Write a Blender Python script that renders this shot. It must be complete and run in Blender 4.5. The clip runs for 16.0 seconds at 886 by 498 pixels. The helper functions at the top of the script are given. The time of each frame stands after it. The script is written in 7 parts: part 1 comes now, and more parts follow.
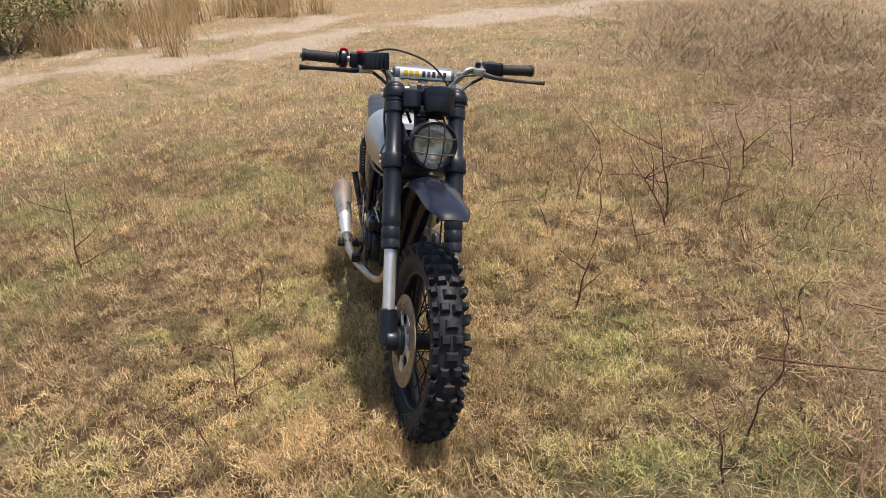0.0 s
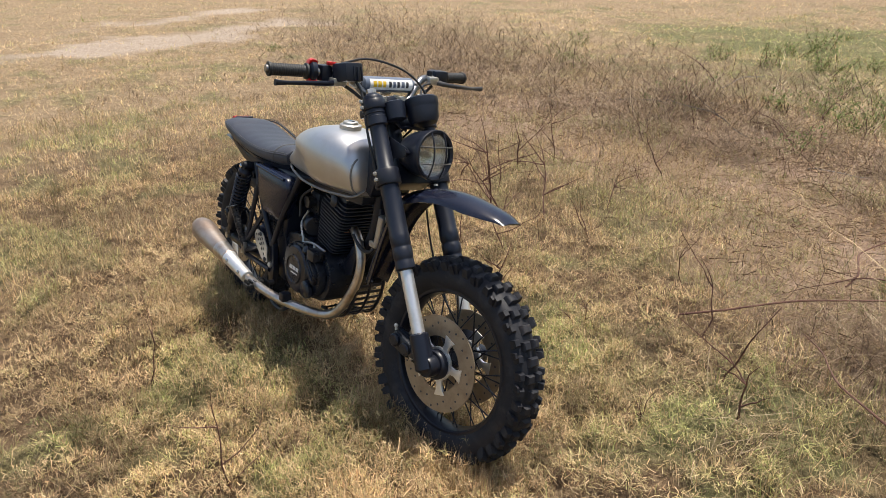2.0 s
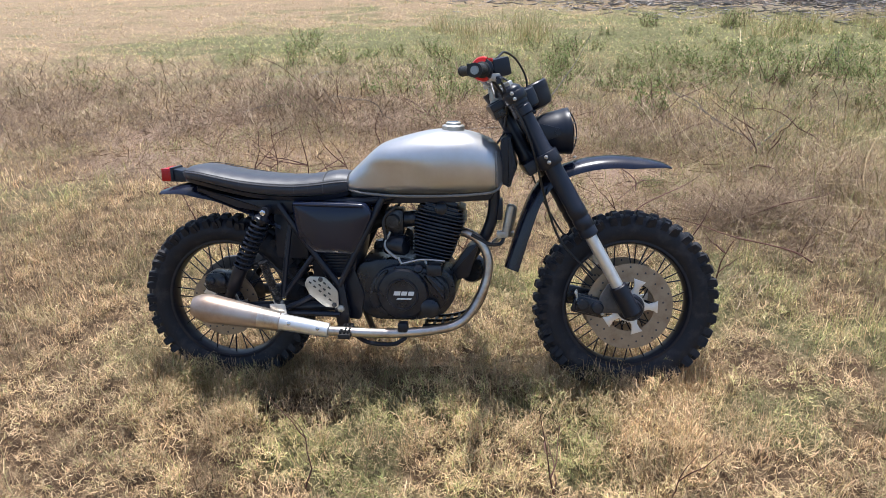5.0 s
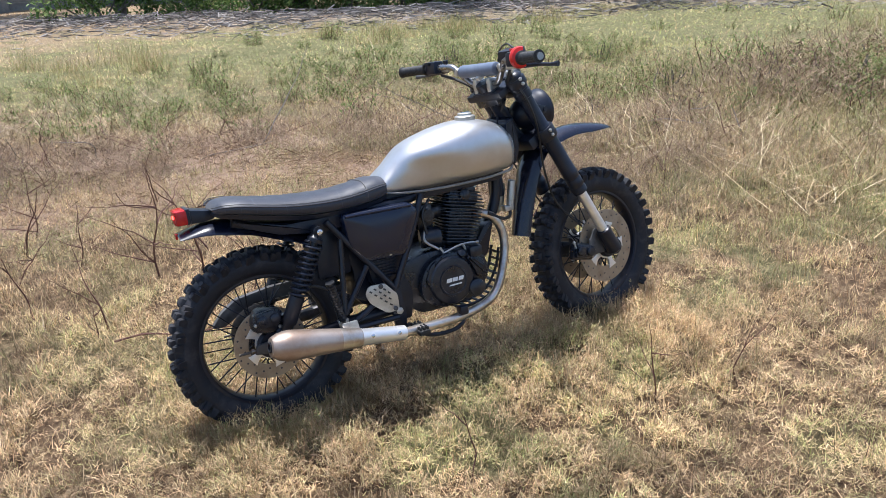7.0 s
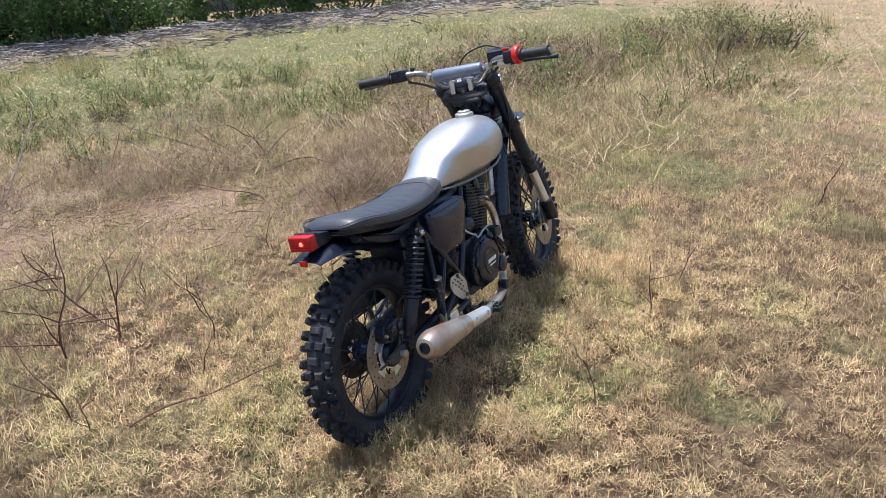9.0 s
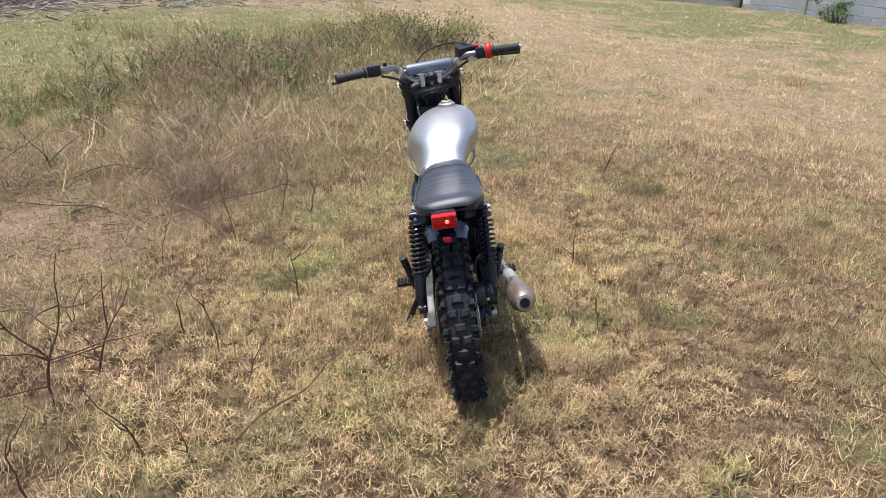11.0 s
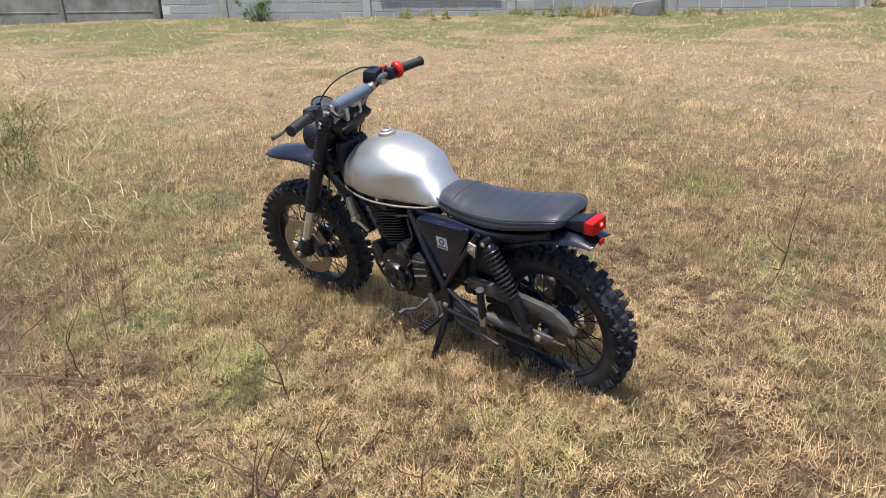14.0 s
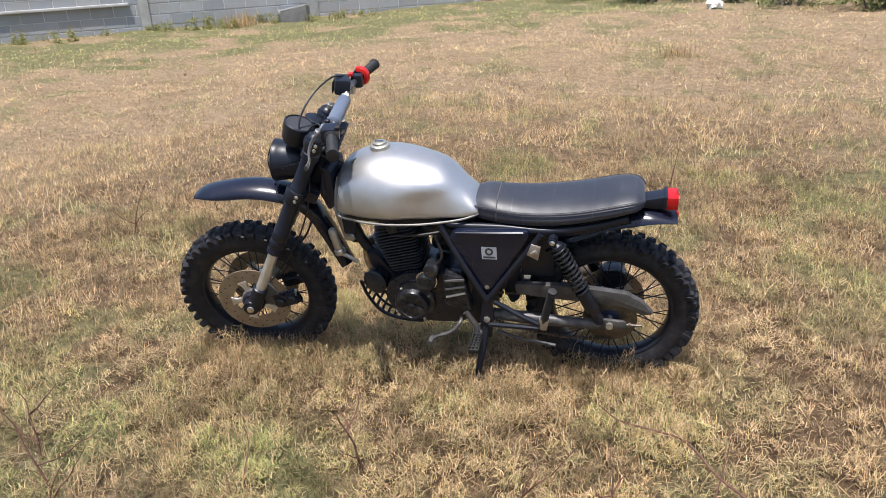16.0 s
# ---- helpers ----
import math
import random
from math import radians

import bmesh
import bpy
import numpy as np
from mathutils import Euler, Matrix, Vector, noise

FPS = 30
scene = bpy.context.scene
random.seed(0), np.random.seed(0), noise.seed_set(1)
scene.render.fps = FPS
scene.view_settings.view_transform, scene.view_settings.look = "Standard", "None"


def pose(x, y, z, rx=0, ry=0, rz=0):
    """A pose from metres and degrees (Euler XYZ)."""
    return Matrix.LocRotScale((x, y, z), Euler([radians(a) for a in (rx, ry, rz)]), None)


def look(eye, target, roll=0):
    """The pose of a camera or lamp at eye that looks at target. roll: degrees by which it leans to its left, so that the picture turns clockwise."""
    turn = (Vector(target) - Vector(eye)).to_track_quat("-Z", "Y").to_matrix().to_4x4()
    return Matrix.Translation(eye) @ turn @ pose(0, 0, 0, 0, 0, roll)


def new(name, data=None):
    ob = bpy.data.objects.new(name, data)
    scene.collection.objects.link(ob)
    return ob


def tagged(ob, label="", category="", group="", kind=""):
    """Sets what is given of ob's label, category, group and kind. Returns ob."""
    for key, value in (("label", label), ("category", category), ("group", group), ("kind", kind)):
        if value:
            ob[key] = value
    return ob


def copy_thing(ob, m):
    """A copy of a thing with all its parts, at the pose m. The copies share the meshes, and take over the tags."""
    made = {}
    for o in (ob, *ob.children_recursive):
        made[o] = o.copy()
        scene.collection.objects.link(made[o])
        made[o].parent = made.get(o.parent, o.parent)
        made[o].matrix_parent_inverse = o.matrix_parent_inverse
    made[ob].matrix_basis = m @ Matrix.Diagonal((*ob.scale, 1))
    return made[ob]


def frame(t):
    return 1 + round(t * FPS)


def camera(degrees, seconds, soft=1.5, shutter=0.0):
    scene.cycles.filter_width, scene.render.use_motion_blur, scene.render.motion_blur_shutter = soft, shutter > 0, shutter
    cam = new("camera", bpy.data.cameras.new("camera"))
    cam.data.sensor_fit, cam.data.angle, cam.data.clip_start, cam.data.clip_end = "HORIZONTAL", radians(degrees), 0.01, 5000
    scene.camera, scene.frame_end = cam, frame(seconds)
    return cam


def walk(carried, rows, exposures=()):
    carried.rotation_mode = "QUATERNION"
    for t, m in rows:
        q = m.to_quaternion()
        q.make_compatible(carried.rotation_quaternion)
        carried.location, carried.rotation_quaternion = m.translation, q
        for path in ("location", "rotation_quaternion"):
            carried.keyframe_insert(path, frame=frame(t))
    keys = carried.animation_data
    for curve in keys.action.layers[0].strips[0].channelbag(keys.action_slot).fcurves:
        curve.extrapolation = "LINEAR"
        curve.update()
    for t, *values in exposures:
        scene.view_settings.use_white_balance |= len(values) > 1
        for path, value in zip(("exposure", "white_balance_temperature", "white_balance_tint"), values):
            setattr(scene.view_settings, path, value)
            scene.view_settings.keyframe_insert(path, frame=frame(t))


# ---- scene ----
cam = camera(59.5, 16.0, soft=0.78)

PATH = [
    (0, (2.669, -0.13, 1.414), (0.841, 0.035, 0.619), -4.5),
    (0.5, (2.595, -0.345, 1.416), (0.805, 0.052, 0.617), -1.9),
    (1, (2.557, -0.654, 1.42), (0.827, -0.038, 0.628), -4.8),
    (1.5, (2.376, -0.9, 1.396), (0.737, -0.073, 0.602), -3.4),
    (2, (2.188, -1.161, 1.398), (0.696, -0.082, 0.618), -1.8),
    (2.5, (2.024, -1.499, 1.399), (0.688, -0.234, 0.617), -2.6),
    (3, (1.741, -1.717, 1.378), (0.596, -0.278, 0.591), -0.6),
    (3.5, (1.435, -1.964, 1.378), (0.486, -0.381, 0.607), -1.3),
    (3.7, (1.303, -2.067, 1.393), (0.429, -0.443, 0.62), -2.8),
    (5.8, (-0.25, -2.347, 1.416), (-0.012, -0.522, 0.632), -1.4),
    (6, (-0.409, -2.36, 1.397), (-0.05, -0.554, 0.618), -2.1),
    (6.5, (-0.791, -2.345, 1.412), (-0.135, -0.629, 0.622), -2.6),
    (7, (-1.137, -2.2, 1.424), (-0.282, -0.569, 0.644), -2.5),
    (7.5, (-1.542, -2.051, 1.407), (-0.424, -0.571, 0.659), -0.9),
    (8, (-1.858, -1.864, 1.426), (-0.564, -0.532, 0.682), -1.4),
    (8.5, (-2.093, -1.575, 1.447), (-0.642, -0.419, 0.699), -1.1),
    (9, (-2.373, -1.282, 1.442), (-0.758, -0.377, 0.684), -2.7),
    (9.2, (-2.464, -1.166, 1.457), (-0.794, -0.377, 0.69), -2.7),
    (11.3, (-3.089, 0.354, 1.469), (-1.239, 0.131, 0.742), 1.3),
    (11.5, (-3.122, 0.521, 1.442), (-1.281, 0.185, 0.735), 0.3),
    (12, (-3.095, 0.89, 1.462), (-1.317, 0.302, 0.759), -0.7),
    (12.5, (-2.907, 1.219, 1.469), (-1.183, 0.484, 0.769), -1.9),
    (13, (-2.67, 1.557, 1.437), (-1.071, 0.581, 0.735), -1.7),
    (13.5, (-2.343, 1.8, 1.41), (-0.904, 0.615, 0.686), -2.3),
    (14, (-2.027, 1.96, 1.475), (-0.742, 0.613, 0.745), -1.9),
    (14.5, (-1.719, 2.141, 1.466), (-0.633, 0.631, 0.731), -5.9),
    (15, (-1.358, 2.233, 1.457), (-0.435, 0.619, 0.719), -4.0),
    (15.5, (-1.019, 2.279, 1.478), (-0.29, 0.567, 0.746), -2.2),
    (16, (-0.692, 2.408, 1.456), (-0.234, 0.61, 0.71), -3.3),
]
EXPOSURES = [(0, 0.20, 7000, 11), (1, 0.24, 6900, 9), (2, 0.27, 6800, 9), (3.5, 0.37, 6420, 10), (6, 0.60, 5850, 11), (7.7, 0.66, 5850, 11), (9, 0.56, 5850, 11), (12.5, 0.33, 6280, 11), (14.5, 0.41, 6280, 11), (16, 0.38, 6250, 12)]
walk(cam, [(t, look(eye, target, roll)) for t, eye, target, roll in PATH], EXPOSURES)

# ---- world, sun, exposure ----
SUN_AZ, SUN_EL = 87.0, 75.0          # degrees: bearing of the sun from +x towards +y, and its height
world = bpy.data.worlds.new("sky")
world.use_nodes = True
scene.world = world
sky = world.node_tree.nodes.new("ShaderNodeTexSky")
sky.sky_type, sky.sun_disc = "NISHITA", False
sky.sun_elevation, sky.sun_rotation = radians(SUN_EL), radians(90.0 - SUN_AZ)
sky.air_density, sky.dust_density, sky.ozone_density = 1.2, 2.5, 1.0
back = world.node_tree.nodes["Background"]
back.inputs["Strength"].default_value = 0.14
world.node_tree.links.new(sky.outputs[0], back.inputs["Color"])
sun = new("sun", bpy.data.lights.new("sun", "SUN"))
sun.data.energy, sun.data.angle, sun.data.color = 5.0, radians(0.55), (1.0, 0.95, 0.87)
_a, _e = radians(SUN_AZ), radians(SUN_EL)
SUN_DIR = Vector((math.cos(_e) * math.cos(_a), math.cos(_e) * math.sin(_a), math.sin(_e)))
sun.matrix_world = look(SUN_DIR * 30, (0, 0, 0))

# ---- materials ----


def nodes_of(name):
    m = bpy.data.materials.new(name)
    m.use_nodes = True
    nt = m.node_tree
    return m, nt, nt.nodes["Principled BSDF"]


def node(nt, kind, **kw):
    n = nt.nodes.new(kind)
    for k, v in kw.items():
        n.inputs[k].default_value = v
    return n


def ramp(nt, fac, stops):
    r = nt.nodes.new("ShaderNodeValToRGB")
    el = r.color_ramp.elements
    while len(el) < len(stops):
        el.new(0.5)
    for e, (p, c) in zip(el, stops):
        e.position, e.color = p, (*c, 1) if len(c) == 3 else c
    nt.links.new(fac, r.inputs[0])
    return r.outputs[0]


def mat(name, base, rough=0.5, metal=0.0, worn=None, amount=0.5, scale=9.0, fine=120.0, bump=0.1, rvar=0.15, coat=0.0, spec=0.5):
    """A surface with stains or dust (worn) at one scale and grain at a second."""
    m, nt, b = nodes_of(name)
    worn = worn or tuple(min(1, c * 1.35 + 0.01) for c in base)
    tc = nt.nodes.new("ShaderNodeTexCoord")
    big = node(nt, "ShaderNodeTexNoise", Scale=scale, Detail=6.0, Roughness=0.65)
    small = node(nt, "ShaderNodeTexNoise", Scale=fine, Detail=3.0)
    for n in (big, small):
        nt.links.new(tc.outputs["Object"], n.inputs["Vector"])
    lo = 0.62 - 0.3 * amount
    col = ramp(nt, big.outputs["Fac"], [(lo, base), (lo + 0.28, worn)])
    nt.links.new(col, b.inputs["Base Color"])
    rr = nt.nodes.new("ShaderNodeMapRange")
    rr.inputs[3].default_value, rr.inputs[4].default_value = max(0.03, rough - rvar), min(1, rough + rvar)
    nt.links.new(big.outputs["Fac"], rr.inputs[0])
    nt.links.new(rr.outputs[0], b.inputs["Roughness"])
    b.inputs["Metallic"].default_value = metal
    b.inputs["Coat Weight"].default_value = coat
    b.inputs["Coat Roughness"].default_value = 0.15
    b.inputs["Specular IOR Level"].default_value = spec
    if bump:
        bp = node(nt, "ShaderNodeBump", Strength=bump, Distance=0.002)
        nt.links.new(small.outputs["Fac"], bp.inputs["Height"])
        nt.links.new(bp.outputs[0], b.inputs["Normal"])
    return m


M_TANK = mat("brushed_silver_steel", (0.54, 0.54, 0.55), 0.40, 0.86, (0.46, 0.445, 0.43), 0.6, 5, 260, 0.03, 0.05)
M_CHROME = mat("chrome", (0.62, 0.62, 0.61), 0.2, 1.0, (0.45, 0.42, 0.38), 0.4, 14, 200, 0.02, 0.1)
M_BAR = mat("tarnished_bar_steel", (0.27, 0.27, 0.275), 0.3, 0.95, (0.15, 0.145, 0.14), 0.5, 18, 200, 0.04)
M_ALU = mat("dull_aluminium", (0.50, 0.49, 0.46), 0.45, 0.85, (0.30, 0.27, 0.23), 0.5, 20, 150, 0.08)
M_GREYARM = mat("dusty_grey_paint", (0.060, 0.058, 0.060), 0.50, 0.3, (0.14, 0.132, 0.128), 0.6, 16, 150, 0.1)
M_BLACK = mat("black_paint", (0.008, 0.010, 0.018), 0.36, 0.0, (0.019, 0.020, 0.027), 0.45, 12, 160, 0.05, 0.12, 0, 0.38)
M_SATIN = mat("satin_black_plastic", (0.009, 0.012, 0.022), 0.38, 0.0, (0.018, 0.020, 0.030), 0.45, 10, 220, 0.06, 0.1, 0, 0.38)
M_COVER = mat("glossy_side_cover_plastic", (0.007, 0.011, 0.028), 0.24, 0.0, (0.011, 0.013, 0.023), 0.45, 9, 220, 0.03, 0.08, 0, 0.5)
M_GLOSS = mat("glossy_black_plastic", (0.008, 0.010, 0.022), 0.20, 0.0, (0.014, 0.015, 0.026), 0.4, 8, 200, 0.02, 0.07, 0, 0.5)
M_ENGINE = mat("black_engine_casting", (0.009, 0.012, 0.020), 0.30, 0.1, (0.034, 0.035, 0.042), 0.42, 26, 140, 0.2)
M_DUSTCASE = mat("dusty_engine_casting", (0.026, 0.028, 0.034), 0.30, 0.55, (0.13, 0.128, 0.132), 0.42, 30, 140, 0.2)
M_FIN = mat("blue_black_fins", (0.020, 0.026, 0.040), 0.34, 0.3, (0.050, 0.056, 0.070), 0.5, 24, 140, 0.1)
M_RUBBER = mat("tyre_rubber", (0.010, 0.011, 0.016), 0.62, 0.0, (0.045, 0.041, 0.042), 0.42, 20, 90, 0.3, 0.1, 0, 0.35)
M_GRIP = mat("grip_rubber", (0.010, 0.010, 0.011), 0.6, 0.0, (0.03, 0.03, 0.03), 0.4, 30, 300, 0.3)
M_VINYL = mat("black_vinyl", (0.013, 0.015, 0.026), 0.48, 0.0, (0.026, 0.028, 0.040), 0.5, 6, 420, 0.12, 0.08, 0, 0.6)


def scuffed(m, pitch, colour):
    """Thin pale cracks across the seat where the vinyl has been creased, some of them worn away."""
    nt = m.node_tree
    b = next(n for n in nt.nodes if n.type == "BSDF_PRINCIPLED")
    base = b.inputs["Base Color"].links[0].from_socket
    tc, xyz = nt.nodes.new("ShaderNodeTexCoord"), nt.nodes.new("ShaderNodeSeparateXYZ")
    patchy = node(nt, "ShaderNodeTexNoise", Scale=16.0, Detail=3.0)
    nt.links.new(tc.outputs["Object"], xyz.inputs[0])
    nt.links.new(tc.outputs["Object"], patchy.inputs["Vector"])

    def calc(op, a, c, clamp=False):
        n = nt.nodes.new("ShaderNodeMath")
        n.operation, n.use_clamp = op, clamp
        for k, v in ((0, a), (1, c)):
            if isinstance(v, (int, float)):
                n.inputs[k].default_value = v
            else:
                nt.links.new(v, n.inputs[k])
        return n.outputs[0]

    wobble = calc("MULTIPLY_ADD", patchy.outputs["Fac"], 0.35)
    wobble.node.inputs[2].default_value = 7.0
    f = calc("FRACT", calc("ADD", calc("MULTIPLY", xyz.outputs["X"], 1 / pitch), wobble), 0)
    line = calc("SUBTRACT", 1.0, calc("MULTIPLY", calc("ABSOLUTE", calc("SUBTRACT", f, 0.5), 0), 1 / 0.035), True)
    mask = ramp(nt, patchy.outputs["Fac"], [(0.45, (0, 0, 0)), (0.62, (1, 1, 1))])
    mx = nt.nodes.new("ShaderNodeMix")
    mx.data_type = "RGBA"
    nt.links.new(calc("MULTIPLY", line, mask), mx.inputs[0])
    nt.links.new(base, mx.inputs[6])
    mx.inputs[7].default_value = (*colour, 1)
    nt.links.new(mx.outputs[2], b.inputs["Base Color"])
    return m


scuffed(M_VINYL, 0.043, (0.062, 0.066, 0.080))
M_VINYL.node_tree.nodes["Principled BSDF"].inputs["Sheen Weight"].default_value = 0.12   # dust
M_STITCH = mat("stitching", (0.07, 0.07, 0.07), 0.7)
M_MUFFLER = mat("heat_tinted_steel", (0.42, 0.355, 0.31), 0.42, 0.75, (0.27, 0.185, 0.135), 0.6, 7, 220, 0.06, 0.1)
M_HEADER = mat("browned_steel", (0.54, 0.49, 0.44), 0.34, 0.9, (0.26, 0.16, 0.095), 0.6, 12, 180, 0.1)
M_SLEEVE = mat("bright_steel", (0.74, 0.73, 0.72), 0.42, 0.8, (0.56, 0.54, 0.51), 0.5, 12, 200, 0.04)
M_DISC = mat("brake_disc_steel", (0.33, 0.265, 0.19), 0.48, 0.55, (0.24, 0.175, 0.115), 0.6, 20, 260, 0.06)
M_RED = mat("red_anodised", (0.55, 0.012, 0.010), 0.35, 0.1, (0.45, 0.03, 0.02), 0.4, 20)
M_PADBLUE = mat("pad_vinyl_grey_blue", (0.11, 0.135, 0.19), 0.42, 0.0, (0.17, 0.19, 0.23), 0.5, 18, 300, 0.1)
M_YELLOW = mat("yellow_print", (0.70, 0.45, 0.03), 0.5)
M_WHITE = mat("white_print", (0.72, 0.72, 0.70), 0.5)
M_STICKER = mat("faded_sticker", (0.42, 0.46, 0.50), 0.45, 0.0, (0.30, 0.33, 0.36), 0.5, 40)
M_DARKPRINT = mat("dark_print", (0.03, 0.03, 0.035), 0.5)
M_CABLE = mat("cable_sheath", (0.012, 0.012, 0.013), 0.45)
M_CHAIN = mat("oily_chain", (0.10, 0.09, 0.08), 0.45, 0.8, (0.20, 0.16, 0.12), 0.5, 60)
M_SEAM = mat("dull_weld_seam", (0.20, 0.195, 0.185), 0.6, 0.4, (0.34, 0.32, 0.29), 0.5, 30)
M_RUST = mat("rusty_exhaust_flange", (0.32, 0.15, 0.08), 0.7, 0.3, (0.45, 0.25, 0.14), 0.5, 20)
M_BLUE = mat("blue_hub_paint", (0.010, 0.022, 0.06), 0.4, 0.2, (0.05, 0.06, 0.10), 0.5, 20)


def lens_mat(name, colour, rough, trans=1.0, glow=0.0):
    m, nt, b = nodes_of(name)
    b.inputs["Base Color"].default_value = (*colour, 1)
    b.inputs["Roughness"].default_value = rough
    b.inputs["Transmission Weight"].default_value = trans
    b.inputs["IOR"].default_value = 1.45
    n = node(nt, "ShaderNodeTexNoise", Scale=90.0)
    bp = node(nt, "ShaderNodeBump", Strength=0.15, Distance=0.002)
    nt.links.new(n.outputs["Fac"], bp.inputs["Height"])
    nt.links.new(bp.outputs[0], b.inputs["Normal"])
    if glow:
        b.inputs["Emission Color"].default_value = (1.0, 0.03, 0.02, 1)
        b.inputs["Emission Strength"].default_value = glow
    return m


M_LENS = lens_mat("headlamp_glass", (0.90, 0.88, 0.84), 0.10)
M_TAIL = lens_mat("red_tail_lens", (0.52, 0.010, 0.012), 0.22, 0.25)
M_BULB = lens_mat("lit_red_bulb", (1.0, 0.1, 0.05), 0.3, 0.0, 9.0)
M_REFLECTOR = mat("lamp_reflector", (0.82, 0.81, 0.79), 0.16, 1.0, (0.60, 0.55, 0.48), 0.5, 20, 100, 0.1)


def island_mat(name, stops, rough=0.75, trans=0.0, patch=None):
    """Blades, leaves and sticks: each island its own tone; the point attribute 'green' blends to living green."""
    m, nt, b = nodes_of(name)
    geo = nt.nodes.new("ShaderNodeNewGeometry")
    col = ramp(nt, geo.outputs["Random Per Island"], stops)
    if patch:
        at = nt.nodes.new("ShaderNodeAttribute")
        at.attribute_name = "green"
        # the same random, folded, so green tones differ blade by blade too
        mul = nt.nodes.new("ShaderNodeMath")
        mul.operation, mul.inputs[1].default_value = "MULTIPLY", 7.31
        fr = nt.nodes.new("ShaderNodeMath")
        fr.operation = "FRACT"
        nt.links.new(geo.outputs["Random Per Island"], mul.inputs[0])
        nt.links.new(mul.outputs[0], fr.inputs[0])
        g = ramp(nt, fr.outputs[0], patch)
        mx = nt.nodes.new("ShaderNodeMix")
        mx.data_type = "RGBA"
        nt.links.new(at.outputs["Fac"], mx.inputs[0])
        nt.links.new(col, mx.inputs[6])
        nt.links.new(g, mx.inputs[7])
        col = mx.outputs[2]
        pos = node(nt, "ShaderNodeTexNoise", Scale=0.9, Detail=7.0, Roughness=0.76)
        nt.links.new(geo.outputs["Position"], pos.inputs["Vector"])
        tone = ramp(nt, pos.outputs["Fac"], [(0.33, (0.78, 0.76, 0.72)), (0.5, (1.0, 0.99, 0.97)), (0.66, (1.18, 1.15, 1.10))])
        mm = nt.nodes.new("ShaderNodeMix")
        mm.data_type, mm.blend_type = "RGBA", "MULTIPLY"
        mm.inputs[0].default_value = 1.0
        nt.links.new(col, mm.inputs[6])
        nt.links.new(tone, mm.inputs[7])
        plant = nt.nodes.new("ShaderNodeAttribute")
        plant.attribute_name = "tone"
        m2 = nt.nodes.new("ShaderNodeVectorMath")
        m2.operation = "SCALE"
        nt.links.new(mm.outputs[2], m2.inputs[0])
        nt.links.new(plant.outputs["Fac"], m2.inputs["Scale"])
        col = m2.outputs[0]
    nt.links.new(col, b.inputs["Base Color"])
    b.inputs["Roughness"].default_value = rough
    b.inputs["Specular IOR Level"].default_value = 0.25
    if trans:
        tr = nt.nodes.new("ShaderNodeBsdfTranslucent")
        nt.links.new(col, tr.inputs["Color"])
        ms = nt.nodes.new("ShaderNodeMixShader")
        ms.inputs[0].default_value = trans
        out = nt.nodes["Material Output"]
        nt.links.new(b.outputs[0], ms.inputs[1])
        nt.links.new(tr.outputs[0], ms.inputs[2])
        nt.links.new(ms.outputs[0], out.inputs["Surface"])
    return m


STRAW = [(0.0, (0.42, 0.255, 0.14)), (0.2, (0.57, 0.41, 0.24)), (0.45, (0.46, 0.30, 0.172)), (0.7, (0.60, 0.465, 0.29)), (0.85, (0.52, 0.36, 0.212)), (1.0, (0.22, 0.135, 0.08))]
GREENS = [(0.0, (0.20, 0.23, 0.075)), (0.3, (0.38, 0.39, 0.15)), (0.6, (0.285, 0.32, 0.11)), (0.85, (0.46, 0.385, 0.20)), (1.0, (0.33, 0.245, 0.135))]
M_GRASS = island_mat("dry_grass", STRAW, 0.65, 0.24, GREENS)
M_BRUSH = island_mat("dead_brush", [(0, (0.06, 0.036, 0.024)), (0.4, (0.13, 0.082, 0.05)), (0.75, (0.21, 0.145, 0.088)), (0.9, (0.36, 0.27, 0.175)), (1, (0.52, 0.42, 0.29))], 0.8, 0.1)
M_STICK = island_mat("dead_wood", [(0, (0.12, 0.07, 0.042)), (0.5, (0.26, 0.165, 0.10)), (1, (0.46, 0.34, 0.22))], 0.85)
M_STRAW = island_mat("pale_straw", [(0, (0.42, 0.30, 0.15)), (0.5, (0.58, 0.45, 0.26)), (1, (0.66, 0.55, 0.36))], 0.6)
M_PALEWOOD = island_mat("bleached_wood", [(0, (0.11, 0.095, 0.085)), (0.5, (0.22, 0.20, 0.185)), (0.8, (0.30, 0.275, 0.255)), (1, (0.38, 0.35, 0.32))], 0.85)
M_STEM = mat("dry_stem_bark", (0.105, 0.046, 0.032), 0.8, 0, (0.21, 0.115, 0.078), 0.5, 30, 200, 0.3)
M_LEAF = island_mat("green_leaves", [(0, (0.055, 0.105, 0.025)), (0.5, (0.105, 0.17, 0.042)), (1, (0.20, 0.26, 0.08))], 0.6, 0.3)
M_WEED = island_mat("weed_leaves", [(0, (0.10, 0.15, 0.04)), (0.4, (0.17, 0.22, 0.07)), (0.7, (0.26, 0.27, 0.11)), (1, (0.36, 0.28, 0.16))], 0.65, 0.4)
M_OLIVE = island_mat("olive_scrub_leaves", [(0, (0.075, 0.085, 0.030)), (0.4, (0.16, 0.165, 0.065)), (0.7, (0.27, 0.235, 0.11)), (1, (0.33, 0.245, 0.13))], 0.65, 0.3)
M_CREEPER = island_mat("creeper_leaves", [(0, (0.16, 0.19, 0.05)), (0.5, (0.27, 0.28, 0.08)), (1, (0.38, 0.35, 0.12))], 0.6, 0.35)
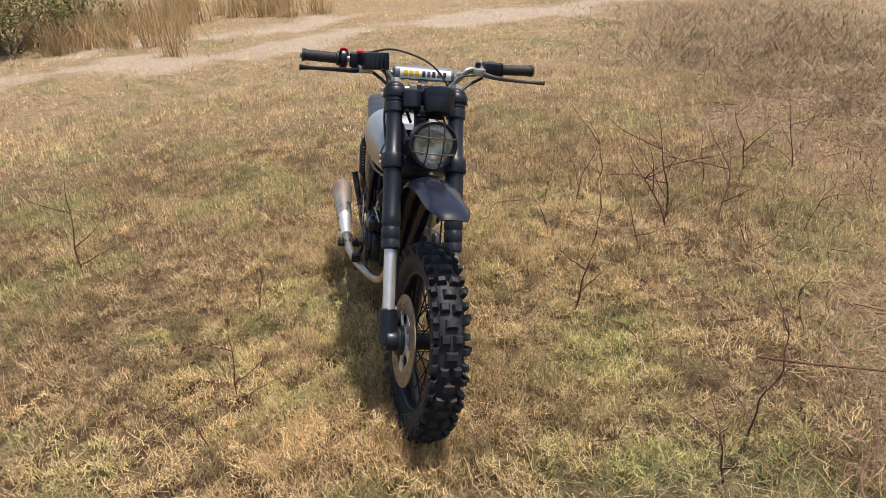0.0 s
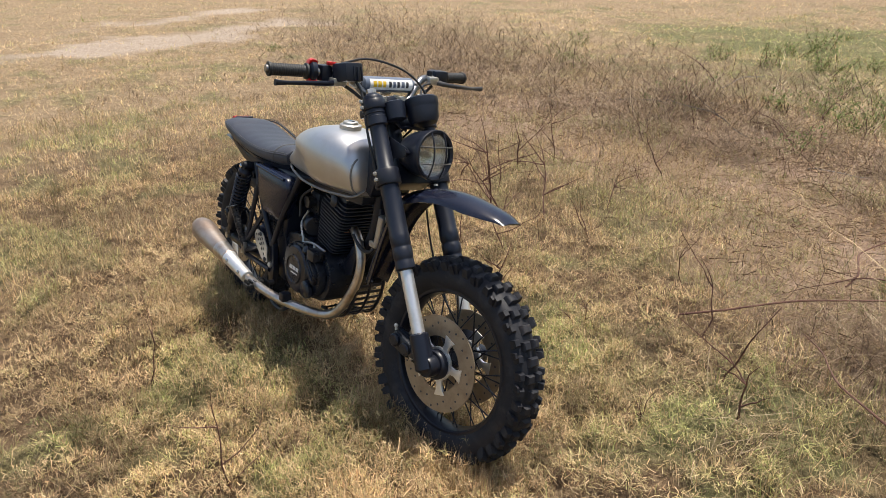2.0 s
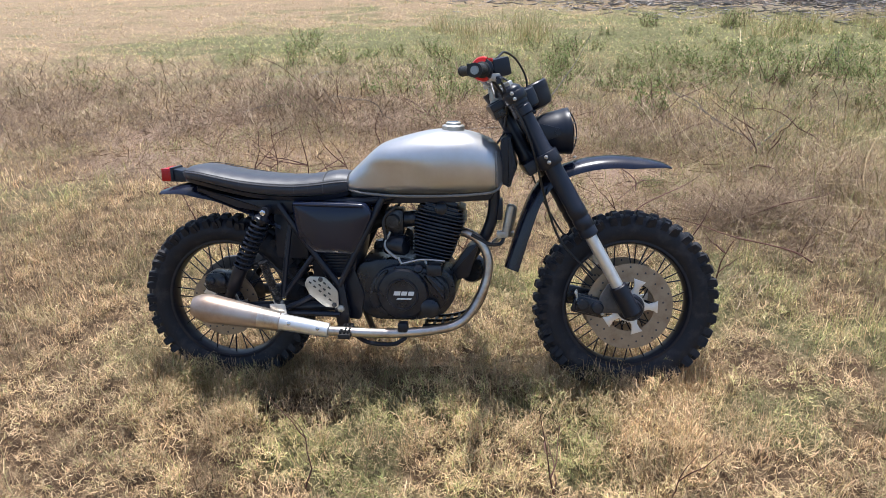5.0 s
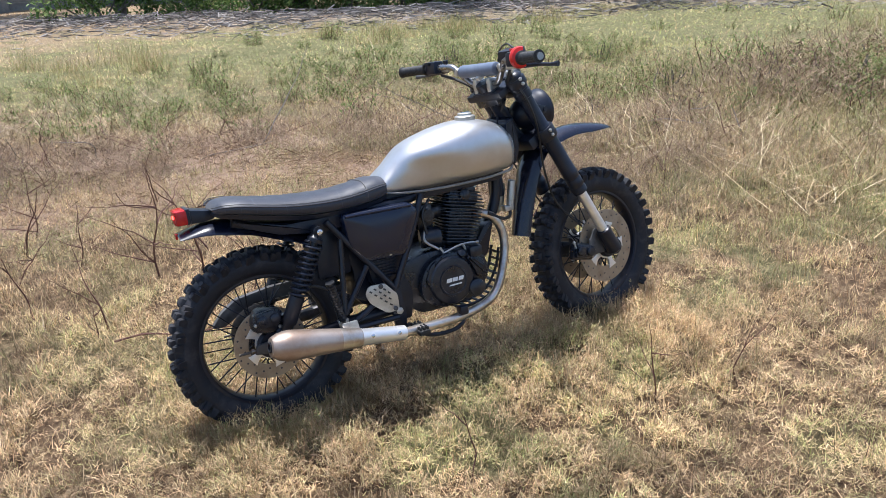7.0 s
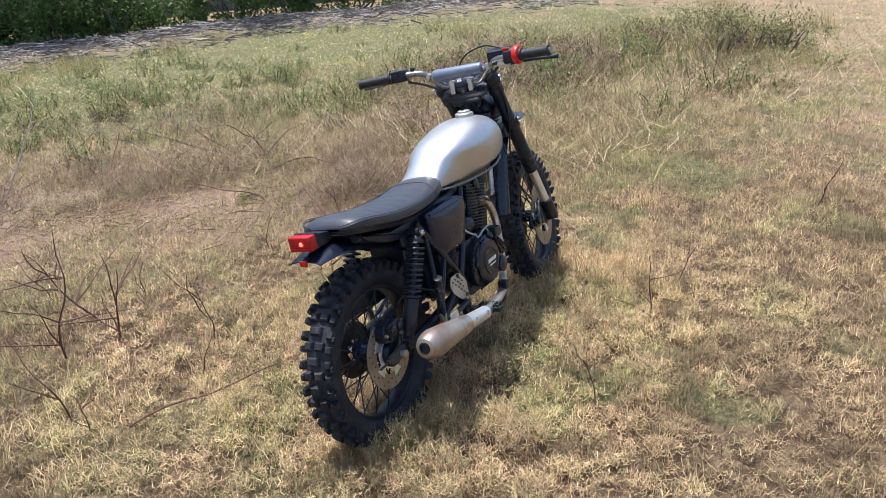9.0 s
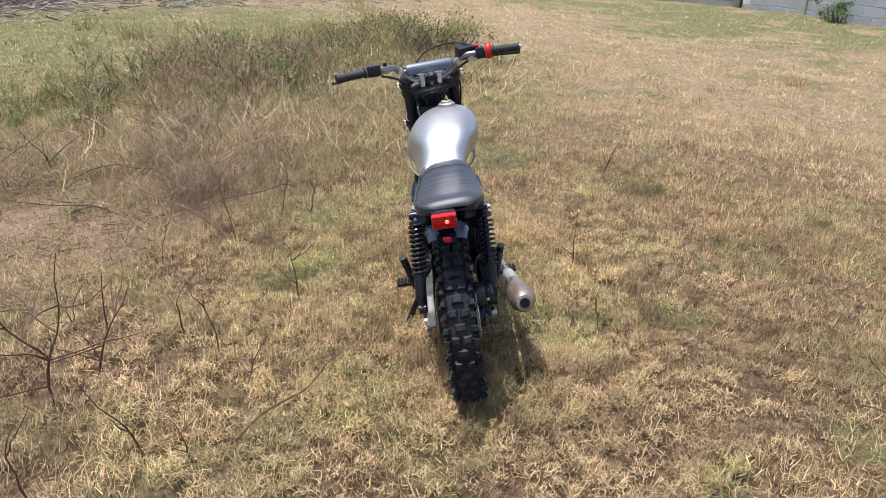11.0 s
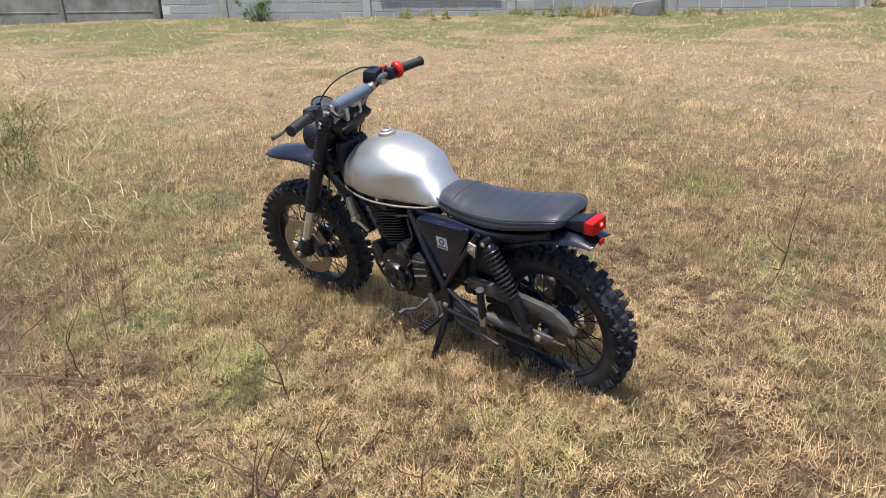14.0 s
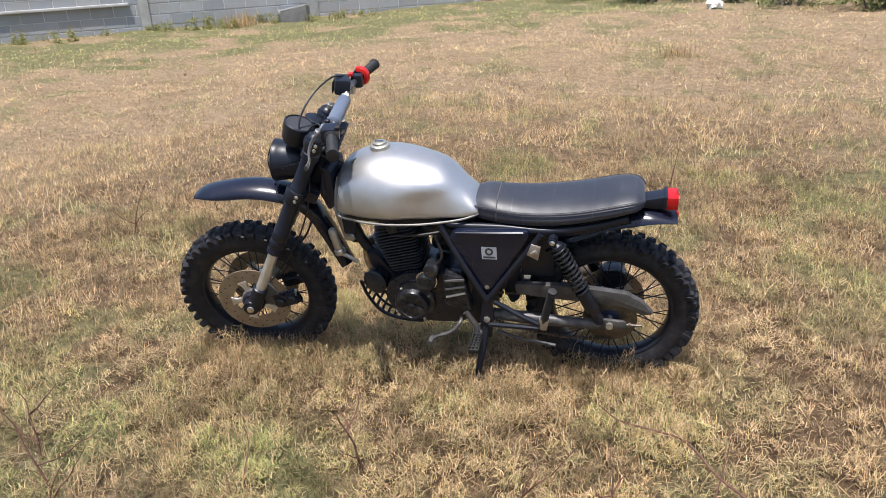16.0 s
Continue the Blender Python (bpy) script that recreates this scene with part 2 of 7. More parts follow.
M_BARK = mat("tree_bark", (0.10, 0.085, 0.07), 0.9, 0, (0.22, 0.20, 0.17), 0.5, 7, 40, 0.6)


def ground_mat():
    m, nt, b = nodes_of("dry_field_soil")
    geo = nt.nodes.new("ShaderNodeNewGeometry")
    n1 = node(nt, "ShaderNodeTexNoise", Scale=1.1, Detail=8.0, Roughness=0.7)
    n2 = node(nt, "ShaderNodeTexNoise", Scale=16.0, Detail=9.0, Roughness=0.82)
    n3 = node(nt, "ShaderNodeTexNoise", Scale=90.0, Detail=4.0, Roughness=0.6)
    for n in (n1, n2, n3):
        nt.links.new(geo.outputs["Position"], n.inputs["Vector"])
    litter = ramp(nt, n2.outputs["Fac"], [(0.32, (0.045, 0.027, 0.017)), (0.5, (0.15, 0.098, 0.058)), (0.68, (0.36, 0.26, 0.155))])
    greens = ramp(nt, n2.outputs["Fac"], [(0.32, (0.070, 0.069, 0.032)), (0.5, (0.165, 0.158, 0.075)), (0.68, (0.31, 0.28, 0.15))])
    bare = ramp(nt, n2.outputs["Fac"], [(0.3, (0.31, 0.235, 0.18)), (0.7, (0.53, 0.435, 0.35))])
    red = ramp(nt, n2.outputs["Fac"], [(0.3, (0.19, 0.12, 0.082)), (0.5, (0.36, 0.25, 0.18)), (0.7, (0.50, 0.37, 0.285))])

    def blend(attr, a, c):
        at = nt.nodes.new("ShaderNodeAttribute")
        at.attribute_name = attr
        soft = nt.nodes.new("ShaderNodeMath")
        soft.operation = "MULTIPLY_ADD"
        soft.use_clamp = True
        soft.inputs[1].default_value = 1.6
        lift = nt.nodes.new("ShaderNodeMath")
        lift.operation, lift.inputs[1].default_value = "SUBTRACT", 0.8
        nt.links.new(n1.outputs["Fac"], lift.inputs[0])
        nt.links.new(at.outputs["Fac"], soft.inputs[0])
        nt.links.new(lift.outputs[0], soft.inputs[2])
        mx = nt.nodes.new("ShaderNodeMix")
        mx.data_type = "RGBA"
        nt.links.new(soft.outputs[0], mx.inputs[0])
        nt.links.new(a, mx.inputs[6])
        nt.links.new(c, mx.inputs[7])
        return mx.outputs[2]

    thatch = ramp(nt, n2.outputs["Fac"], [(0.30, (0.17, 0.12, 0.074)), (0.5, (0.31, 0.225, 0.142)), (0.70, (0.46, 0.345, 0.23))])
    col = blend("thatch", litter, thatch)
    col = blend("green", col, greens)
    col = blend("red", col, red)
    col = blend("bare", col, bare)
    nt.links.new(col, b.inputs["Base Color"])
    b.inputs["Roughness"].default_value = 0.95
    b.inputs["Specular IOR Level"].default_value = 0.15
    add = nt.nodes.new("ShaderNodeMath")
    nt.links.new(n2.outputs["Fac"], add.inputs[0])
    nt.links.new(n3.outputs["Fac"], add.inputs[1])
    bp = node(nt, "ShaderNodeBump", Strength=0.9, Distance=0.03)
    nt.links.new(add.outputs[0], bp.inputs["Height"])
    nt.links.new(bp.outputs[0], b.inputs["Normal"])
    return m


M_GROUND = ground_mat()


def block_mat(name, a, c, stain, rnd=True):
    m, nt, b = nodes_of(name)
    tc = nt.nodes.new("ShaderNodeNewGeometry")
    oi = nt.nodes.new("ShaderNodeObjectInfo")
    n1 = node(nt, "ShaderNodeTexNoise", Scale=1.6, Detail=7.0, Roughness=0.7)
    n2 = node(nt, "ShaderNodeTexNoise", Scale=60.0, Detail=4.0)
    for n in (n1, n2):
        nt.links.new(tc.outputs["Position"], n.inputs["Vector"])
    src = oi.outputs["Random"] if rnd else tc.outputs["Random Per Island"]
    tone = ramp(nt, src, [(0, a), (1, c)])
    mask = ramp(nt, n1.outputs["Fac"], [(0.42, (0, 0, 0)), (0.66, (1, 1, 1))])
    mx = nt.nodes.new("ShaderNodeMix")
    mx.data_type = "RGBA"
    nt.links.new(mask, mx.inputs[0])
    nt.links.new(tone, mx.inputs[6])
    mx.inputs[7].default_value = (*stain, 1)
    nt.links.new(mx.outputs[2], b.inputs["Base Color"])
    b.inputs["Roughness"].default_value = 0.92
    bp = node(nt, "ShaderNodeBump", Strength=0.5, Distance=0.006)
    nt.links.new(n2.outputs["Fac"], bp.inputs["Height"])
    nt.links.new(bp.outputs[0], b.inputs["Normal"])
    return m


M_BLOCK = block_mat("concrete_block", (0.23, 0.25, 0.28), (0.35, 0.365, 0.385), (0.30, 0.295, 0.29))
M_BLOCKFAR = block_mat("concrete_block_far", (0.23, 0.25, 0.28), (0.35, 0.365, 0.385), (0.30, 0.295, 0.29), False)
M_MORTAR = block_mat("mortar", (0.56, 0.56, 0.555), (0.56, 0.56, 0.555), (0.42, 0.41, 0.40))
M_PILLAR = block_mat("cast_concrete_post", (0.45, 0.45, 0.445), (0.50, 0.50, 0.49), (0.34, 0.33, 0.31))
M_OLDWALL = block_mat("weathered_render", (0.22, 0.22, 0.215), (0.28, 0.275, 0.265), (0.13, 0.125, 0.12))

# ---- building blocks ----


def mesh_of(name, bm, material, smooth=40.0):
    me = bpy.data.meshes.new(name)
    bmesh.ops.recalc_face_normals(bm, faces=bm.faces)
    bm.to_mesh(me)
    bm.free()
    for m in material if isinstance(material, (list, tuple)) else (material,):
        me.materials.append(m)
    if smooth:
        me.polygons.foreach_set("use_smooth", [True] * len(me.polygons))
        me.set_sharp_from_angle(angle=radians(smooth))
    return me


def part(name, bm, material, parent, label="", at=None, smooth=40.0):
    me = bm if isinstance(bm, bpy.types.Mesh) else mesh_of(name, bm, material, smooth)
    ob = new(name, me)
    ob.parent = parent
    if at is not None:
        ob.matrix_basis = at
    if label:
        tagged(ob, label)
    return ob


def join(*bms):
    out = bmesh.new()
    for b in bms:
        tmp = bpy.data.meshes.new("tmp")
        b.to_mesh(tmp)
        b.free()
        out.from_mesh(tmp)
        bpy.data.meshes.remove(tmp)
    return out


def box(c, s, bevel=0.0, turn=None, taper=None):
    bm = bmesh.new()
    bmesh.ops.create_cube(bm, size=1)
    for v in bm.verts:
        k = 1.0 if taper is None or v.co.z < 0 else taper
        v.co = Vector((v.co.x * s[0] * k, v.co.y * s[1] * k, v.co.z * s[2]))
    if bevel:
        bmesh.ops.bevel(bm, geom=bm.edges[:], offset=bevel, segments=2, affect="EDGES", profile=0.6)
    m = Matrix.Translation(c) @ (turn if turn is not None else Matrix())
    bm.transform(m)
    return bm


def spline(pts, n=6):
    """Catmull-Rom through the points."""
    p = [Vector(q) for q in pts]
    p = [2 * p[0] - p[1]] + p + [2 * p[-1] - p[-2]]
    out = []
    for i in range(1, len(p) - 2):
        a, b, c, d = p[i - 1 : i + 3]
        for k in range(n):
            t = k / n
            out.append(0.5 * (2 * b + (c - a) * t + (2 * a - 5 * b + 4 * c - d) * t * t + (3 * b - a - 3 * c + d) * t**3))
    out.append(p[-2])
    return out


def tube(pts, r, seg=10, n=0, caps=True, flat=1.0):
    """A round rod along the points; r one radius or one a point; n: smoothing steps between points."""
    rs = list(r) if isinstance(r, (list, tuple)) else None
    if n:
        if rs:
            q = spline([(*p, ) for p in pts], n)
            rr = [v.x for v in spline([(x, 0, 0) for x in rs], n)]
        else:
            q, rr = spline(pts, n), None
    else:
        q, rr = [Vector(p) for p in pts], rs
    rr = rr or [r] * len(q)
    bm = bmesh.new()
    up = Vector((0.13, 0.21, 0.97)).normalized()
    rings = []
    for i, c in enumerate(q):
        d = (q[min(i + 1, len(q) - 1)] - q[max(i - 1, 0)]).normalized()
        side = d.cross(up)
        if side.length < 0.2:
            side = d.cross(Vector((1, 0, 0)))
        side.normalize()
        top = side.cross(d)
        up = top
        rings.append([bm.verts.new(c + (side * math.cos(a) * flat + top * math.sin(a)) * rr[i]) for a in (2 * math.pi * k / seg for k in range(seg))])
    for a, b in zip(rings, rings[1:]):
        for k in range(seg):
            bm.faces.new((a[k], a[(k + 1) % seg], b[(k + 1) % seg], b[k]))
    if caps:
        bm.faces.new(rings[0][::-1])
        bm.faces.new(rings[-1])
    return bm


def lathe(profile, origin, axis, seg=24, caps=True):
    """Revolve (radius, along) pairs round an axis through origin."""
    z = Vector(axis).normalized()
    x = z.orthogonal().normalized()
    y = z.cross(x)
    bm = bmesh.new()
    o = Vector(origin)
    rings = []
    for r, h in profile:
        rings.append([bm.verts.new(o + z * h + (x * math.cos(a) + y * math.sin(a)) * max(r, 1e-4)) for a in (2 * math.pi * k / seg for k in range(seg))])
    for a, b in zip(rings, rings[1:]):
        for k in range(seg):
            bm.faces.new((a[k], a[(k + 1) % seg], b[(k + 1) % seg], b[k]))
    if caps:
        bm.faces.new(rings[0][::-1])
        bm.faces.new(rings[-1])
    return bm


def ringlathe(profile, origin, axis, seg=48):
    """As lathe, for a closed profile (a ring with a hole)."""
    return lathe(list(profile) + [profile[0]], origin, axis, seg, caps=False)


def loft(rings, closed=True, caps=True):
    bm = bmesh.new()
    vs = [[bm.verts.new(p) for p in r] for r in rings]
    n = len(vs[0])
    for a, b in zip(vs, vs[1:]):
        for k in range(n if closed else n - 1):
            bm.faces.new((a[k], a[(k + 1) % n], b[(k + 1) % n], b[k]))
    if caps and closed:
        bm.faces.new(vs[0][::-1])
        bm.faces.new(vs[-1])
    return bm


def prism(outline, y0, y1, bevel=0.0):
    """A plate: an outline in x and z, from y0 to y1."""
    bm = bmesh.new()
    lo = [bm.verts.new((x, y0, z)) for x, z in outline]
    hi = [bm.verts.new((x, y1, z)) for x, z in outline]
    n = len(outline)
    bm.faces.new(lo)
    bm.faces.new(hi[::-1])
    for k in range(n):
        bm.faces.new((lo[k], hi[k], hi[(k + 1) % n], lo[(k + 1) % n]))
    bmesh.ops.recalc_face_normals(bm, faces=bm.faces)
    if bevel:
        bmesh.ops.bevel(bm, geom=bm.edges[:], offset=bevel, segments=2, affect="EDGES", profile=0.6)
    return bm


def thicken(bm, d):
    geom = bm.faces[:]
    bmesh.ops.recalc_face_normals(bm, faces=geom)
    bmesh.ops.solidify(bm, geom=geom, thickness=d)
    return bm


def puffed(outline, y0, rim, crown):
    """A moulded cover: the outline from y0 out to rim, then doming in to crown."""
    cx = sum(p[0] for p in outline) / len(outline)
    cz = sum(p[1] for p in outline) / len(outline)
    rings = []
    for k, h in ((1.0, 0.0), (1.0, 0.80), (0.985, 0.97)):
        rings.append([(cx + (x - cx) * k, y0 + (rim - y0) * h, cz + (z - cz) * k) for x, z in outline])
    for k, h in ((0.955, 0.14), (0.90, 0.32), (0.80, 0.56), (0.66, 0.77), (0.48, 0.91), (0.28, 0.98), (0.08, 1.0)):
        rings.append([(cx + (x - cx) * k, rim + (crown - rim) * h, cz + (z - cz) * k) for x, z in outline])
    return loft(rings)


def rounded(outline, r, n=4):
    """The outline with its corners rounded."""
    out = []
    k = len(outline)
    for i in range(k):
        p, a, b = (Vector(outline[j % k]) for j in (i, i - 1, i + 1))
        da, db = (a - p), (b - p)
        q = min(r, da.length * 0.45, db.length * 0.45)
        s, e = p + da.normalized() * q, p + db.normalized() * q
        for j in range(n + 1):
            t = j / n
            out.append(tuple((1 - t) ** 2 * s + 2 * t * (1 - t) * p + t * t * e))
    return out

# ---- ground: one sheet, flat under the motorcycle, rising to the wall ----
GROUND = -0.038


def vnoise(x, y, scale, seed):
    """Smooth value noise on arrays, 0 to 1."""
    x, y = np.asarray(x, float) * scale + seed * 17.3, np.asarray(y, float) * scale + seed * 5.9
    ix, iy = np.floor(x), np.floor(y)
    fx, fy = x - ix, y - iy
    fx, fy = fx * fx * (3 - 2 * fx), fy * fy * (3 - 2 * fy)

    def h(a, b):
        v = np.sin(a * 127.1 + b * 311.7 + seed * 74.7) * 43758.5453
        return v - np.floor(v)

    return (h(ix, iy) * (1 - fx) + h(ix + 1, iy) * fx) * (1 - fy) + (h(ix, iy + 1) * (1 - fx) + h(ix + 1, iy + 1) * fx) * fy


def fbm(x, y, scale, seed, octaves=4):
    return sum(vnoise(x, y, scale * 2**k, seed + k) * 0.5 ** (k + 1) for k in range(octaves)) / (1 - 0.5**octaves)


def smooth(e0, e1, v):
    t = np.clip((v - e0) / (e1 - e0), 0, 1)
    return t * t * (3 - 2 * t)


def near_line(x, y, pts):
    d = np.full(np.shape(x), 1e9)
    for (ax, ay), (bx, by) in zip(pts, pts[1:]):
        ux, uy = bx - ax, by - ay
        t = np.clip(((x - ax) * ux + (y - ay) * uy) / (ux * ux + uy * uy), 0, 1)
        d = np.minimum(d, np.hypot(x - ax - t * ux, y - ay - t * uy))
    return d


def blob(x, y, cx, cy, rx, ry, turn=0.0):
    c, s = math.cos(radians(turn)), math.sin(radians(turn))
    dx, dy = x - cx, y - cy
    return np.exp(-(((dx * c + dy * s) / rx) ** 2 + ((dy * c - dx * s) / ry) ** 2))


TRACK = [(-4.5, -8.0), (-7.2, -3.4), (-8.3, -0.6), (-9.3, 2.6), (-9.7, 4.4)]
TRACK_B = [(-6.5, -8.5), (-9.2, -3.4), (-10.6, -0.4), (-11.6, 3.0), (-12.2, 4.6)]
STRIP = [(-1.5, 16.5), (1.6, 14.2), (4.0, 11.7), (6.6, 10.2), (9.2, 9.2), (11.8, 7.4), (14.5, 4.2), (17.0, 1.2), (19.5, -1.2)]
WALL_A, WALL_DIR = Vector((14.05, -8.05, 0)), Vector((-0.883, -0.469, 0)).normalized()
WALL_OUT = Vector((-WALL_DIR.y, WALL_DIR.x, 0))          # towards the field
if WALL_OUT.dot(-WALL_A) < 0:
    WALL_OUT = -WALL_OUT


def bare_at(x, y):
    n = 0.62 * fbm(x, y, 0.9, 3) + 0.38 * fbm(x, y, 4.0, 7)
    worn = 0.25 + 0.75 * smooth(0.38, 0.58, fbm(x, y, 0.8, 13, 3))
    a = 0.95 * worn * smooth(1.3, 0.3, near_line(x, y, TRACK) + (n - 0.5) * 3.4)
    b = 0.90 * worn * smooth(1.0, 0.2, near_line(x, y, TRACK_B) + (n - 0.5) * 3.0)
    c = smooth(1.1, 0.4, near_line(x, y, STRIP) + (n - 0.5) * 1.2) * 0.55
    return np.clip(np.maximum(np.maximum(a, b), c), 0, 1)


def red_at(x, y):
    n = fbm(x, y, 1.1, 11)
    v = blob(x, y, 0.3, 2.35, 1.7, 0.65, -8) + 0.9 * blob(x, y, -0.4, 3.6, 1.6, 0.8) + 0.9 * blob(x, y, 1.8, 1.5, 0.7, 0.45) + 0.5 * blob(x, y, -3.4, 4.2, 2.4, 1.2, 10) + 0.95 * blob(x, y, -2.1, 2.75, 0.9, 0.6) + 0.5 * blob(x, y, -1.3, 3.6, 0.8, 0.4) + 0.8 * blob(x, y, 0.75, 1.5, 0.5, 0.28, -20)
    return np.clip(v * (0.35 + 1.3 * n), 0, 1)


def green_at(x, y):
    n = fbm(x, y, 1.9, 21)
    v = 1.0 * blob(x, y, 1.4, 6.8, 4.8, 2.2, -20) + 0.7 * blob(x, y, 3.6, 9.4, 6.0, 2.0, -35) + 0.7 * blob(x, y, 9.8, 2.4, 2.4, 1.5) + 0.5 * blob(x, y, -3.2, 8.6, 2.6, 1.8) + 0.75 * blob(x, y, 9.4, 6.0, 4.5, 2.4, -38) + 0.55 * blob(x, y, 5.0, 3.2, 2.6, 2.2) + 0.55 * blob(x, y, 3.6, 0.5, 1.0, 0.9) + 0.35 * blob(x, y, 7.5, 0.8, 2.5, 2.0) + 0.4 * blob(x, y, 4.7, -0.3, 0.8, 0.5) + 0.45 * blob(x, y, 10.2, -4.4, 2.6, 1.4, 25)
    v = v + 0.35 * blob(x, y, 0.05, 0.55, 0.8, 0.4) + 0.25 * blob(x, y, 1.6, 1.0, 0.9, 0.8) + 0.4 * blob(x, y, 1.1, 1.75, 0.4, 0.3) + 0.12 * blob(x, y, -2.0, -2.3, 1.9, 1.1) + 0.12 * blob(x, y, 0.6, -0.8, 0.7, 0.35, -15)
    d = (x - WALL_A.x) * WALL_OUT.x + (y - WALL_A.y) * WALL_OUT.y
    v = v + 0.95 * smooth(4.6, 0.9, np.abs(d - 1.0)) * smooth(0.30, 0.46, n)
    return np.clip(v * (0.1 + 1.8 * n) + smooth(0.48, 0.70, fbm(x, y, 3.6, 31, 3)) * (0.25 + 0.45 * fbm(x, y, 0.5, 33, 2)) + 0.04, 0, 1)


def thatch_at(x, y):
    """Where cut straw covers the soil."""
    return np.clip((0.14 + 0.80 * smooth(2.0, 6.0, np.hypot(x, y))) * (0.5 + 0.9 * fbm(x, y, 2.6, 37, 3)), 0, 1)


def height_at(x, y):
    x, y = np.asarray(x, float), np.asarray(y, float)
    far = np.maximum(np.abs(y) - 3.0, 0)
    z = GROUND - np.sign(y) * np.minimum(far, 30) * 0.019
    r = np.hypot(x, y)
    lump = (fbm(x, y, 0.55, 41) - 0.5) * 0.16 * smooth(1.8, 5.0, r) + (fbm(x, y, 3.2, 51, 2) - 0.5) * (0.022 + 0.035 * smooth(0.9, 1.6, r))
    strip = 0.10 * smooth(1.4, 0.2, near_line(x, y, STRIP))
    bank = 0.05 * blob(x, y, -0.40, 0.40, 0.50, 0.17)
    return z + lump + strip + bank


def ground_sheet():
    na = 300
    rs = [0.0]
    step = 0.05
    while rs[-1] < 900:
        rs.append(rs[-1] + step)
        step = max(0.05, rs[-1] * 0.022) if rs[-1] < 40 else step * 1.3
    rs = np.array(rs[1:])
    a = np.linspace(0, 2 * np.pi, na, endpoint=False)
    x, y = np.outer(rs, np.cos(a)).ravel(), np.outer(rs, np.sin(a)).ravel()
    x, y = np.r_[0, x], np.r_[0, y]
    co = np.stack([x, y, height_at(x, y)], 1)
    k = np.arange(na)
    faces = [(0, 1 + i, 1 + (i + 1) % na) for i in range(na)]
    for r in range(len(rs) - 1):
        p, q = 1 + r * na, 1 + (r + 1) * na
        faces += list(zip((p + k).tolist(), (q + k).tolist(), (q + (k + 1) % na).tolist(), (p + (k + 1) % na).tolist()))
    me = bpy.data.meshes.new("ground")
    me.from_pydata(co.tolist(), [], faces)
    for name, f in (("green", green_at), ("red", red_at), ("bare", bare_at), ("thatch", thatch_at)):
        me.attributes.new(name, "FLOAT", "POINT").data.foreach_set("value", f(x, y).astype(np.float32))
    me.polygons.foreach_set("use_smooth", [True] * len(me.polygons))
    me.materials.append(M_GROUND)
    return tagged(new("ground", me), "dry straw-coloured field with bare soil and green patches", "ground", kind="structure")


ground_sheet()


def blades(name, x, y, length, width, lean, rng, zoff=0.0, green=None, curl=1.0, segs=3, az=None, tone=None, material=None, flat=0.1):
    """One mesh of bent blades, quads and a tip each, rooted on the ground. az: the way each leans; tone: its paleness,
    with any painted shade.
    """
    n = len(x)
    az = rng.uniform(0, 2 * np.pi, n) if az is None else az
    z0 = height_at(x, y) - 0.004 + zoff
    px, py = -np.sin(az) * width * 0.5, np.cos(az) * width * 0.5
    pts = []
    cx, cy, cz = x, y, z0
    el = np.clip(np.pi / 2 - lean * rng.uniform(flat, 1.0, n), 0.05, 1.55)
    head = az.copy()
    seg = length / segs
    for s in range(segs):
        w = 1.0 - 0.6 * s / segs
        pts.append(np.stack([cx - px * w, cy - py * w, cz], 1))
        pts.append(np.stack([cx + px * w, cy + py * w, cz], 1))
        cx = cx + np.cos(head) * np.cos(el) * seg
        cy = cy + np.sin(head) * np.cos(el) * seg
        cz = np.maximum(cz + np.sin(el) * seg, z0 + 0.004)
        el = np.clip(el - rng.uniform(-0.45, 0.9, n) * curl * 3 / segs, -1.2, 1.5)
        head = head + rng.normal(0, 0.6, n) * curl * 3 / segs
    pts.append(np.stack([cx, cy, cz], 1))
    k = 2 * segs + 1
    co = np.stack(pts, 1).reshape(-1, 3)
    b = (np.arange(n) * k)[:, None]
    quads = np.concatenate([b + [2 * s, 2 * s + 1, 2 * s + 3, 2 * s + 2] for s in range(segs - 1)], 1).reshape(-1, 4)
    tris = (b + [k - 3, k - 2, k - 1]).reshape(-1, 3)
    me = bpy.data.meshes.new(name)
    me.vertices.add(len(co))
    me.vertices.foreach_set("co", co.ravel().astype(np.float32))
    me.loops.add(quads.size + tris.size)
    me.loops.foreach_set("vertex_index", np.r_[quads.ravel(), tris.ravel()].astype(np.int32))
    me.polygons.add(len(quads) + len(tris))
    me.polygons.foreach_set("loop_start", np.r_[np.arange(len(quads)) * 4, quads.size + np.arange(len(tris)) * 3].astype(np.int32))
    me.polygons.foreach_set("loop_total", np.r_[np.full(len(quads), 4), np.full(len(tris), 3)].astype(np.int32))
    me.update(calc_edges=True)
    g = green_at(x, y) if green is None else green
    g = np.clip(g + rng.normal(0, 0.28, n), 0, 1) * (rng.uniform(0, 1, n) < 0.9)
    me.attributes.new("green", "FLOAT", "POINT").data.foreach_set("value", np.repeat(g, k).astype(np.float32))
    tone = np.full(n, 1.0) if tone is None else tone
    me.attributes.new("tone", "FLOAT", "POINT").data.foreach_set("value", np.repeat(tone, k).astype(np.float32))
    me.materials.append(material or M_GRASS)
    return new(name, me)


def tyre_gap(x, y):
    """True where a tyre stands and nothing grows."""
    y0 = -0.088
    return ((np.abs(x + 0.653) < 0.13) | (np.abs(x - 0.66) < 0.13)) & (np.abs(y - y0) < 0.05)


def scatter(count, r0, r1, rng):
    r = np.sqrt(rng.uniform(r0 * r0, r1 * r1, count))
    a = rng.uniform(0, 2 * np.pi, count)
    return r * np.cos(a), r * np.sin(a)


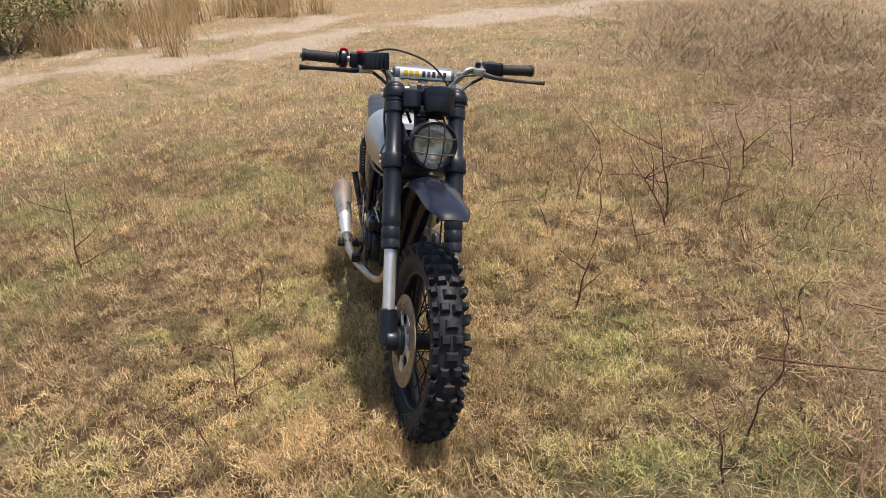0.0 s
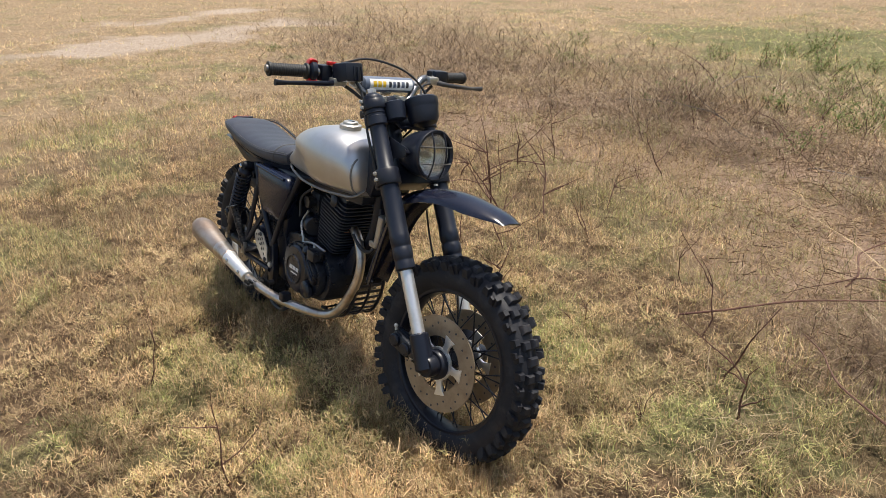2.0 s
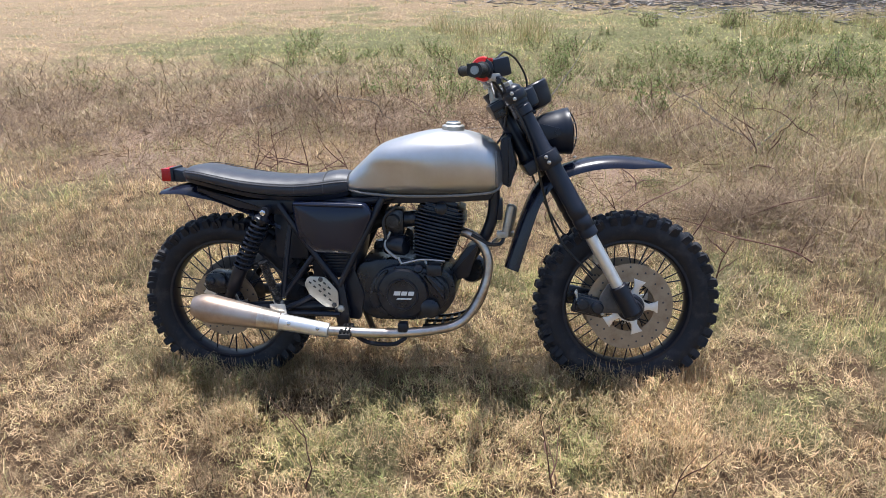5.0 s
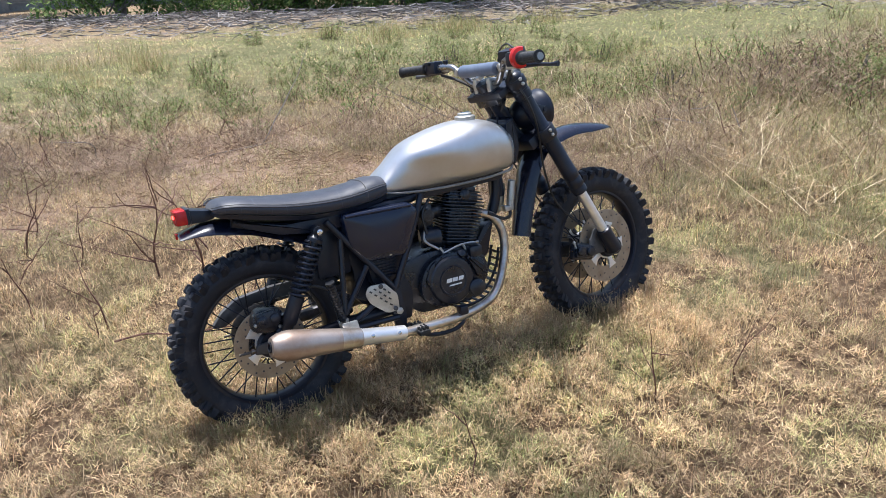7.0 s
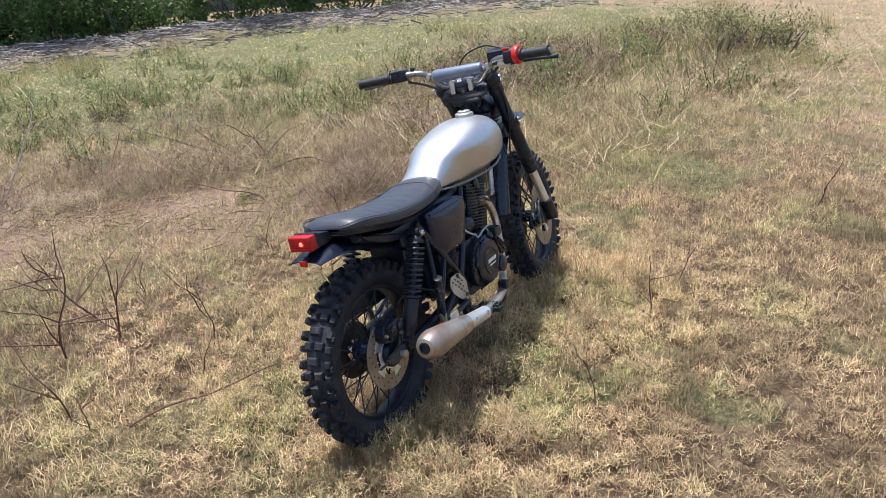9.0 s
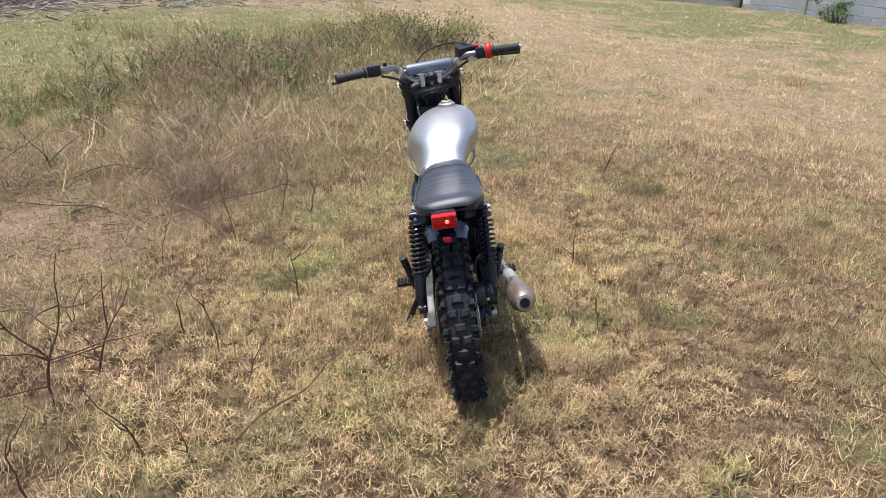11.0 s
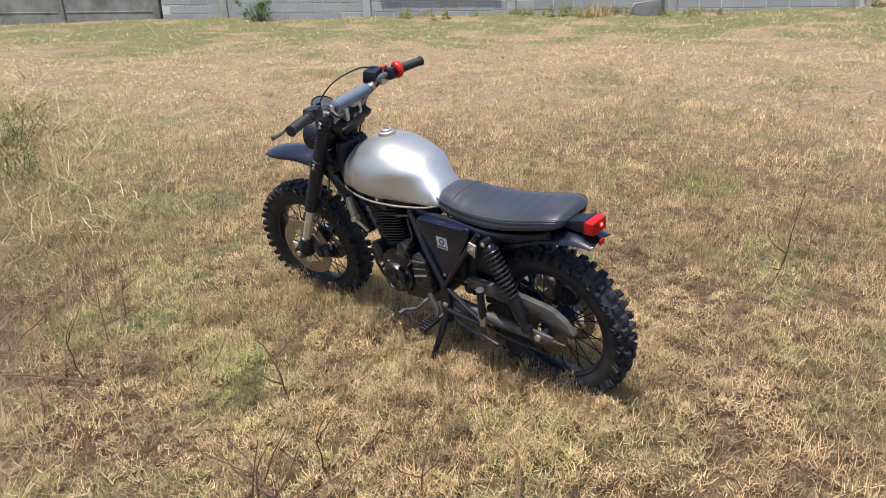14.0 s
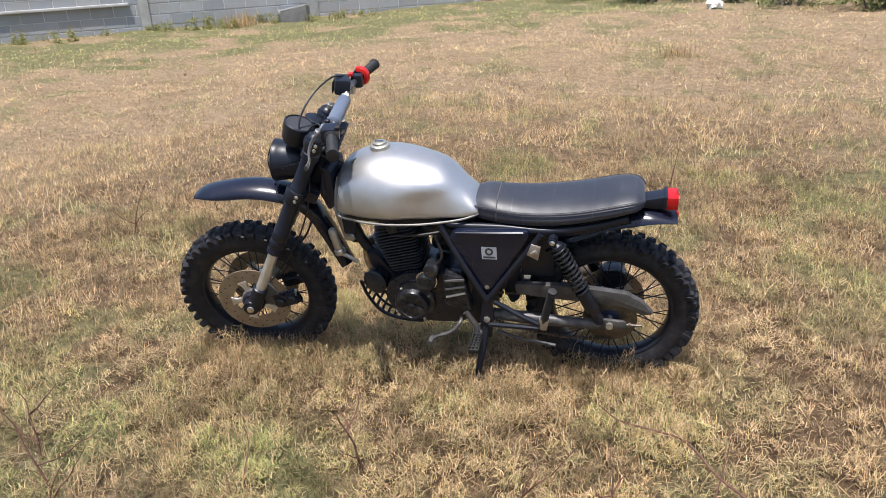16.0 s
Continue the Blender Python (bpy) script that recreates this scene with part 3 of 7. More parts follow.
def cells(x, y, scale, seed):
    """Cells round jittered points: two random numbers a cell, and how far a place lies inside its cell's edge (0 at the edge)."""
    x, y = np.asarray(x, float) * scale + seed * 3.7, np.asarray(y, float) * scale - seed * 2.3
    ix, iy = np.floor(x), np.floor(y)

    def rnd(a, b, k):
        v = np.sin(a * 127.1 + b * 311.7 + (seed + k) * 74.7) * 43758.5453
        return v - np.floor(v)

    f1, f2 = np.full(x.shape, 9.0), np.full(x.shape, 9.0)
    ca, cb = np.zeros(x.shape), np.zeros(x.shape)
    for dx in (-1, 0, 1):
        for dy in (-1, 0, 1):
            a, b = ix + dx, iy + dy
            d = np.hypot(a + rnd(a, b, 1) - x, b + rnd(a, b, 2) - y)
            near = d < f1
            f2 = np.where(near, f1, np.minimum(f2, d))
            ca, cb, f1 = np.where(near, a, ca), np.where(near, b, cb), np.where(near, d, f1)
    return rnd(ca, cb, 3), rnd(ca, cb, 4), f2 - f1


def cushions(x, y, scale=10.0):
    """The matted growth: its height from 0 in the gaps to 1, and two random numbers for each hand-sized cushion."""
    wx, wy = x + 0.07 * (vnoise(x, y, 9.0, 71) - 0.5), y + 0.07 * (vnoise(x, y, 9.0, 72) - 0.5)
    a, b, edge = cells(wx, wy, scale, 5)
    a2, _, edge2 = cells(wx, wy, scale * 2.6, 8)
    top = (0.35 + 0.65 * a) * smooth(-0.05, 0.45, edge) * (0.62 + 0.38 * a2 * smooth(0.0, 0.35, edge2))
    return top, a, b


def growth(x, y, rng, n, gaps=0.5):
    """Where a plant stands: off bare soil and the tyres, thicker on the cushions."""
    bare = np.maximum(bare_at(x, y), 0.72 * red_at(x, y))
    top = cushions(x, y)[0]
    thick = np.where(np.hypot(x, y) > 8, 0.85, (1 - gaps) + gaps * smooth(0.05, 0.5, top))
    return (rng.uniform(0, 1, n) > bare * 0.94) & (rng.uniform(0, 1, n) < thick) & ~tyre_gap(x, y)


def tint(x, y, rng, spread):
    """How pale the straw is, by cushion and paler away from the motorcycle, and how green it grows."""
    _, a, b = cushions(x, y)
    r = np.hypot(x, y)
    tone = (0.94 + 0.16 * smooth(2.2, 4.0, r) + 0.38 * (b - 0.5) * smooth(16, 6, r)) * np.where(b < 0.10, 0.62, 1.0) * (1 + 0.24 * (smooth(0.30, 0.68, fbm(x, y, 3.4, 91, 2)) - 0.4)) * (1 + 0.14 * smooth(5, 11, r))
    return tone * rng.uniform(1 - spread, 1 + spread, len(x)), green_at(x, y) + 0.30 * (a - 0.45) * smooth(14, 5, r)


def under_bike(x, y):
    """1 where the growth stands taller, left uncrushed between and beside the wheels."""
    return np.exp(-((x / 1.05) ** 4) - ((y + 0.05) / 0.42) ** 4)


def grass():
    rng = np.random.default_rng(5)
    # tufts: each a plant whose short blades curl outwards
    #         plants  from to   blades size    length        width   segs curl
    for plants, r0, r1, per, size, lo, hi, w, segs, curl in ((9500, 0.0, 2.9, 11, 0.020, 0.040, 0.105, 0.0019, 3, 1.9), (9000, 2.85, 8.0, 7, 0.030, 0.045, 0.105, 0.0036, 2, 1.6), (6000, 8.0, 22.0, 6, 0.10, 0.04, 0.09, 0.010, 2, 1.3)):
        cx, cy = scatter(plants, r0, r1, rng)
        k = growth(cx, cy, rng, plants, 0.75)
        cx, cy = cx[k], cy[k]
        m = len(cx)
        vigour = np.clip(rng.lognormal(-0.12, 0.38, m), 0.35, 1.7) * (0.62 + 0.75 * fbm(cx, cy, 1.3, 66, 2))
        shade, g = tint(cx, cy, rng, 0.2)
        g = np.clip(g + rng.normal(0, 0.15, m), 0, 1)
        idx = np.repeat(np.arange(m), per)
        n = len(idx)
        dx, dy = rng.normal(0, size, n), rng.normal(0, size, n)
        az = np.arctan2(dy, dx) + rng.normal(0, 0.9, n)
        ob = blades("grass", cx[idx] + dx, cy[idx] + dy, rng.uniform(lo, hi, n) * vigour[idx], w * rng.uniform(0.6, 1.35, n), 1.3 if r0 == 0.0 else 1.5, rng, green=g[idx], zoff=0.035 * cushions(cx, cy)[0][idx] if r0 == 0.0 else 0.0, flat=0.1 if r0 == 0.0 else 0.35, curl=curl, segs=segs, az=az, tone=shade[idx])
        tagged(ob, "dry tufted straw and green grass blades", "grass", kind="stuff")
    # curled wisps matted over one another into cushions
    #        count   from  to    length       width   lean curl segs height lie
    layers = ((105000, 0.0, 1.45, 0.024, 0.060, 0.0023, 1.55, 2.3, 3, 0.085, 0.45),
              (48000, 0.0, 1.0, 0.028, 0.070, 0.0022, 1.45, 2.4, 3, 0.070, 0.2),
              (85000, 1.4, 2.9, 0.028, 0.068, 0.0026, 1.50, 2.0, 2, 0.085, 0.45),
              (95000, 1.4, 2.9, 0.045, 0.100, 0.0022, 1.20, 1.9, 2, 0.045, 0.05),
              (24000, 0.0, 2.9, 0.050, 0.100, 0.0019, 1.50, 2.6, 4, 0.095, 0.6),
              (3500, 0.0, 2.9, 0.09, 0.17, 0.0017, 0.80, 1.3, 4, 0.0, 0.1),
              (165000, 2.85, 5.0, 0.045, 0.105, 0.0034, 1.42, 1.9, 2, 0.050, 0.22),
              (120000, 4.95, 8.0, 0.040, 0.090, 0.0056, 1.50, 1.6, 2, 0.045, 0.5),
              (70000, 7.9, 12.0, 0.045, 0.100, 0.008, 1.52, 1.5, 2, 0.035, 0.55),
              (75000, 12.0, 22.0, 0.05, 0.12, 0.011, 1.53, 1.4, 2, 0.03, 0.55),
              (15000, 22.0, 60.0, 0.08, 0.18, 0.04, 1.53, 0.8, 2, 0.0, 0.5))
    for count, r0, r1, lo, hi, w, lean, curl, segs, lift, flat in layers:
        x, y = scatter(count, r0, r1, rng)
        keep = growth(x, y, rng, count, 0.9)
        x, y = x[keep], y[keep]
        n = len(x)
        length = rng.uniform(lo, hi, n) * (0.7 + 0.6 * fbm(x, y, 1.3, 66, 2))
        up = (lift * cushions(x, y)[0] * (0.45 + 1.1 * fbm(x, y, 1.3, 66, 2)) + (0.045 * under_bike(x, y) if lift else 0.0)) * (1 - 0.6 * rng.uniform(0, 1, n) ** 2)
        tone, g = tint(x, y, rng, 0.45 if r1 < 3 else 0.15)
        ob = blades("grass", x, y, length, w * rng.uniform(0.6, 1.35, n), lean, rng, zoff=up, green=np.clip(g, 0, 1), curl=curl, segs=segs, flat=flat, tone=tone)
        tagged(ob, "dry matted straw and green grass wisps", "grass", kind="stuff")
    # longer growth left standing against the tyres and the stand
    for cx, cy, n in ((-0.653, -0.088, 9000), (0.66, -0.075, 9000), (-0.2, 0.15, 1500)):
        a = rng.uniform(0, 2 * np.pi, n)
        k = 1.0 + np.abs(rng.normal(0, 0.75, n))
        x, y = cx + np.cos(a) * 0.135 * k, cy + np.sin(a) * 0.062 * k
        ob = blades("grass", x, y, rng.uniform(0.06, 0.135, n), 0.0016 * rng.uniform(0.6, 1.35, n), 1.2, rng, curl=2.3, segs=3, tone=rng.uniform(0.55, 1.2, n))
        tagged(ob, "longer dry grass standing round the wheels", "grass", kind="stuff")

    # pale feathery weeds gone to seed beside the motorcycle
    cx, cy = np.r_[rng.uniform(-0.8, 1.1, 70), rng.uniform(-0.9, 0.9, 40)], np.r_[rng.normal(-0.40, 0.10, 70), rng.normal(0.42, 0.12, 40)]
    idx = np.repeat(np.arange(len(cx)), 60)
    n = len(idx)
    dx, dy = rng.normal(0, 0.022, n), rng.normal(0, 0.022, n)
    ob = blades("feathery_weeds", cx[idx] + dx, cy[idx] + dy, rng.uniform(0.03, 0.075, n), rng.uniform(0.0009, 0.0016, n), 1.3, rng, zoff=0.02 + 0.10 * rng.uniform(0, 1, n) ** 0.7, green=np.full(n, 0.12), curl=2.4, segs=3, tone=rng.uniform(0.9, 1.35, n))
    tagged(ob, "pale feathery dry weeds gone to seed", "weeds", kind="stuff")


grass()

# ---- the motorcycle: x ahead, y to its left, z up; it leans on its side stand with the bars turned left ----
bike = new("motorcycle")
bike.empty_display_size = 0.2
bike.matrix_basis = pose(0, -0.088, 0, -9.5, 0, 0)
tagged(bike, "scrambler motorcycle with bare silver tank leaning on its side stand", "motorcycle")

AXIS_P, AXIS_U = Vector((0.24, 0, 0.908)), Vector((-0.4845, 0, 0.8747)).normalized()
STEER = Matrix.Translation(AXIS_P) @ Matrix.Rotation(radians(8.5), 4, AXIS_U) @ Matrix.Translation(-AXIS_P)
FORK_TOP, FORK_D = Vector((0.28, 0, 0.93)), Vector((0.4845, 0, -0.8747))
FRONT_HUB, REAR_HUB = Vector((0.660, 0.008, 0.257)), Vector((-0.649, -0.004, 0.252))
Y = (0, 1, 0)


def wheel(kind, hub, at, r, half, discs, seed):
    """Rim with tyre, tread blocks, spokes, hub and brake discs as its parts; axle along y."""
    name = kind + "_wheel"
    prof = [(0.196, -0.026), (0.200, -0.031), (0.214, -0.031), (0.210, -0.020), (0.203, -0.012), (0.203, 0.012), (0.210, 0.020), (0.214, 0.031), (0.200, 0.031), (0.196, 0.026), (0.191, 0.012), (0.191, -0.012)]
    rim = part(name, ringlathe(prof, (0, 0, 0), Y, 64), M_BLACK, bike, "black spoked wheel with knobbly off-road tyre", at)
    ro = r - 0.013
    tyre = [(0.203, -0.026), (0.212, -0.036), (0.228, -half * 0.97), (0.245, -half), (ro - 0.018, -half * 0.93), (ro - 0.004, -half * 0.62), (ro, -half * 0.25), (ro, half * 0.25), (ro - 0.004, half * 0.62), (ro - 0.018, half * 0.93), (0.245, half), (0.228, half * 0.97), (0.212, 0.036), (0.203, 0.026)]
    part("tyre", ringlathe(tyre, (0, 0, 0), Y, 72), M_RUBBER, rim, "black rubber tyre")
    rng = random.Random(seed)
    bms = bmesh.new()
    count = 42
    for i in range(count):
        a0 = 2 * math.pi * i / count
        rows = [(-0.36, 0.0, 0.29, 0.56), (0.36, 0.0, 0.29, 0.56)] if i % 2 else [(0.0, 0.0, 0.40, 0.56)]
        rows += [(-0.78, 0.25, 0.22, 0.50), (0.78, 0.25, 0.22, 0.50)]
        if i % 2 == 0:
            rows += [(-0.97, 0.5, 0.10, 0.40), (0.97, 0.5, 0.10, 0.40)]
        for yy, da, wy, wa in rows:
            a = a0 + da * 2 * math.pi / count + rng.uniform(-0.008, 0.008)
            top = ro + 0.013 - 0.022 * max(0, abs(yy) - 0.3) ** 1.5
            low = ro - 0.014 - (0.03 if abs(yy) > 0.7 else 0)
            tilt = -yy * 0.55
            sx, sy, h = wa * 2 * math.pi / count * r, wy * 2 * half, top - low
            m = Matrix.Rotation(-a, 4, "Y") @ Matrix.Translation((0, yy * half, (top + low) / 2)) @ Matrix.Rotation(tilt, 4, "X")
            vs = []
            for z, k in ((-0.5, 1.10), (0.30, 0.94), (0.5, 0.66)):
                for x, y in ((-0.5, -0.5), (0.5, -0.5), (0.5, 0.5), (-0.5, 0.5)):
                    vs.append(bms.verts.new(m @ Vector((x * sx * k, y * sy * k, z * h))))
            for f in ((8, 9, 10, 11), (0, 1, 5, 4), (1, 2, 6, 5), (2, 3, 7, 6), (3, 0, 4, 7), (4, 5, 9, 8), (5, 6, 10, 9), (6, 7, 11, 10), (7, 4, 8, 11)):
                bms.faces.new([vs[q] for q in f])
    part("tread", bms, M_RUBBER, rim, "worn knobbly tread blocks with dusty edges", smooth=55)
    hw = 0.045
    part("hub", lathe([(0.02, -hw - 0.02), (0.033, -hw - 0.012), (0.036, -hw), (0.036, -hw + 0.008), (0.026, -hw + 0.014), (0.026, hw - 0.014), (0.036, hw - 0.008), (0.036, hw), (0.033, hw + 0.012), (0.02, hw + 0.02)], (0, 0, 0), Y, 28), M_BLACK if kind == "front" else M_BLUE, rim)
    part("axle", lathe([(0.006, -0.125), (0.012, -0.124), (0.012, -0.112), (0.009, -0.11), (0.009, 0.11), (0.012, 0.112), (0.012, 0.124), (0.006, 0.125)], (0, 0, 0), Y, 12), M_ALU, rim)
    for side, lead in ((-1, 1), (-1, -1), (1, 1), (1, -1)):
        a1 = lead * radians(58)
        p = Vector((math.sin(a1) * 0.034, side * hw * 0.95, math.cos(a1) * 0.034))
        ang = radians(7) * lead
        q = Vector((math.sin(ang) * 0.197, side * 0.008, math.cos(ang) * 0.197))
        me = mesh_of("spoke", tube([p, q], 0.0021, 6), M_BLACK)
        for k in range(9):
            off = (0 if lead > 0 else 20) + (10 if side > 0 else 0) - 7 * lead
            part("spoke", me, None, rim, at=Matrix.Rotation(radians(40 * k + off), 4, "Y"))
    for side, rd in discs:
        yy = side * 0.060
        band = 0.058 if kind == "front" else 0.044
        ri = rd - band
        disc = part("brake_disc", ringlathe([(rd - band, yy - 0.002), (rd, yy - 0.002), (rd, yy + 0.002), (rd - band, yy + 0.002)], (0, 0, 0), Y, 56), M_DISC, rim, "drilled brake disc browned by use", smooth=30)
        arms = []
        for k in range(5):
            a = radians(72 * k + 20)
            d = Vector((math.sin(a), 0, math.cos(a)))
            t = Vector((math.cos(a), 0, -math.sin(a)))
            v = [d * 0.038 + t * 0.015, d * (ri - 0.018) + t * 0.009, d * (ri - 0.004) + t * 0.013, d * (ri + 0.010) + t * 0.020, d * (ri + 0.010) - t * 0.020, d * (ri - 0.004) - t * 0.013, d * (ri - 0.018) - t * 0.009, d * 0.038 - t * 0.015]
            arms.append(prism([(p.x, p.z) for p in v], yy - 0.004, yy + 0.004, 0.001))
        part("hub_cap", lathe([(0.043, 0.0), (0.043, 0.018), (0.038, 0.024), (0.02, 0.026)], (0, yy, 0), (0, side, 0), 28), M_BLACK, rim)
        part("disc_carrier", join(*arms, ringlathe([(0.026, yy - 0.005), (0.048, yy - 0.005), (0.048, yy + 0.005), (0.026, yy + 0.005)], (0, 0, 0), Y, 30)), M_SLEEVE, rim, "five-armed alloy disc carrier", smooth=30)
        hole = mesh_of("drilling", lathe([(0.0032, -0.0026), (0.0032, 0.0026)], (0, 0, 0), Y, 8), M_DARKPRINT, 0)
        for k in range(30):
            a = 2 * math.pi * k / 30
            rr = rd - 0.021 + (0.011 if k % 3 == 0 else -0.010 if k % 3 == 1 else 0)
            part("drilling", hole, None, rim, at=Matrix.Translation((math.sin(a) * rr, yy, math.cos(a) * rr)))
    return rim


fw = wheel("front", FRONT_HUB, STEER @ Matrix.Translation(FRONT_HUB), 0.297, 0.045, ((-1, 0.137), (1, 0.137)), 3)
rw = wheel("rear", REAR_HUB, Matrix.Translation(REAR_HUB), 0.291, 0.047, ((-1, 0.112),), 4)


def fork():
    for side in (-1, 1):
        y = side * 0.098
        o = FORK_TOP + Vector((0, y, 0))
        up = [(0.010, -0.012), (0.018, -0.010), (0.029, 0.0), (0.0305, 0.004), (0.0305, 0.05), (0.0285, 0.052), (0.0285, 0.058), (0.0305, 0.060), (0.0305, 0.083), (0.0245, 0.087), (0.0245, 0.205), (0.027, 0.208), (0.027, 0.27), (0.0275, 0.275), (0.0275, 0.40), (0.0285, 0.402), (0.0285, 0.43), (0.0265, 0.433), (0.0265, 0.438), (0.0285, 0.441), (0.0285, 0.468), (0.0265, 0.471), (0.0265, 0.476), (0.0280, 0.479), (0.0280, 0.498), (0.021, 0.503)]
        leg = part("fork_leg", lathe(up, o, FORK_D, 20), M_SATIN, bike, "black covered fork leg with bright stanchion", STEER)
        part("stanchion", lathe([(0.0185, 0.495), (0.0185, 0.70)], o, FORK_D, 18), M_SLEEVE, leg, "scratched bright steel tube")
        low = lathe([(0.0215, 0.680), (0.0265, 0.684), (0.0275, 0.71), (0.0275, 0.735), (0.029, 0.78), (0.018, 0.79)], o, FORK_D, 18)
        lug = lathe([(0.028, -0.020), (0.031, -0.014), (0.031, 0.014), (0.028, 0.020)], FRONT_HUB + Vector((0, y - side * 0.002, 0)), Y, 18)
        part("slider", join(low, lug), M_BLACK, leg)
        part("fork_cap", lathe([(0.013, -0.024), (0.015, -0.022), (0.015, -0.008)], o, FORK_D, 6), M_ALU, leg, "bright fork cap nut")
        part("axle_nut", lathe([(0.012, 0), (0.013, 0.002), (0.013, 0.008), (0.011, 0.010), (0.011, 0.014), (0.006, 0.016)], FRONT_HUB + Vector((0, side * 0.112, 0)), (0, side, 0), 16), M_CHROME, leg, "bright axle end")
        c = FRONT_HUB + Vector((-0.128, side * 0.062, 0.006))
        turn = Matrix.Rotation(radians(14), 4, "Y")
        cal = part("brake_caliper", join(box(c, (0.105, 0.020, 0.062), 0.009, turn), box(c + Vector((-0.006, side * 0.017, 0.004)), (0.080, 0.022, 0.050), 0.010, turn)), M_ENGINE, bike, "dark twin-piston brake caliper behind the fork leg", STEER)
        for k in (-1, 1):
            part("piston_cap", lathe([(0.019, 0), (0.019, 0.010), (0.015, 0.014), (0.001, 0.015)], c + turn @ Vector((k * 0.024 - 0.004, side * 0.024, 0.004)), (0, side, 0), 18), M_ENGINE, cal)
            part("caliper_bolt", lathe([(0.006, 0), (0.006, 0.008), (0.003, 0.010)], c + turn @ Vector((k * 0.043, side * 0.012, -0.014 * k)), (0, side, 0), 6), M_ALU, cal)
        part("caliper_bracket", prism(rounded([(c.x + 0.02, c.z - 0.02), (c.x + 0.10, c.z - 0.022), (c.x + 0.115, c.z + 0.01), (c.x + 0.075, c.z + 0.075), (c.x + 0.055, c.z + 0.075), (c.x + 0.03, c.z + 0.035)], 0.008), side * 0.070, side * 0.078, 0.002), M_GREYARM, cal)
        part("bleed_nipple", lathe([(0.004, 0), (0.004, 0.012), (0.006, 0.013), (0.006, 0.018), (0.003, 0.022)], c + Vector((-0.040, side * 0.015, 0.030)), (-0.3, 0, 1), 8), M_ALU, cal)
        part("pad_pin", lathe([(0.004, 0), (0.004, 0.05)], c + Vector((-0.02, -0.025, 0.022)), Y, 8), M_ALU, cal)


fork()


def clamp(s, depth, thick, name):
    c = FORK_TOP + FORK_D * s
    t = Matrix.Rotation(radians(-29), 4, "Y")
    bms = [lathe([(0.034, -thick / 2), (0.036, -thick / 2 + 0.003), (0.036, thick / 2 - 0.003), (0.034, thick / 2)], c + Vector((0, sd * 0.098, 0)), FORK_D, 20) for sd in (-1, 1)]
    bms.append(box(c - Vector((0.8747, 0, 0.4845)) * depth * 0.42, (depth, 0.18, thick * 0.9), 0.006, t))
    cl = part(name, join(*bms), M_BLACK, bike, "", STEER)
    for sd in (-1, 1):
        for k in (-1, 1):
            part("bolt", lathe([(0.006, 0), (0.006, 0.006), (0.003, 0.008)], c + Vector((-0.008, sd * 0.134, 0)) - FORK_D * (0.009 * k), (0, sd, 0), 6), M_ALU, cl)
    return cl


top_clamp = clamp(0.025, 0.085, 0.028, "top_clamp")
low_clamp = clamp(0.235, 0.080, 0.045, "bottom_clamp")
part("steering_head", lathe([(0.028, -0.02), (0.030, -0.015), (0.024, 0.02), (0.024, 0.19), (0.030, 0.22), (0.028, 0.225)], AXIS_P, -AXIS_U, 18), M_BLACK, bike)
part("stem_nut", lathe([(0.016, 0), (0.016, 0.012), (0.010, 0.016)], AXIS_P + AXIS_U * 0.035, AXIS_U, 6), M_ALU, bike, "bright steering stem nut", STEER)
part("dash_panel", box((0.250, 0, 0.872), (0.045, 0.115, 0.055), 0.008, Matrix.Rotation(radians(-25), 4, "Y")), M_ENGINE, bike, "black wiring and clamp block behind the bars", STEER)


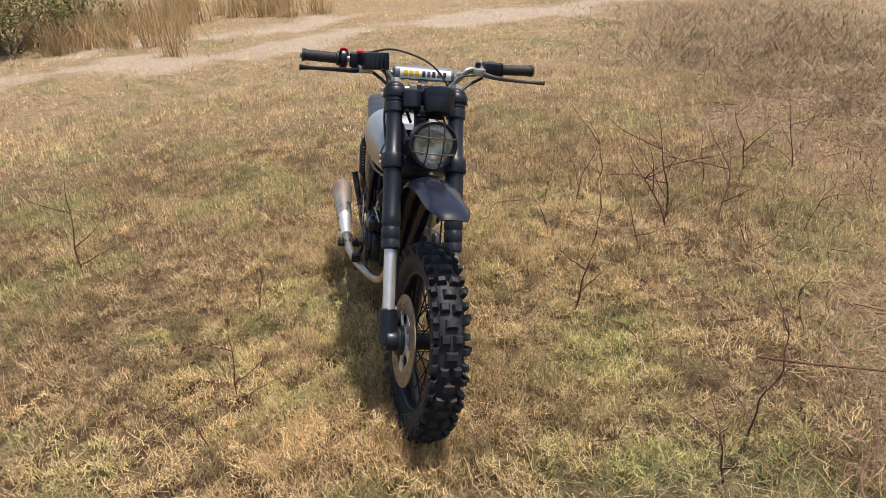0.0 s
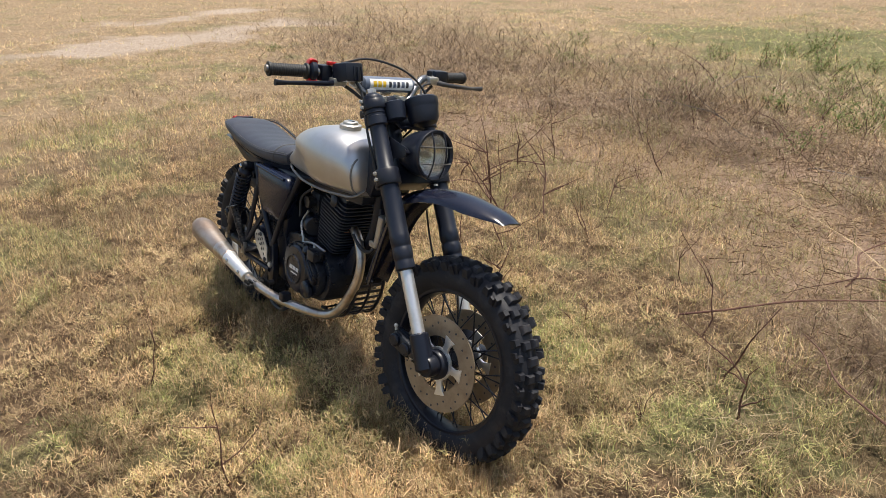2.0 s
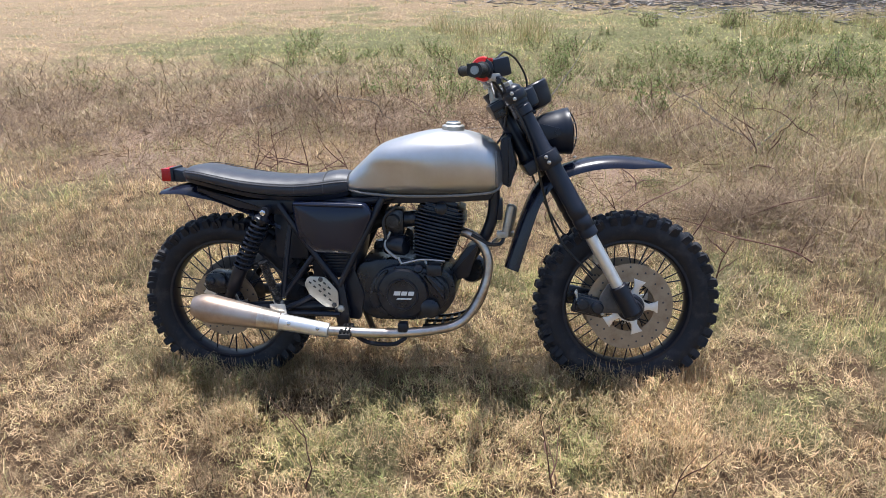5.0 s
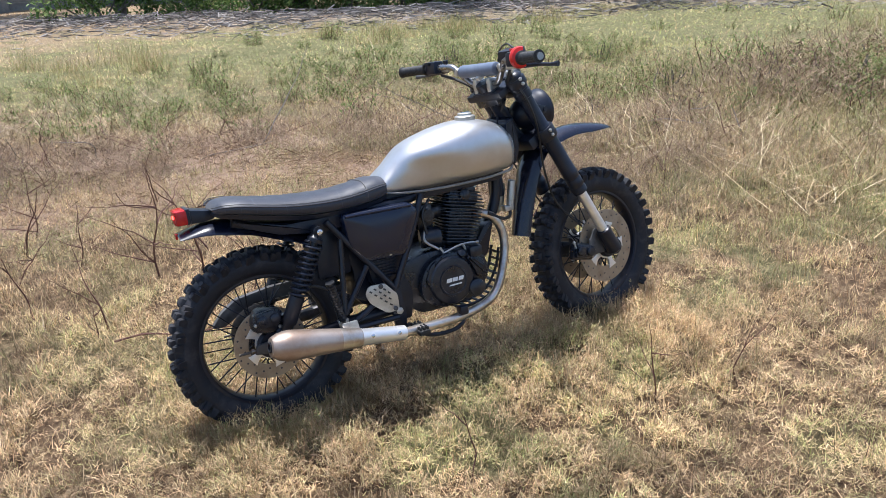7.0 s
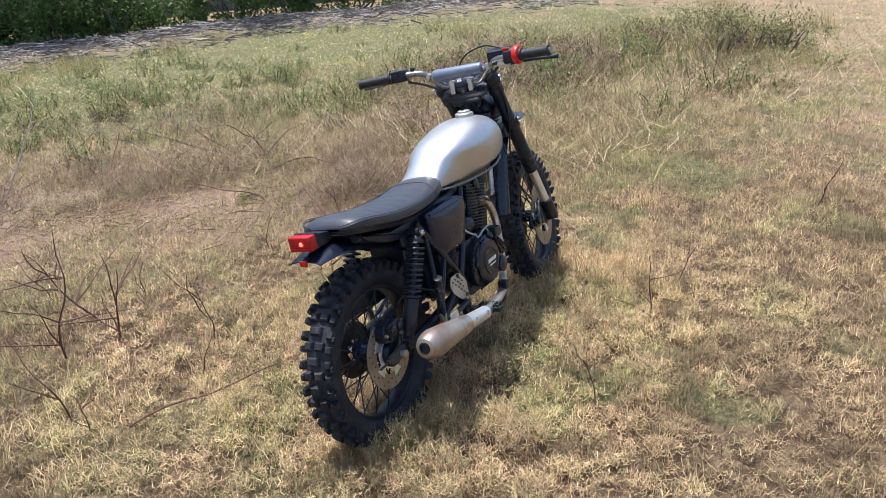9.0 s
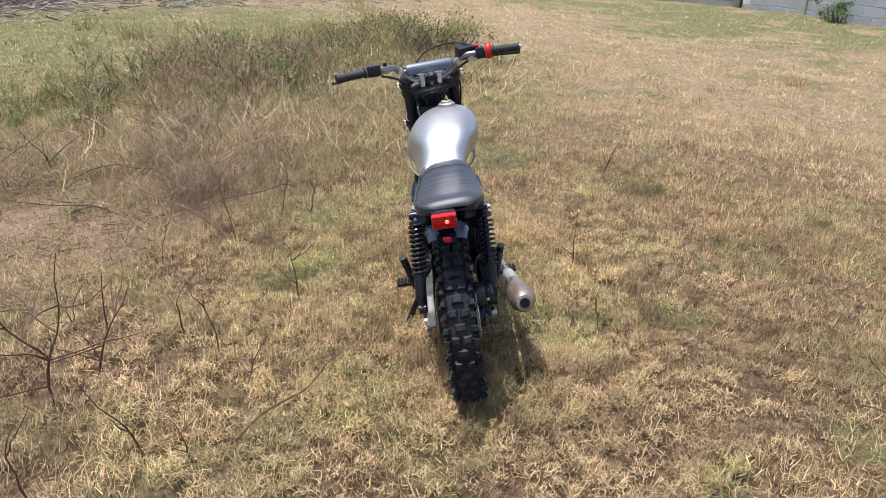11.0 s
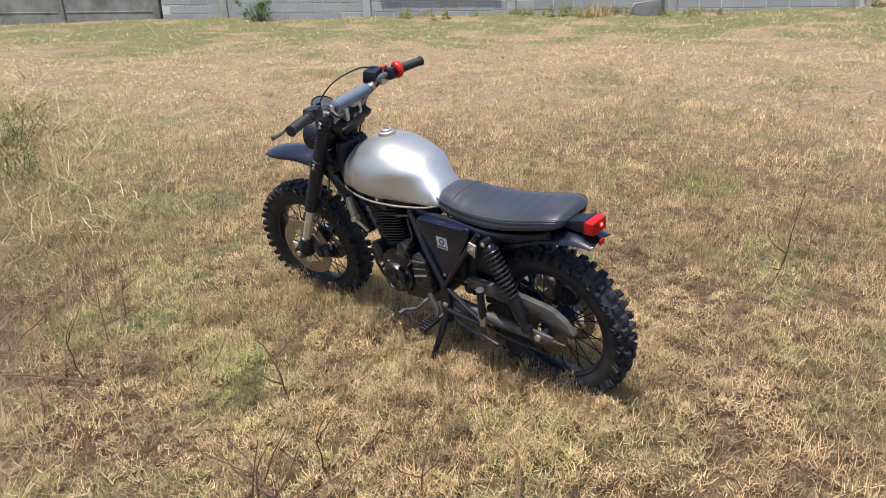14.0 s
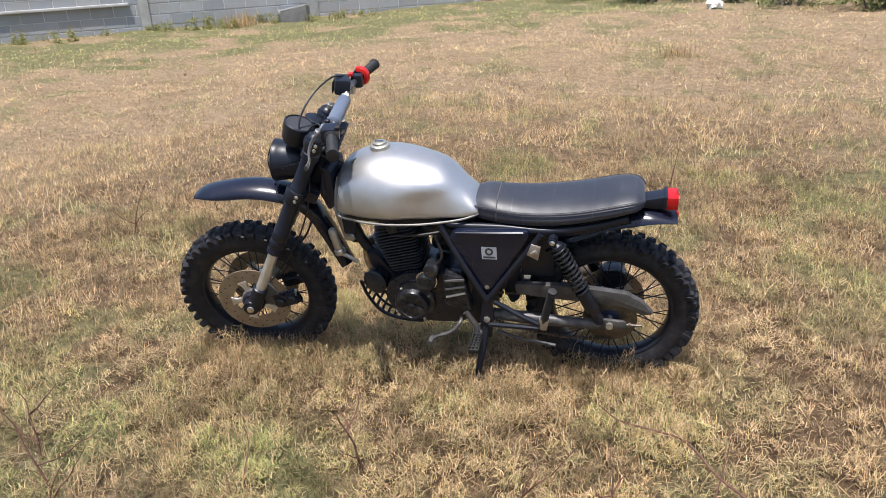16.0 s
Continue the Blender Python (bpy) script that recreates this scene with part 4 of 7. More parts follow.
def bars():
    half = [(0.243, 0.0, 0.920), (0.243, 0.045, 0.920), (0.240, 0.075, 0.925), (0.222, 0.125, 0.972), (0.214, 0.155, 0.988), (0.195, 0.23, 0.991), (0.160, 0.378, 0.990)]
    left = spline(half, 8)
    pts = [Vector((p.x, -p.y, p.z)) for p in left[:0:-1]] + left
    bar = part("handlebar", tube(pts, 0.0112, 12), M_BAR, bike, "wide braced handlebar with padded crossbar", STEER @ Matrix.Translation((0.22, 0, 0.95)) @ Matrix.Rotation(radians(3.0), 4, "X") @ Matrix.Translation((-0.22, 0, -0.95)))
    for sd in (-1, 1):
        part("bar_clamp", join(box((0.243, sd * 0.036, 0.918), (0.040, 0.022, 0.040), 0.006), box((0.238, sd * 0.036, 0.893), (0.026, 0.018, 0.03), 0.004)), M_ALU, bar, "grey cast bar clamp")
        g0, g1 = Vector((0.1875, sd * 0.262, 0.991)), Vector((0.158 if sd > 0 else 0.161, sd * (0.384 if sd > 0 else 0.372), 0.990))
        d = (g1 - g0)
        prof = [(0.0225, 0.0), (0.0225, 0.006), (0.017, 0.009)]
        k = 0.012
        while k < d.length - 0.012:
            prof += [(0.0172, k), (0.0162, k + 0.002), (0.0172, k + 0.004)]
            k += 0.0065
        prof += [(0.0172, d.length - 0.01), (0.0195, d.length - 0.008), (0.0195, d.length - 0.001), (0.012, d.length)]
        part("grip", lathe(prof, g0, d, 16), M_GRIP, bar, "ribbed black rubber grip")
    part("crossbar", tube([(0.222, -0.118, 0.965), (0.222, 0.118, 0.965)], 0.007, 10), M_BAR, bar)
    for sd in (-1, 1):
        part("crossbar_clamp", box((0.222, sd * 0.119, 0.968), (0.026, 0.016, 0.026), 0.004, Matrix.Rotation(radians(30 * sd), 4, "X")), M_ALU, bar)
    pad = part("bar_pad", lathe([(0.016, -0.098), (0.021, -0.094), (0.0225, -0.085), (0.0225, 0.085), (0.021, 0.094), (0.016, 0.098)], (0.222, 0, 0.967), Y, 20), M_PADBLUE, bar, "grey-blue padded sleeve with printed blocks")
    pale = M_WHITE

    def print_bar(y0, y1, a0, a1, m):
        rows = []
        for a in np.linspace(radians(a0), radians(a1), 5):
            rows.append([(0.222 + math.cos(a) * 0.0229, y, 0.967 + math.sin(a) * 0.0229) for y in (y0, y1)])
        part("printed_block", loft(rows, closed=False), m, pad)

    print_bar(-0.08, 0.085, -35, 48, pale)
    for y, w, m in ((-0.062, 0.013, M_YELLOW), (-0.044, 0.013, M_YELLOW), (-0.026, 0.012, M_YELLOW), (-0.004, 0.010, M_DARKPRINT), (0.012, 0.010, M_PADBLUE), (0.028, 0.010, M_DARKPRINT), (0.046, 0.012, M_PADBLUE), (0.063, 0.010, M_DARKPRINT)):
        rows = []
        for a in np.linspace(radians(-14), radians(30), 4):
            rows.append([(0.222 + math.cos(a) * 0.0233, yy, 0.967 + math.sin(a) * 0.0233) for yy in (y - w / 2, y + w / 2)])
        part("printed_block", loft(rows, closed=False), m, pad)
    # right side: red throttle housing, brake reservoir and lever
    ax = Vector((-0.235, -0.97, 0)).normalized()
    fore = Vector((0.97, -0.235, 0))
    rows = []
    for a in np.linspace(radians(70), radians(300), 15):
        d = fore * math.cos(a) + Vector((0, 0, math.sin(a)))
        o = Vector((0.194, -0.236, 0.993))
        rows.append([o + ax * h + d * r for r, h in ((0.020, 0.0), (0.031, 0.003), (0.034, 0.009), (0.034, 0.018), (0.031, 0.024), (0.020, 0.027))])
    part("throttle_housing", loft(rows), M_RED, bar, "bright red throttle housing half shell")
    part("throttle_cover", lathe([(0.018, 0.002), (0.026, 0.004), (0.028, 0.010), (0.028, 0.018), (0.018, 0.025)], (0.194, -0.236, 0.993), ax, 18), M_SATIN, bar)
    part("switch_box", box((0.196, -0.213, 0.990), (0.040, 0.036, 0.045), 0.008), M_SATIN, bar)
    part("red_switch", box((0.212, -0.20, 1.018), (0.016, 0.026, 0.010), 0.003), M_RED, bar)
    mc = part("brake_reservoir", box((0.238, -0.160, 0.998), (0.052, 0.078, 0.052), 0.008, Matrix.Rotation(radians(14), 4, "Z") @ Matrix.Rotation(radians(-12), 4, "Y")), M_SATIN, bar, "black brake fluid reservoir with ribbed lid")
    for k in range(5):
        part("rib", box((0.2655, -0.187 + k * 0.0135, 0.999), (0.004, 0.004, 0.040), 0.001, Matrix.Rotation(radians(14), 4, "Z") @ Matrix.Rotation(radians(-12), 4, "Y")), M_SATIN, mc)
    part("brake_lever", tube([(0.225, -0.190, 0.968), (0.240, -0.225, 0.966), (0.236, -0.29, 0.965), (0.222, -0.35, 0.962), (0.222, -0.385, 0.962)], [0.010, 0.008, 0.0065, 0.006, 0.009], 10, 5, flat=0.7), M_SATIN, bar, "black brake lever")
    part("lever_perch", box((0.222, -0.185, 0.970), (0.040, 0.045, 0.022), 0.005), M_ALU, bar)
    # left side: switches, clutch lever
    part("switch_box", box((0.199, 0.228, 0.992), (0.046, 0.058, 0.046), 0.010), M_SATIN, bar, "black switch housing")
    part("switch_knob", box((0.172, 0.232, 1.008), (0.014, 0.018, 0.012), 0.003), M_GRIP, bar)
    part("clutch_perch", box((0.222, 0.180, 0.985), (0.034, 0.040, 0.024), 0.006), M_ALU, bar, "scuffed alloy clutch perch")
    part("clutch_lever", tube([(0.228, 0.185, 0.982), (0.252, 0.23, 0.975), (0.250, 0.30, 0.970), (0.236, 0.36, 0.966), (0.234, 0.405, 0.966)], [0.009, 0.007, 0.006, 0.0055, 0.008], 10, 5, flat=0.7), M_GREYARM, bar, "scuffed dark clutch lever")
    part("mirror_boss", lathe([(0.007, 0), (0.009, 0.003), (0.009, 0.018), (0.006, 0.02)], (0.214, 0.178, 0.995), (0, 0, 1), 10), M_SATIN, bar)
    for name, pts, r in (("throttle_cable", [(0.232, -0.185, 1.012), (0.262, -0.11, 1.035), (0.31, -0.01, 1.015), (0.345, 0.05, 0.955), (0.33, 0.06, 0.89), (0.27, 0.03, 0.80)], 0.0032),
                         ("clutch_cable", [(0.236, 0.165, 0.985), (0.27, 0.10, 0.975), (0.315, 0.055, 0.93), (0.31, 0.02, 0.86), (0.24, -0.02, 0.76)], 0.0032),
                         ("brake_hose", [(0.235, -0.135, 0.975), (0.262, -0.118, 0.93), (0.31, -0.125, 0.84), (0.35, -0.11, 0.74), (0.39, -0.07, 0.60), (0.44, -0.055, 0.47), (0.54, -0.062, 0.36)], 0.0038),
                         ("wiring_loom", [(0.205, 0.20, 0.975), (0.235, 0.14, 0.945), (0.27, 0.09, 0.90), (0.275, 0.05, 0.84)], 0.005),
                         ("wiring_loom", [(0.20, -0.20, 0.972), (0.24, -0.13, 0.935), (0.27, -0.07, 0.885), (0.27, -0.03, 0.82)], 0.005),
                         ("speedometer_cable", [(0.36, 0.03, 0.90), (0.34, 0.075, 0.80), (0.37, 0.085, 0.66), (0.45, 0.075, 0.50), (0.56, 0.07, 0.36), (0.64, 0.065, 0.29)], 0.003)):
        part(name, tube(pts, r, 8, 8), M_CABLE, bike, "", STEER)


bars()


def lamp():
    c, ax = Vector((0.452, 0, 0.803)), Vector((0.985, 0, 0.10)).normalized()
    K = 0.90
    bucket = lathe([(r * K, h) for r, h in ((0.006, -0.115), (0.030, -0.108), (0.052, -0.088), (0.068, -0.055), (0.074, -0.02), (0.077, 0.0), (0.079, 0.004), (0.079, 0.016), (0.073, 0.019), (0.068, 0.016), (0.067, 0.0), (0.050, -0.03), (0.006, -0.04))], c, ax, 36)
    lp = part("headlamp", bucket, [M_SATIN], bike, "round black headlamp behind a wire grille", STEER)
    part("reflector", lathe([(r * K, h) for r, h in ((0.066, 0.002), (0.056, -0.016), (0.035, -0.028), (0.012, -0.033), (0.001, -0.033))], c, ax, 36, caps=False), M_REFLECTOR, lp)
    gl = part("lens", lathe([(r * K, h) for r, h in ((0.067, 0.004), (0.067, 0.008), (0.055, 0.014), (0.035, 0.019), (0.001, 0.022), (0.001, 0.018), (0.035, 0.015), (0.055, 0.010))], c, ax, 36), M_LENS, lp, "clear fluted headlamp glass")
    gl.visible_shadow = False
    part("bulb", lathe([(r * K, h) for r, h in ((0.009, -0.03), (0.009, -0.005), (0.004, 0.0))], c, ax, 12), M_WHITE, lp)
    u = Vector((-ax.z, 0, ax.x))
    sidev = Vector((0, 1, 0))
    for k in (-1, 1):
        for a, b in ((u, sidev), (sidev, u)):
            o = k * 0.026 * K
            h = math.sqrt((0.076 * K) ** 2 - o**2)
            pts = [c + b * o + a * (h * s) + ax * (0.018 + 0.020 * (1 - s * s)) for s in np.linspace(-1, 1, 9)]
            part("grille_bar", tube(pts, 0.0022, 8), M_GREYARM if b is u else M_BLACK, lp)
    part("grille_ring", tube([c + (u * math.cos(t) + sidev * math.sin(t)) * 0.077 * K + ax * 0.017 for t in np.linspace(0, 2 * math.pi, 33)], 0.003, 8, caps=False), M_BLACK, lp)
    for sd in (-1, 1):
        part("lamp_bracket", join(prism([(0.345, 0.835), (0.43, 0.815), (0.43, 0.79), (0.375, 0.775), (0.335, 0.80)], sd * 0.072, sd * 0.076, 0.001), lathe([(0.009, 0), (0.009, 0.012)], (0.425, sd * 0.067, 0.803), (0, sd, 0), 8)), M_BLACK, lp)
    g = Vector((0.362, 0.022, 0.925))
    ga = Vector((-0.44, 0, 0.90)).normalized()
    gauge = part("speedometer", lathe([(0.020, -0.055), (0.038, -0.050), (0.045, -0.036), (0.047, -0.012), (0.048, -0.008), (0.048, -0.004), (0.050, 0.0), (0.050, 0.020), (0.046, 0.024), (0.044, 0.020), (0.001, 0.019)], g, ga, 32), M_SATIN, bike, "round black speedometer housing", STEER)
    part("dial", lathe([(0.043, 0.0205), (0.001, 0.021)], g, ga, 28), M_DARKPRINT, gauge)
    g2 = Vector((0.330, -0.052, 0.912))
    small = part("warning_lamp_housing", lathe([(0.018, -0.040), (0.028, -0.034), (0.031, -0.01), (0.031, 0.014), (0.027, 0.017), (0.001, 0.016)], g2, ga, 24), M_SATIN, bike, "small black instrument pod", STEER)
    part("gauge_bracket", box((0.335, 0, 0.872), (0.06, 0.09, 0.010), 0.003, Matrix.Rotation(radians(20), 4, "Y")), M_BLACK, bike, "", STEER)


lamp()


def front_fender():
    line = spline([(0.786, 0, 0.692), (0.754, 0, 0.708), (0.695, 0, 0.721), (0.62, 0, 0.729), (0.54, 0, 0.725), (0.46, 0, 0.706), (0.398, 0, 0.676), (0.348, 0, 0.610), (0.318, 0, 0.535), (0.293, 0, 0.458), (0.270, 0, 0.382)], 5)
    n = len(line)
    rings = []
    for i, p in enumerate(line):
        t = i / (n - 1)
        d = (line[min(i + 1, n - 1)] - line[max(i - 1, 0)]).normalized()
        out = Vector((d.z, 0, -d.x))
        if out.z < 0 and t < 0.5:
            out = -out
        if t >= 0.5 and out.x > 0:
            out = -out
        hw = 0.036 + 0.022 * min(1, t * 6) + 0.006 * math.sin(t * 3) - 0.020 * max(0, (t - 0.55) / 0.45)
        drop = 0.006 + 0.032 * min(1, t * 4) + 0.012 * max(0, t - 0.55)
        row = []
        for k in range(13):
            s = -1 + k / 6
            row.append(p + Vector((0, hw * math.sin(s * math.pi / 2 * 0.98), 0)) - out * drop * (1 - math.cos(s * math.pi / 2)))
        rings.append(row)
    bm = thicken(loft(rings, closed=False), 0.0035)
    f = part("front_fender", bm, M_GLOSS, bike, "high glossy dark plastic front fender with a beak", STEER)
    part("fender_bolt", lathe([(0.006, 0), (0.006, 0.004), (0.003, 0.006)], (0.49, 0.0, 0.722), (-0.3, 0, 0.95), 8), M_ALU, f)


front_fender()


def tank():
    #        x      top    bottom  half width
    table = [(-0.225, 0.668, 0.634, 0.074), (-0.205, 0.690, 0.629, 0.086), (-0.17, 0.722, 0.623, 0.100), (-0.11, 0.772, 0.619, 0.116), (-0.04, 0.797, 0.618, 0.134), (0.04, 0.815, 0.619, 0.144), (0.10, 0.819, 0.620, 0.143), (0.155, 0.814, 0.621, 0.134), (0.197, 0.802, 0.623, 0.122), (0.230, 0.787, 0.625, 0.113), (0.250, 0.766, 0.631, 0.103), (0.262, 0.742, 0.642, 0.087), (0.268, 0.718, 0.662, 0.064)]
    xs = [v.x for v in spline([(t, 0, 0) for t, *_ in table], 4)]
    smoothed = spline([(a, b, c) for a, b, c, _ in table], 4)
    widths = spline([(w, 0, 0) for *_, w in table], 4)
    rings, edge = [], {-1: [], 1: []}
    for p, w in zip(smoothed, widths):
        x, zt, zb, hw = p.x, p.y, p.z, w.x
        h = zt - zb
        zc = zb + 0.36 * h
        ring = []
        for k in range(40):
            a = math.pi * (-0.5 + k / 20)          # from straight down, up the left side and over
            c, s = math.cos(a), math.sin(a)
            yy = hw * math.copysign(abs(c) ** 0.78, c)
            zz = zc + (0.64 * h * math.copysign(abs(s) ** 0.92, s) if s > 0 else 0.36 * h * math.copysign(abs(s) ** 0.55, s))
            knee = min(1.0, max(0.0, (0.075 - x) / 0.13)) * min(1.0, max(0.0, (x + 0.225) / 0.05))
            yy *= 1.0 - 0.16 * knee * knee * (3 - 2 * knee) * math.exp(-(((zz - 0.668 + 0.10 * x) / 0.050) ** 4))
            yy -= 0.052 * max(0, (zz - 0.63) / 0.21)
            ring.append((x, yy, zz))
        rings.append(ring)
        for sd in (-1, 1):
            if x < 0.266:
                edge[sd].append((x, sd * hw * 0.93 - 0.002, zb + 0.006))
    t = part("fuel_tank", loft(rings), M_TANK, bike, "bare silver steel teardrop fuel tank", smooth=60)
    for sd in (-1, 1):
        part("seam", tube(edge[sd], 0.0040, 8), M_SEAM, t, "pale welded lower seam")
    lip = [Vector(p) for p in rings[-9]]
    for half in (lip[1:17], lip[24:40]):
        part("front_seam", tube([(p.x + 0.001, p.y * 1.004, p.z) for p in half], 0.0030, 6), M_SEAM, t, "pale welded front seam")
    c = Vector((0.118, -0.050, 0.826))
    cap = part("filler_cap", lathe([(0.034, -0.014), (0.034, 0.002), (0.031, 0.005), (0.024, 0.006), (0.023, 0.012), (0.020, 0.014), (0.001, 0.014)], c, (0.03, -0.02, 1), 28), M_ALU, t, "round alloy filler cap")
    part("cap_hinge", box(c + Vector((0.0, 0, 0.015)), (0.030, 0.010, 0.004), 0.0015), M_CHROME, cap)


tank()


def seat():
    table = [(-0.212, 0.690, 0.628, 0.080), (-0.25, 0.694, 0.620, 0.092), (-0.31, 0.686, 0.615, 0.102), (-0.38, 0.680, 0.614, 0.108), (-0.46, 0.683, 0.618, 0.112), (-0.54, 0.690, 0.630, 0.114), (-0.62, 0.703, 0.648, 0.114), (-0.68, 0.713, 0.662, 0.110), (-0.72, 0.712, 0.670, 0.098), (-0.738, 0.702, 0.675, 0.080), (-0.746, 0.692, 0.680, 0.058)]
    sm = spline([(a, b, c) for a, b, c, _ in table], 5)
    wd = spline([(w, 0, 0) for *_, w in table], 5)
    rings, welt, low = [], {-1: [], 1: []}, {-1: [], 1: []}
    for p, w in zip(sm, wd):
        x, zt, zb, hw = p.x, p.y, p.z, w.x
        h = zt - zb
        ring = []
        for k in range(32):
            a = math.pi * (-0.5 + k / 16)
            c, s = math.cos(a), math.sin(a)
            yy = hw * math.copysign(abs(c) ** 0.62, c) - 0.016
            zz = zb + h * (0.42 + (0.58 * abs(s) ** 1.25 if s > 0 else -0.42 * abs(s) ** 0.45))
            if s > 0.6:
                zz -= 0.0016 * (0.5 + 0.5 * math.cos((x + 0.3) * 2 * math.pi / 0.055)) * (x < -0.29) * (x > -0.64)
            ring.append((x, yy, zz - 0.005 - 0.06 * (yy + 0.016)))
        rings.append(ring)
        for sd in (-1, 1):
            welt[sd].append((x, sd * hw * 0.975 - 0.016, zb + h * 0.56))
            low[sd].append((x, sd * hw * 0.985 - 0.016, zb + h * 0.18))
    s = part("seat", loft(rings), M_VINYL, bike, "black ribbed vinyl bench seat with stitched welts", smooth=60)
    for sd in (-1, 1):
        part("welt", tube(welt[sd], 0.0028, 6), M_VINYL, s)
        part("stitching", tube([(x, y * 0.995, z + 0.006) for x, y, z in welt[sd]], 0.0014, 5), M_STITCH, s)
    row = rings[8]
    part("cross_seam", tube([(x, y, z + 0.001) for x, y, z in row[3:30]], 0.0022, 6), M_STITCH, s)
    base = loft([[(x, y, z) for x, y, z in ((p.x, -w.x * 0.9 - 0.016, p.z + 0.004), (p.x, w.x * 0.9 - 0.016, p.z + 0.004), (p.x, w.x * 0.82 - 0.016, p.z - 0.010), (p.x, -w.x * 0.82 - 0.016, p.z - 0.010))] for p, w in zip(sm, wd)])
    part("seat_base", base, M_SATIN, s)


seat()


def tail():
    line = spline([(-0.846, 0, 0.632), (-0.80, 0, 0.645), (-0.755, 0, 0.653), (-0.70, 0, 0.650), (-0.64, 0, 0.636), (-0.58, 0, 0.612), (-0.52, 0, 0.588), (-0.44, 0, 0.55)], 4)
    rings = []
    for i, p in enumerate(line):
        t = i / (len(line) - 1)
        hw = 0.058 + 0.012 * min(1, t * 4)
        rings.append([p + Vector((0, hw * math.sin(a), -(0.012 + 0.034 * min(1, t * 2.5)) * (1 - math.cos(a)) - 0.006)) for a in np.linspace(-1.45, 1.45, 11)])
    f = part("rear_fender", thicken(loft(rings, closed=False), 0.003), M_GLOSS, bike, "short glossy black plastic rear fender")
    part("tail_bracket", prism([(-0.808, 0.694), (-0.808, 0.652), (-0.775, 0.650), (-0.735, 0.655), (-0.738, 0.680)], -0.030, 0.030, 0.004), M_SATIN, f)
    tl = part("tail_lamp", box((-0.826, 0.002, 0.674), (0.034, 0.076, 0.043), 0.006), M_TAIL, bike, "lit red tail lamp")
    part("lamp_base", box((-0.808, 0.002, 0.675), (0.012, 0.074, 0.046), 0.003), M_SATIN, tl)
    for k in range(7):
        part("lens_rib", box((-0.8438, 0.002, 0.656 + k * 0.006), (0.003, 0.068, 0.0028), 0.001), M_TAIL, tl)
    part("bulb", lathe([(0.006, 0), (0.0045, 0.003), (0.001, 0.004)], (-0.8450, -0.006, 0.676), (-1, 0, 0), 10), M_BULB, tl, "glowing bulb spot")
    part("reflector", prism([(-0.850, 0.628), (-0.850, 0.612), (-0.844, 0.610), (-0.842, 0.628)], -0.012, 0.012, 0.002), M_TAIL, tl)


tail()


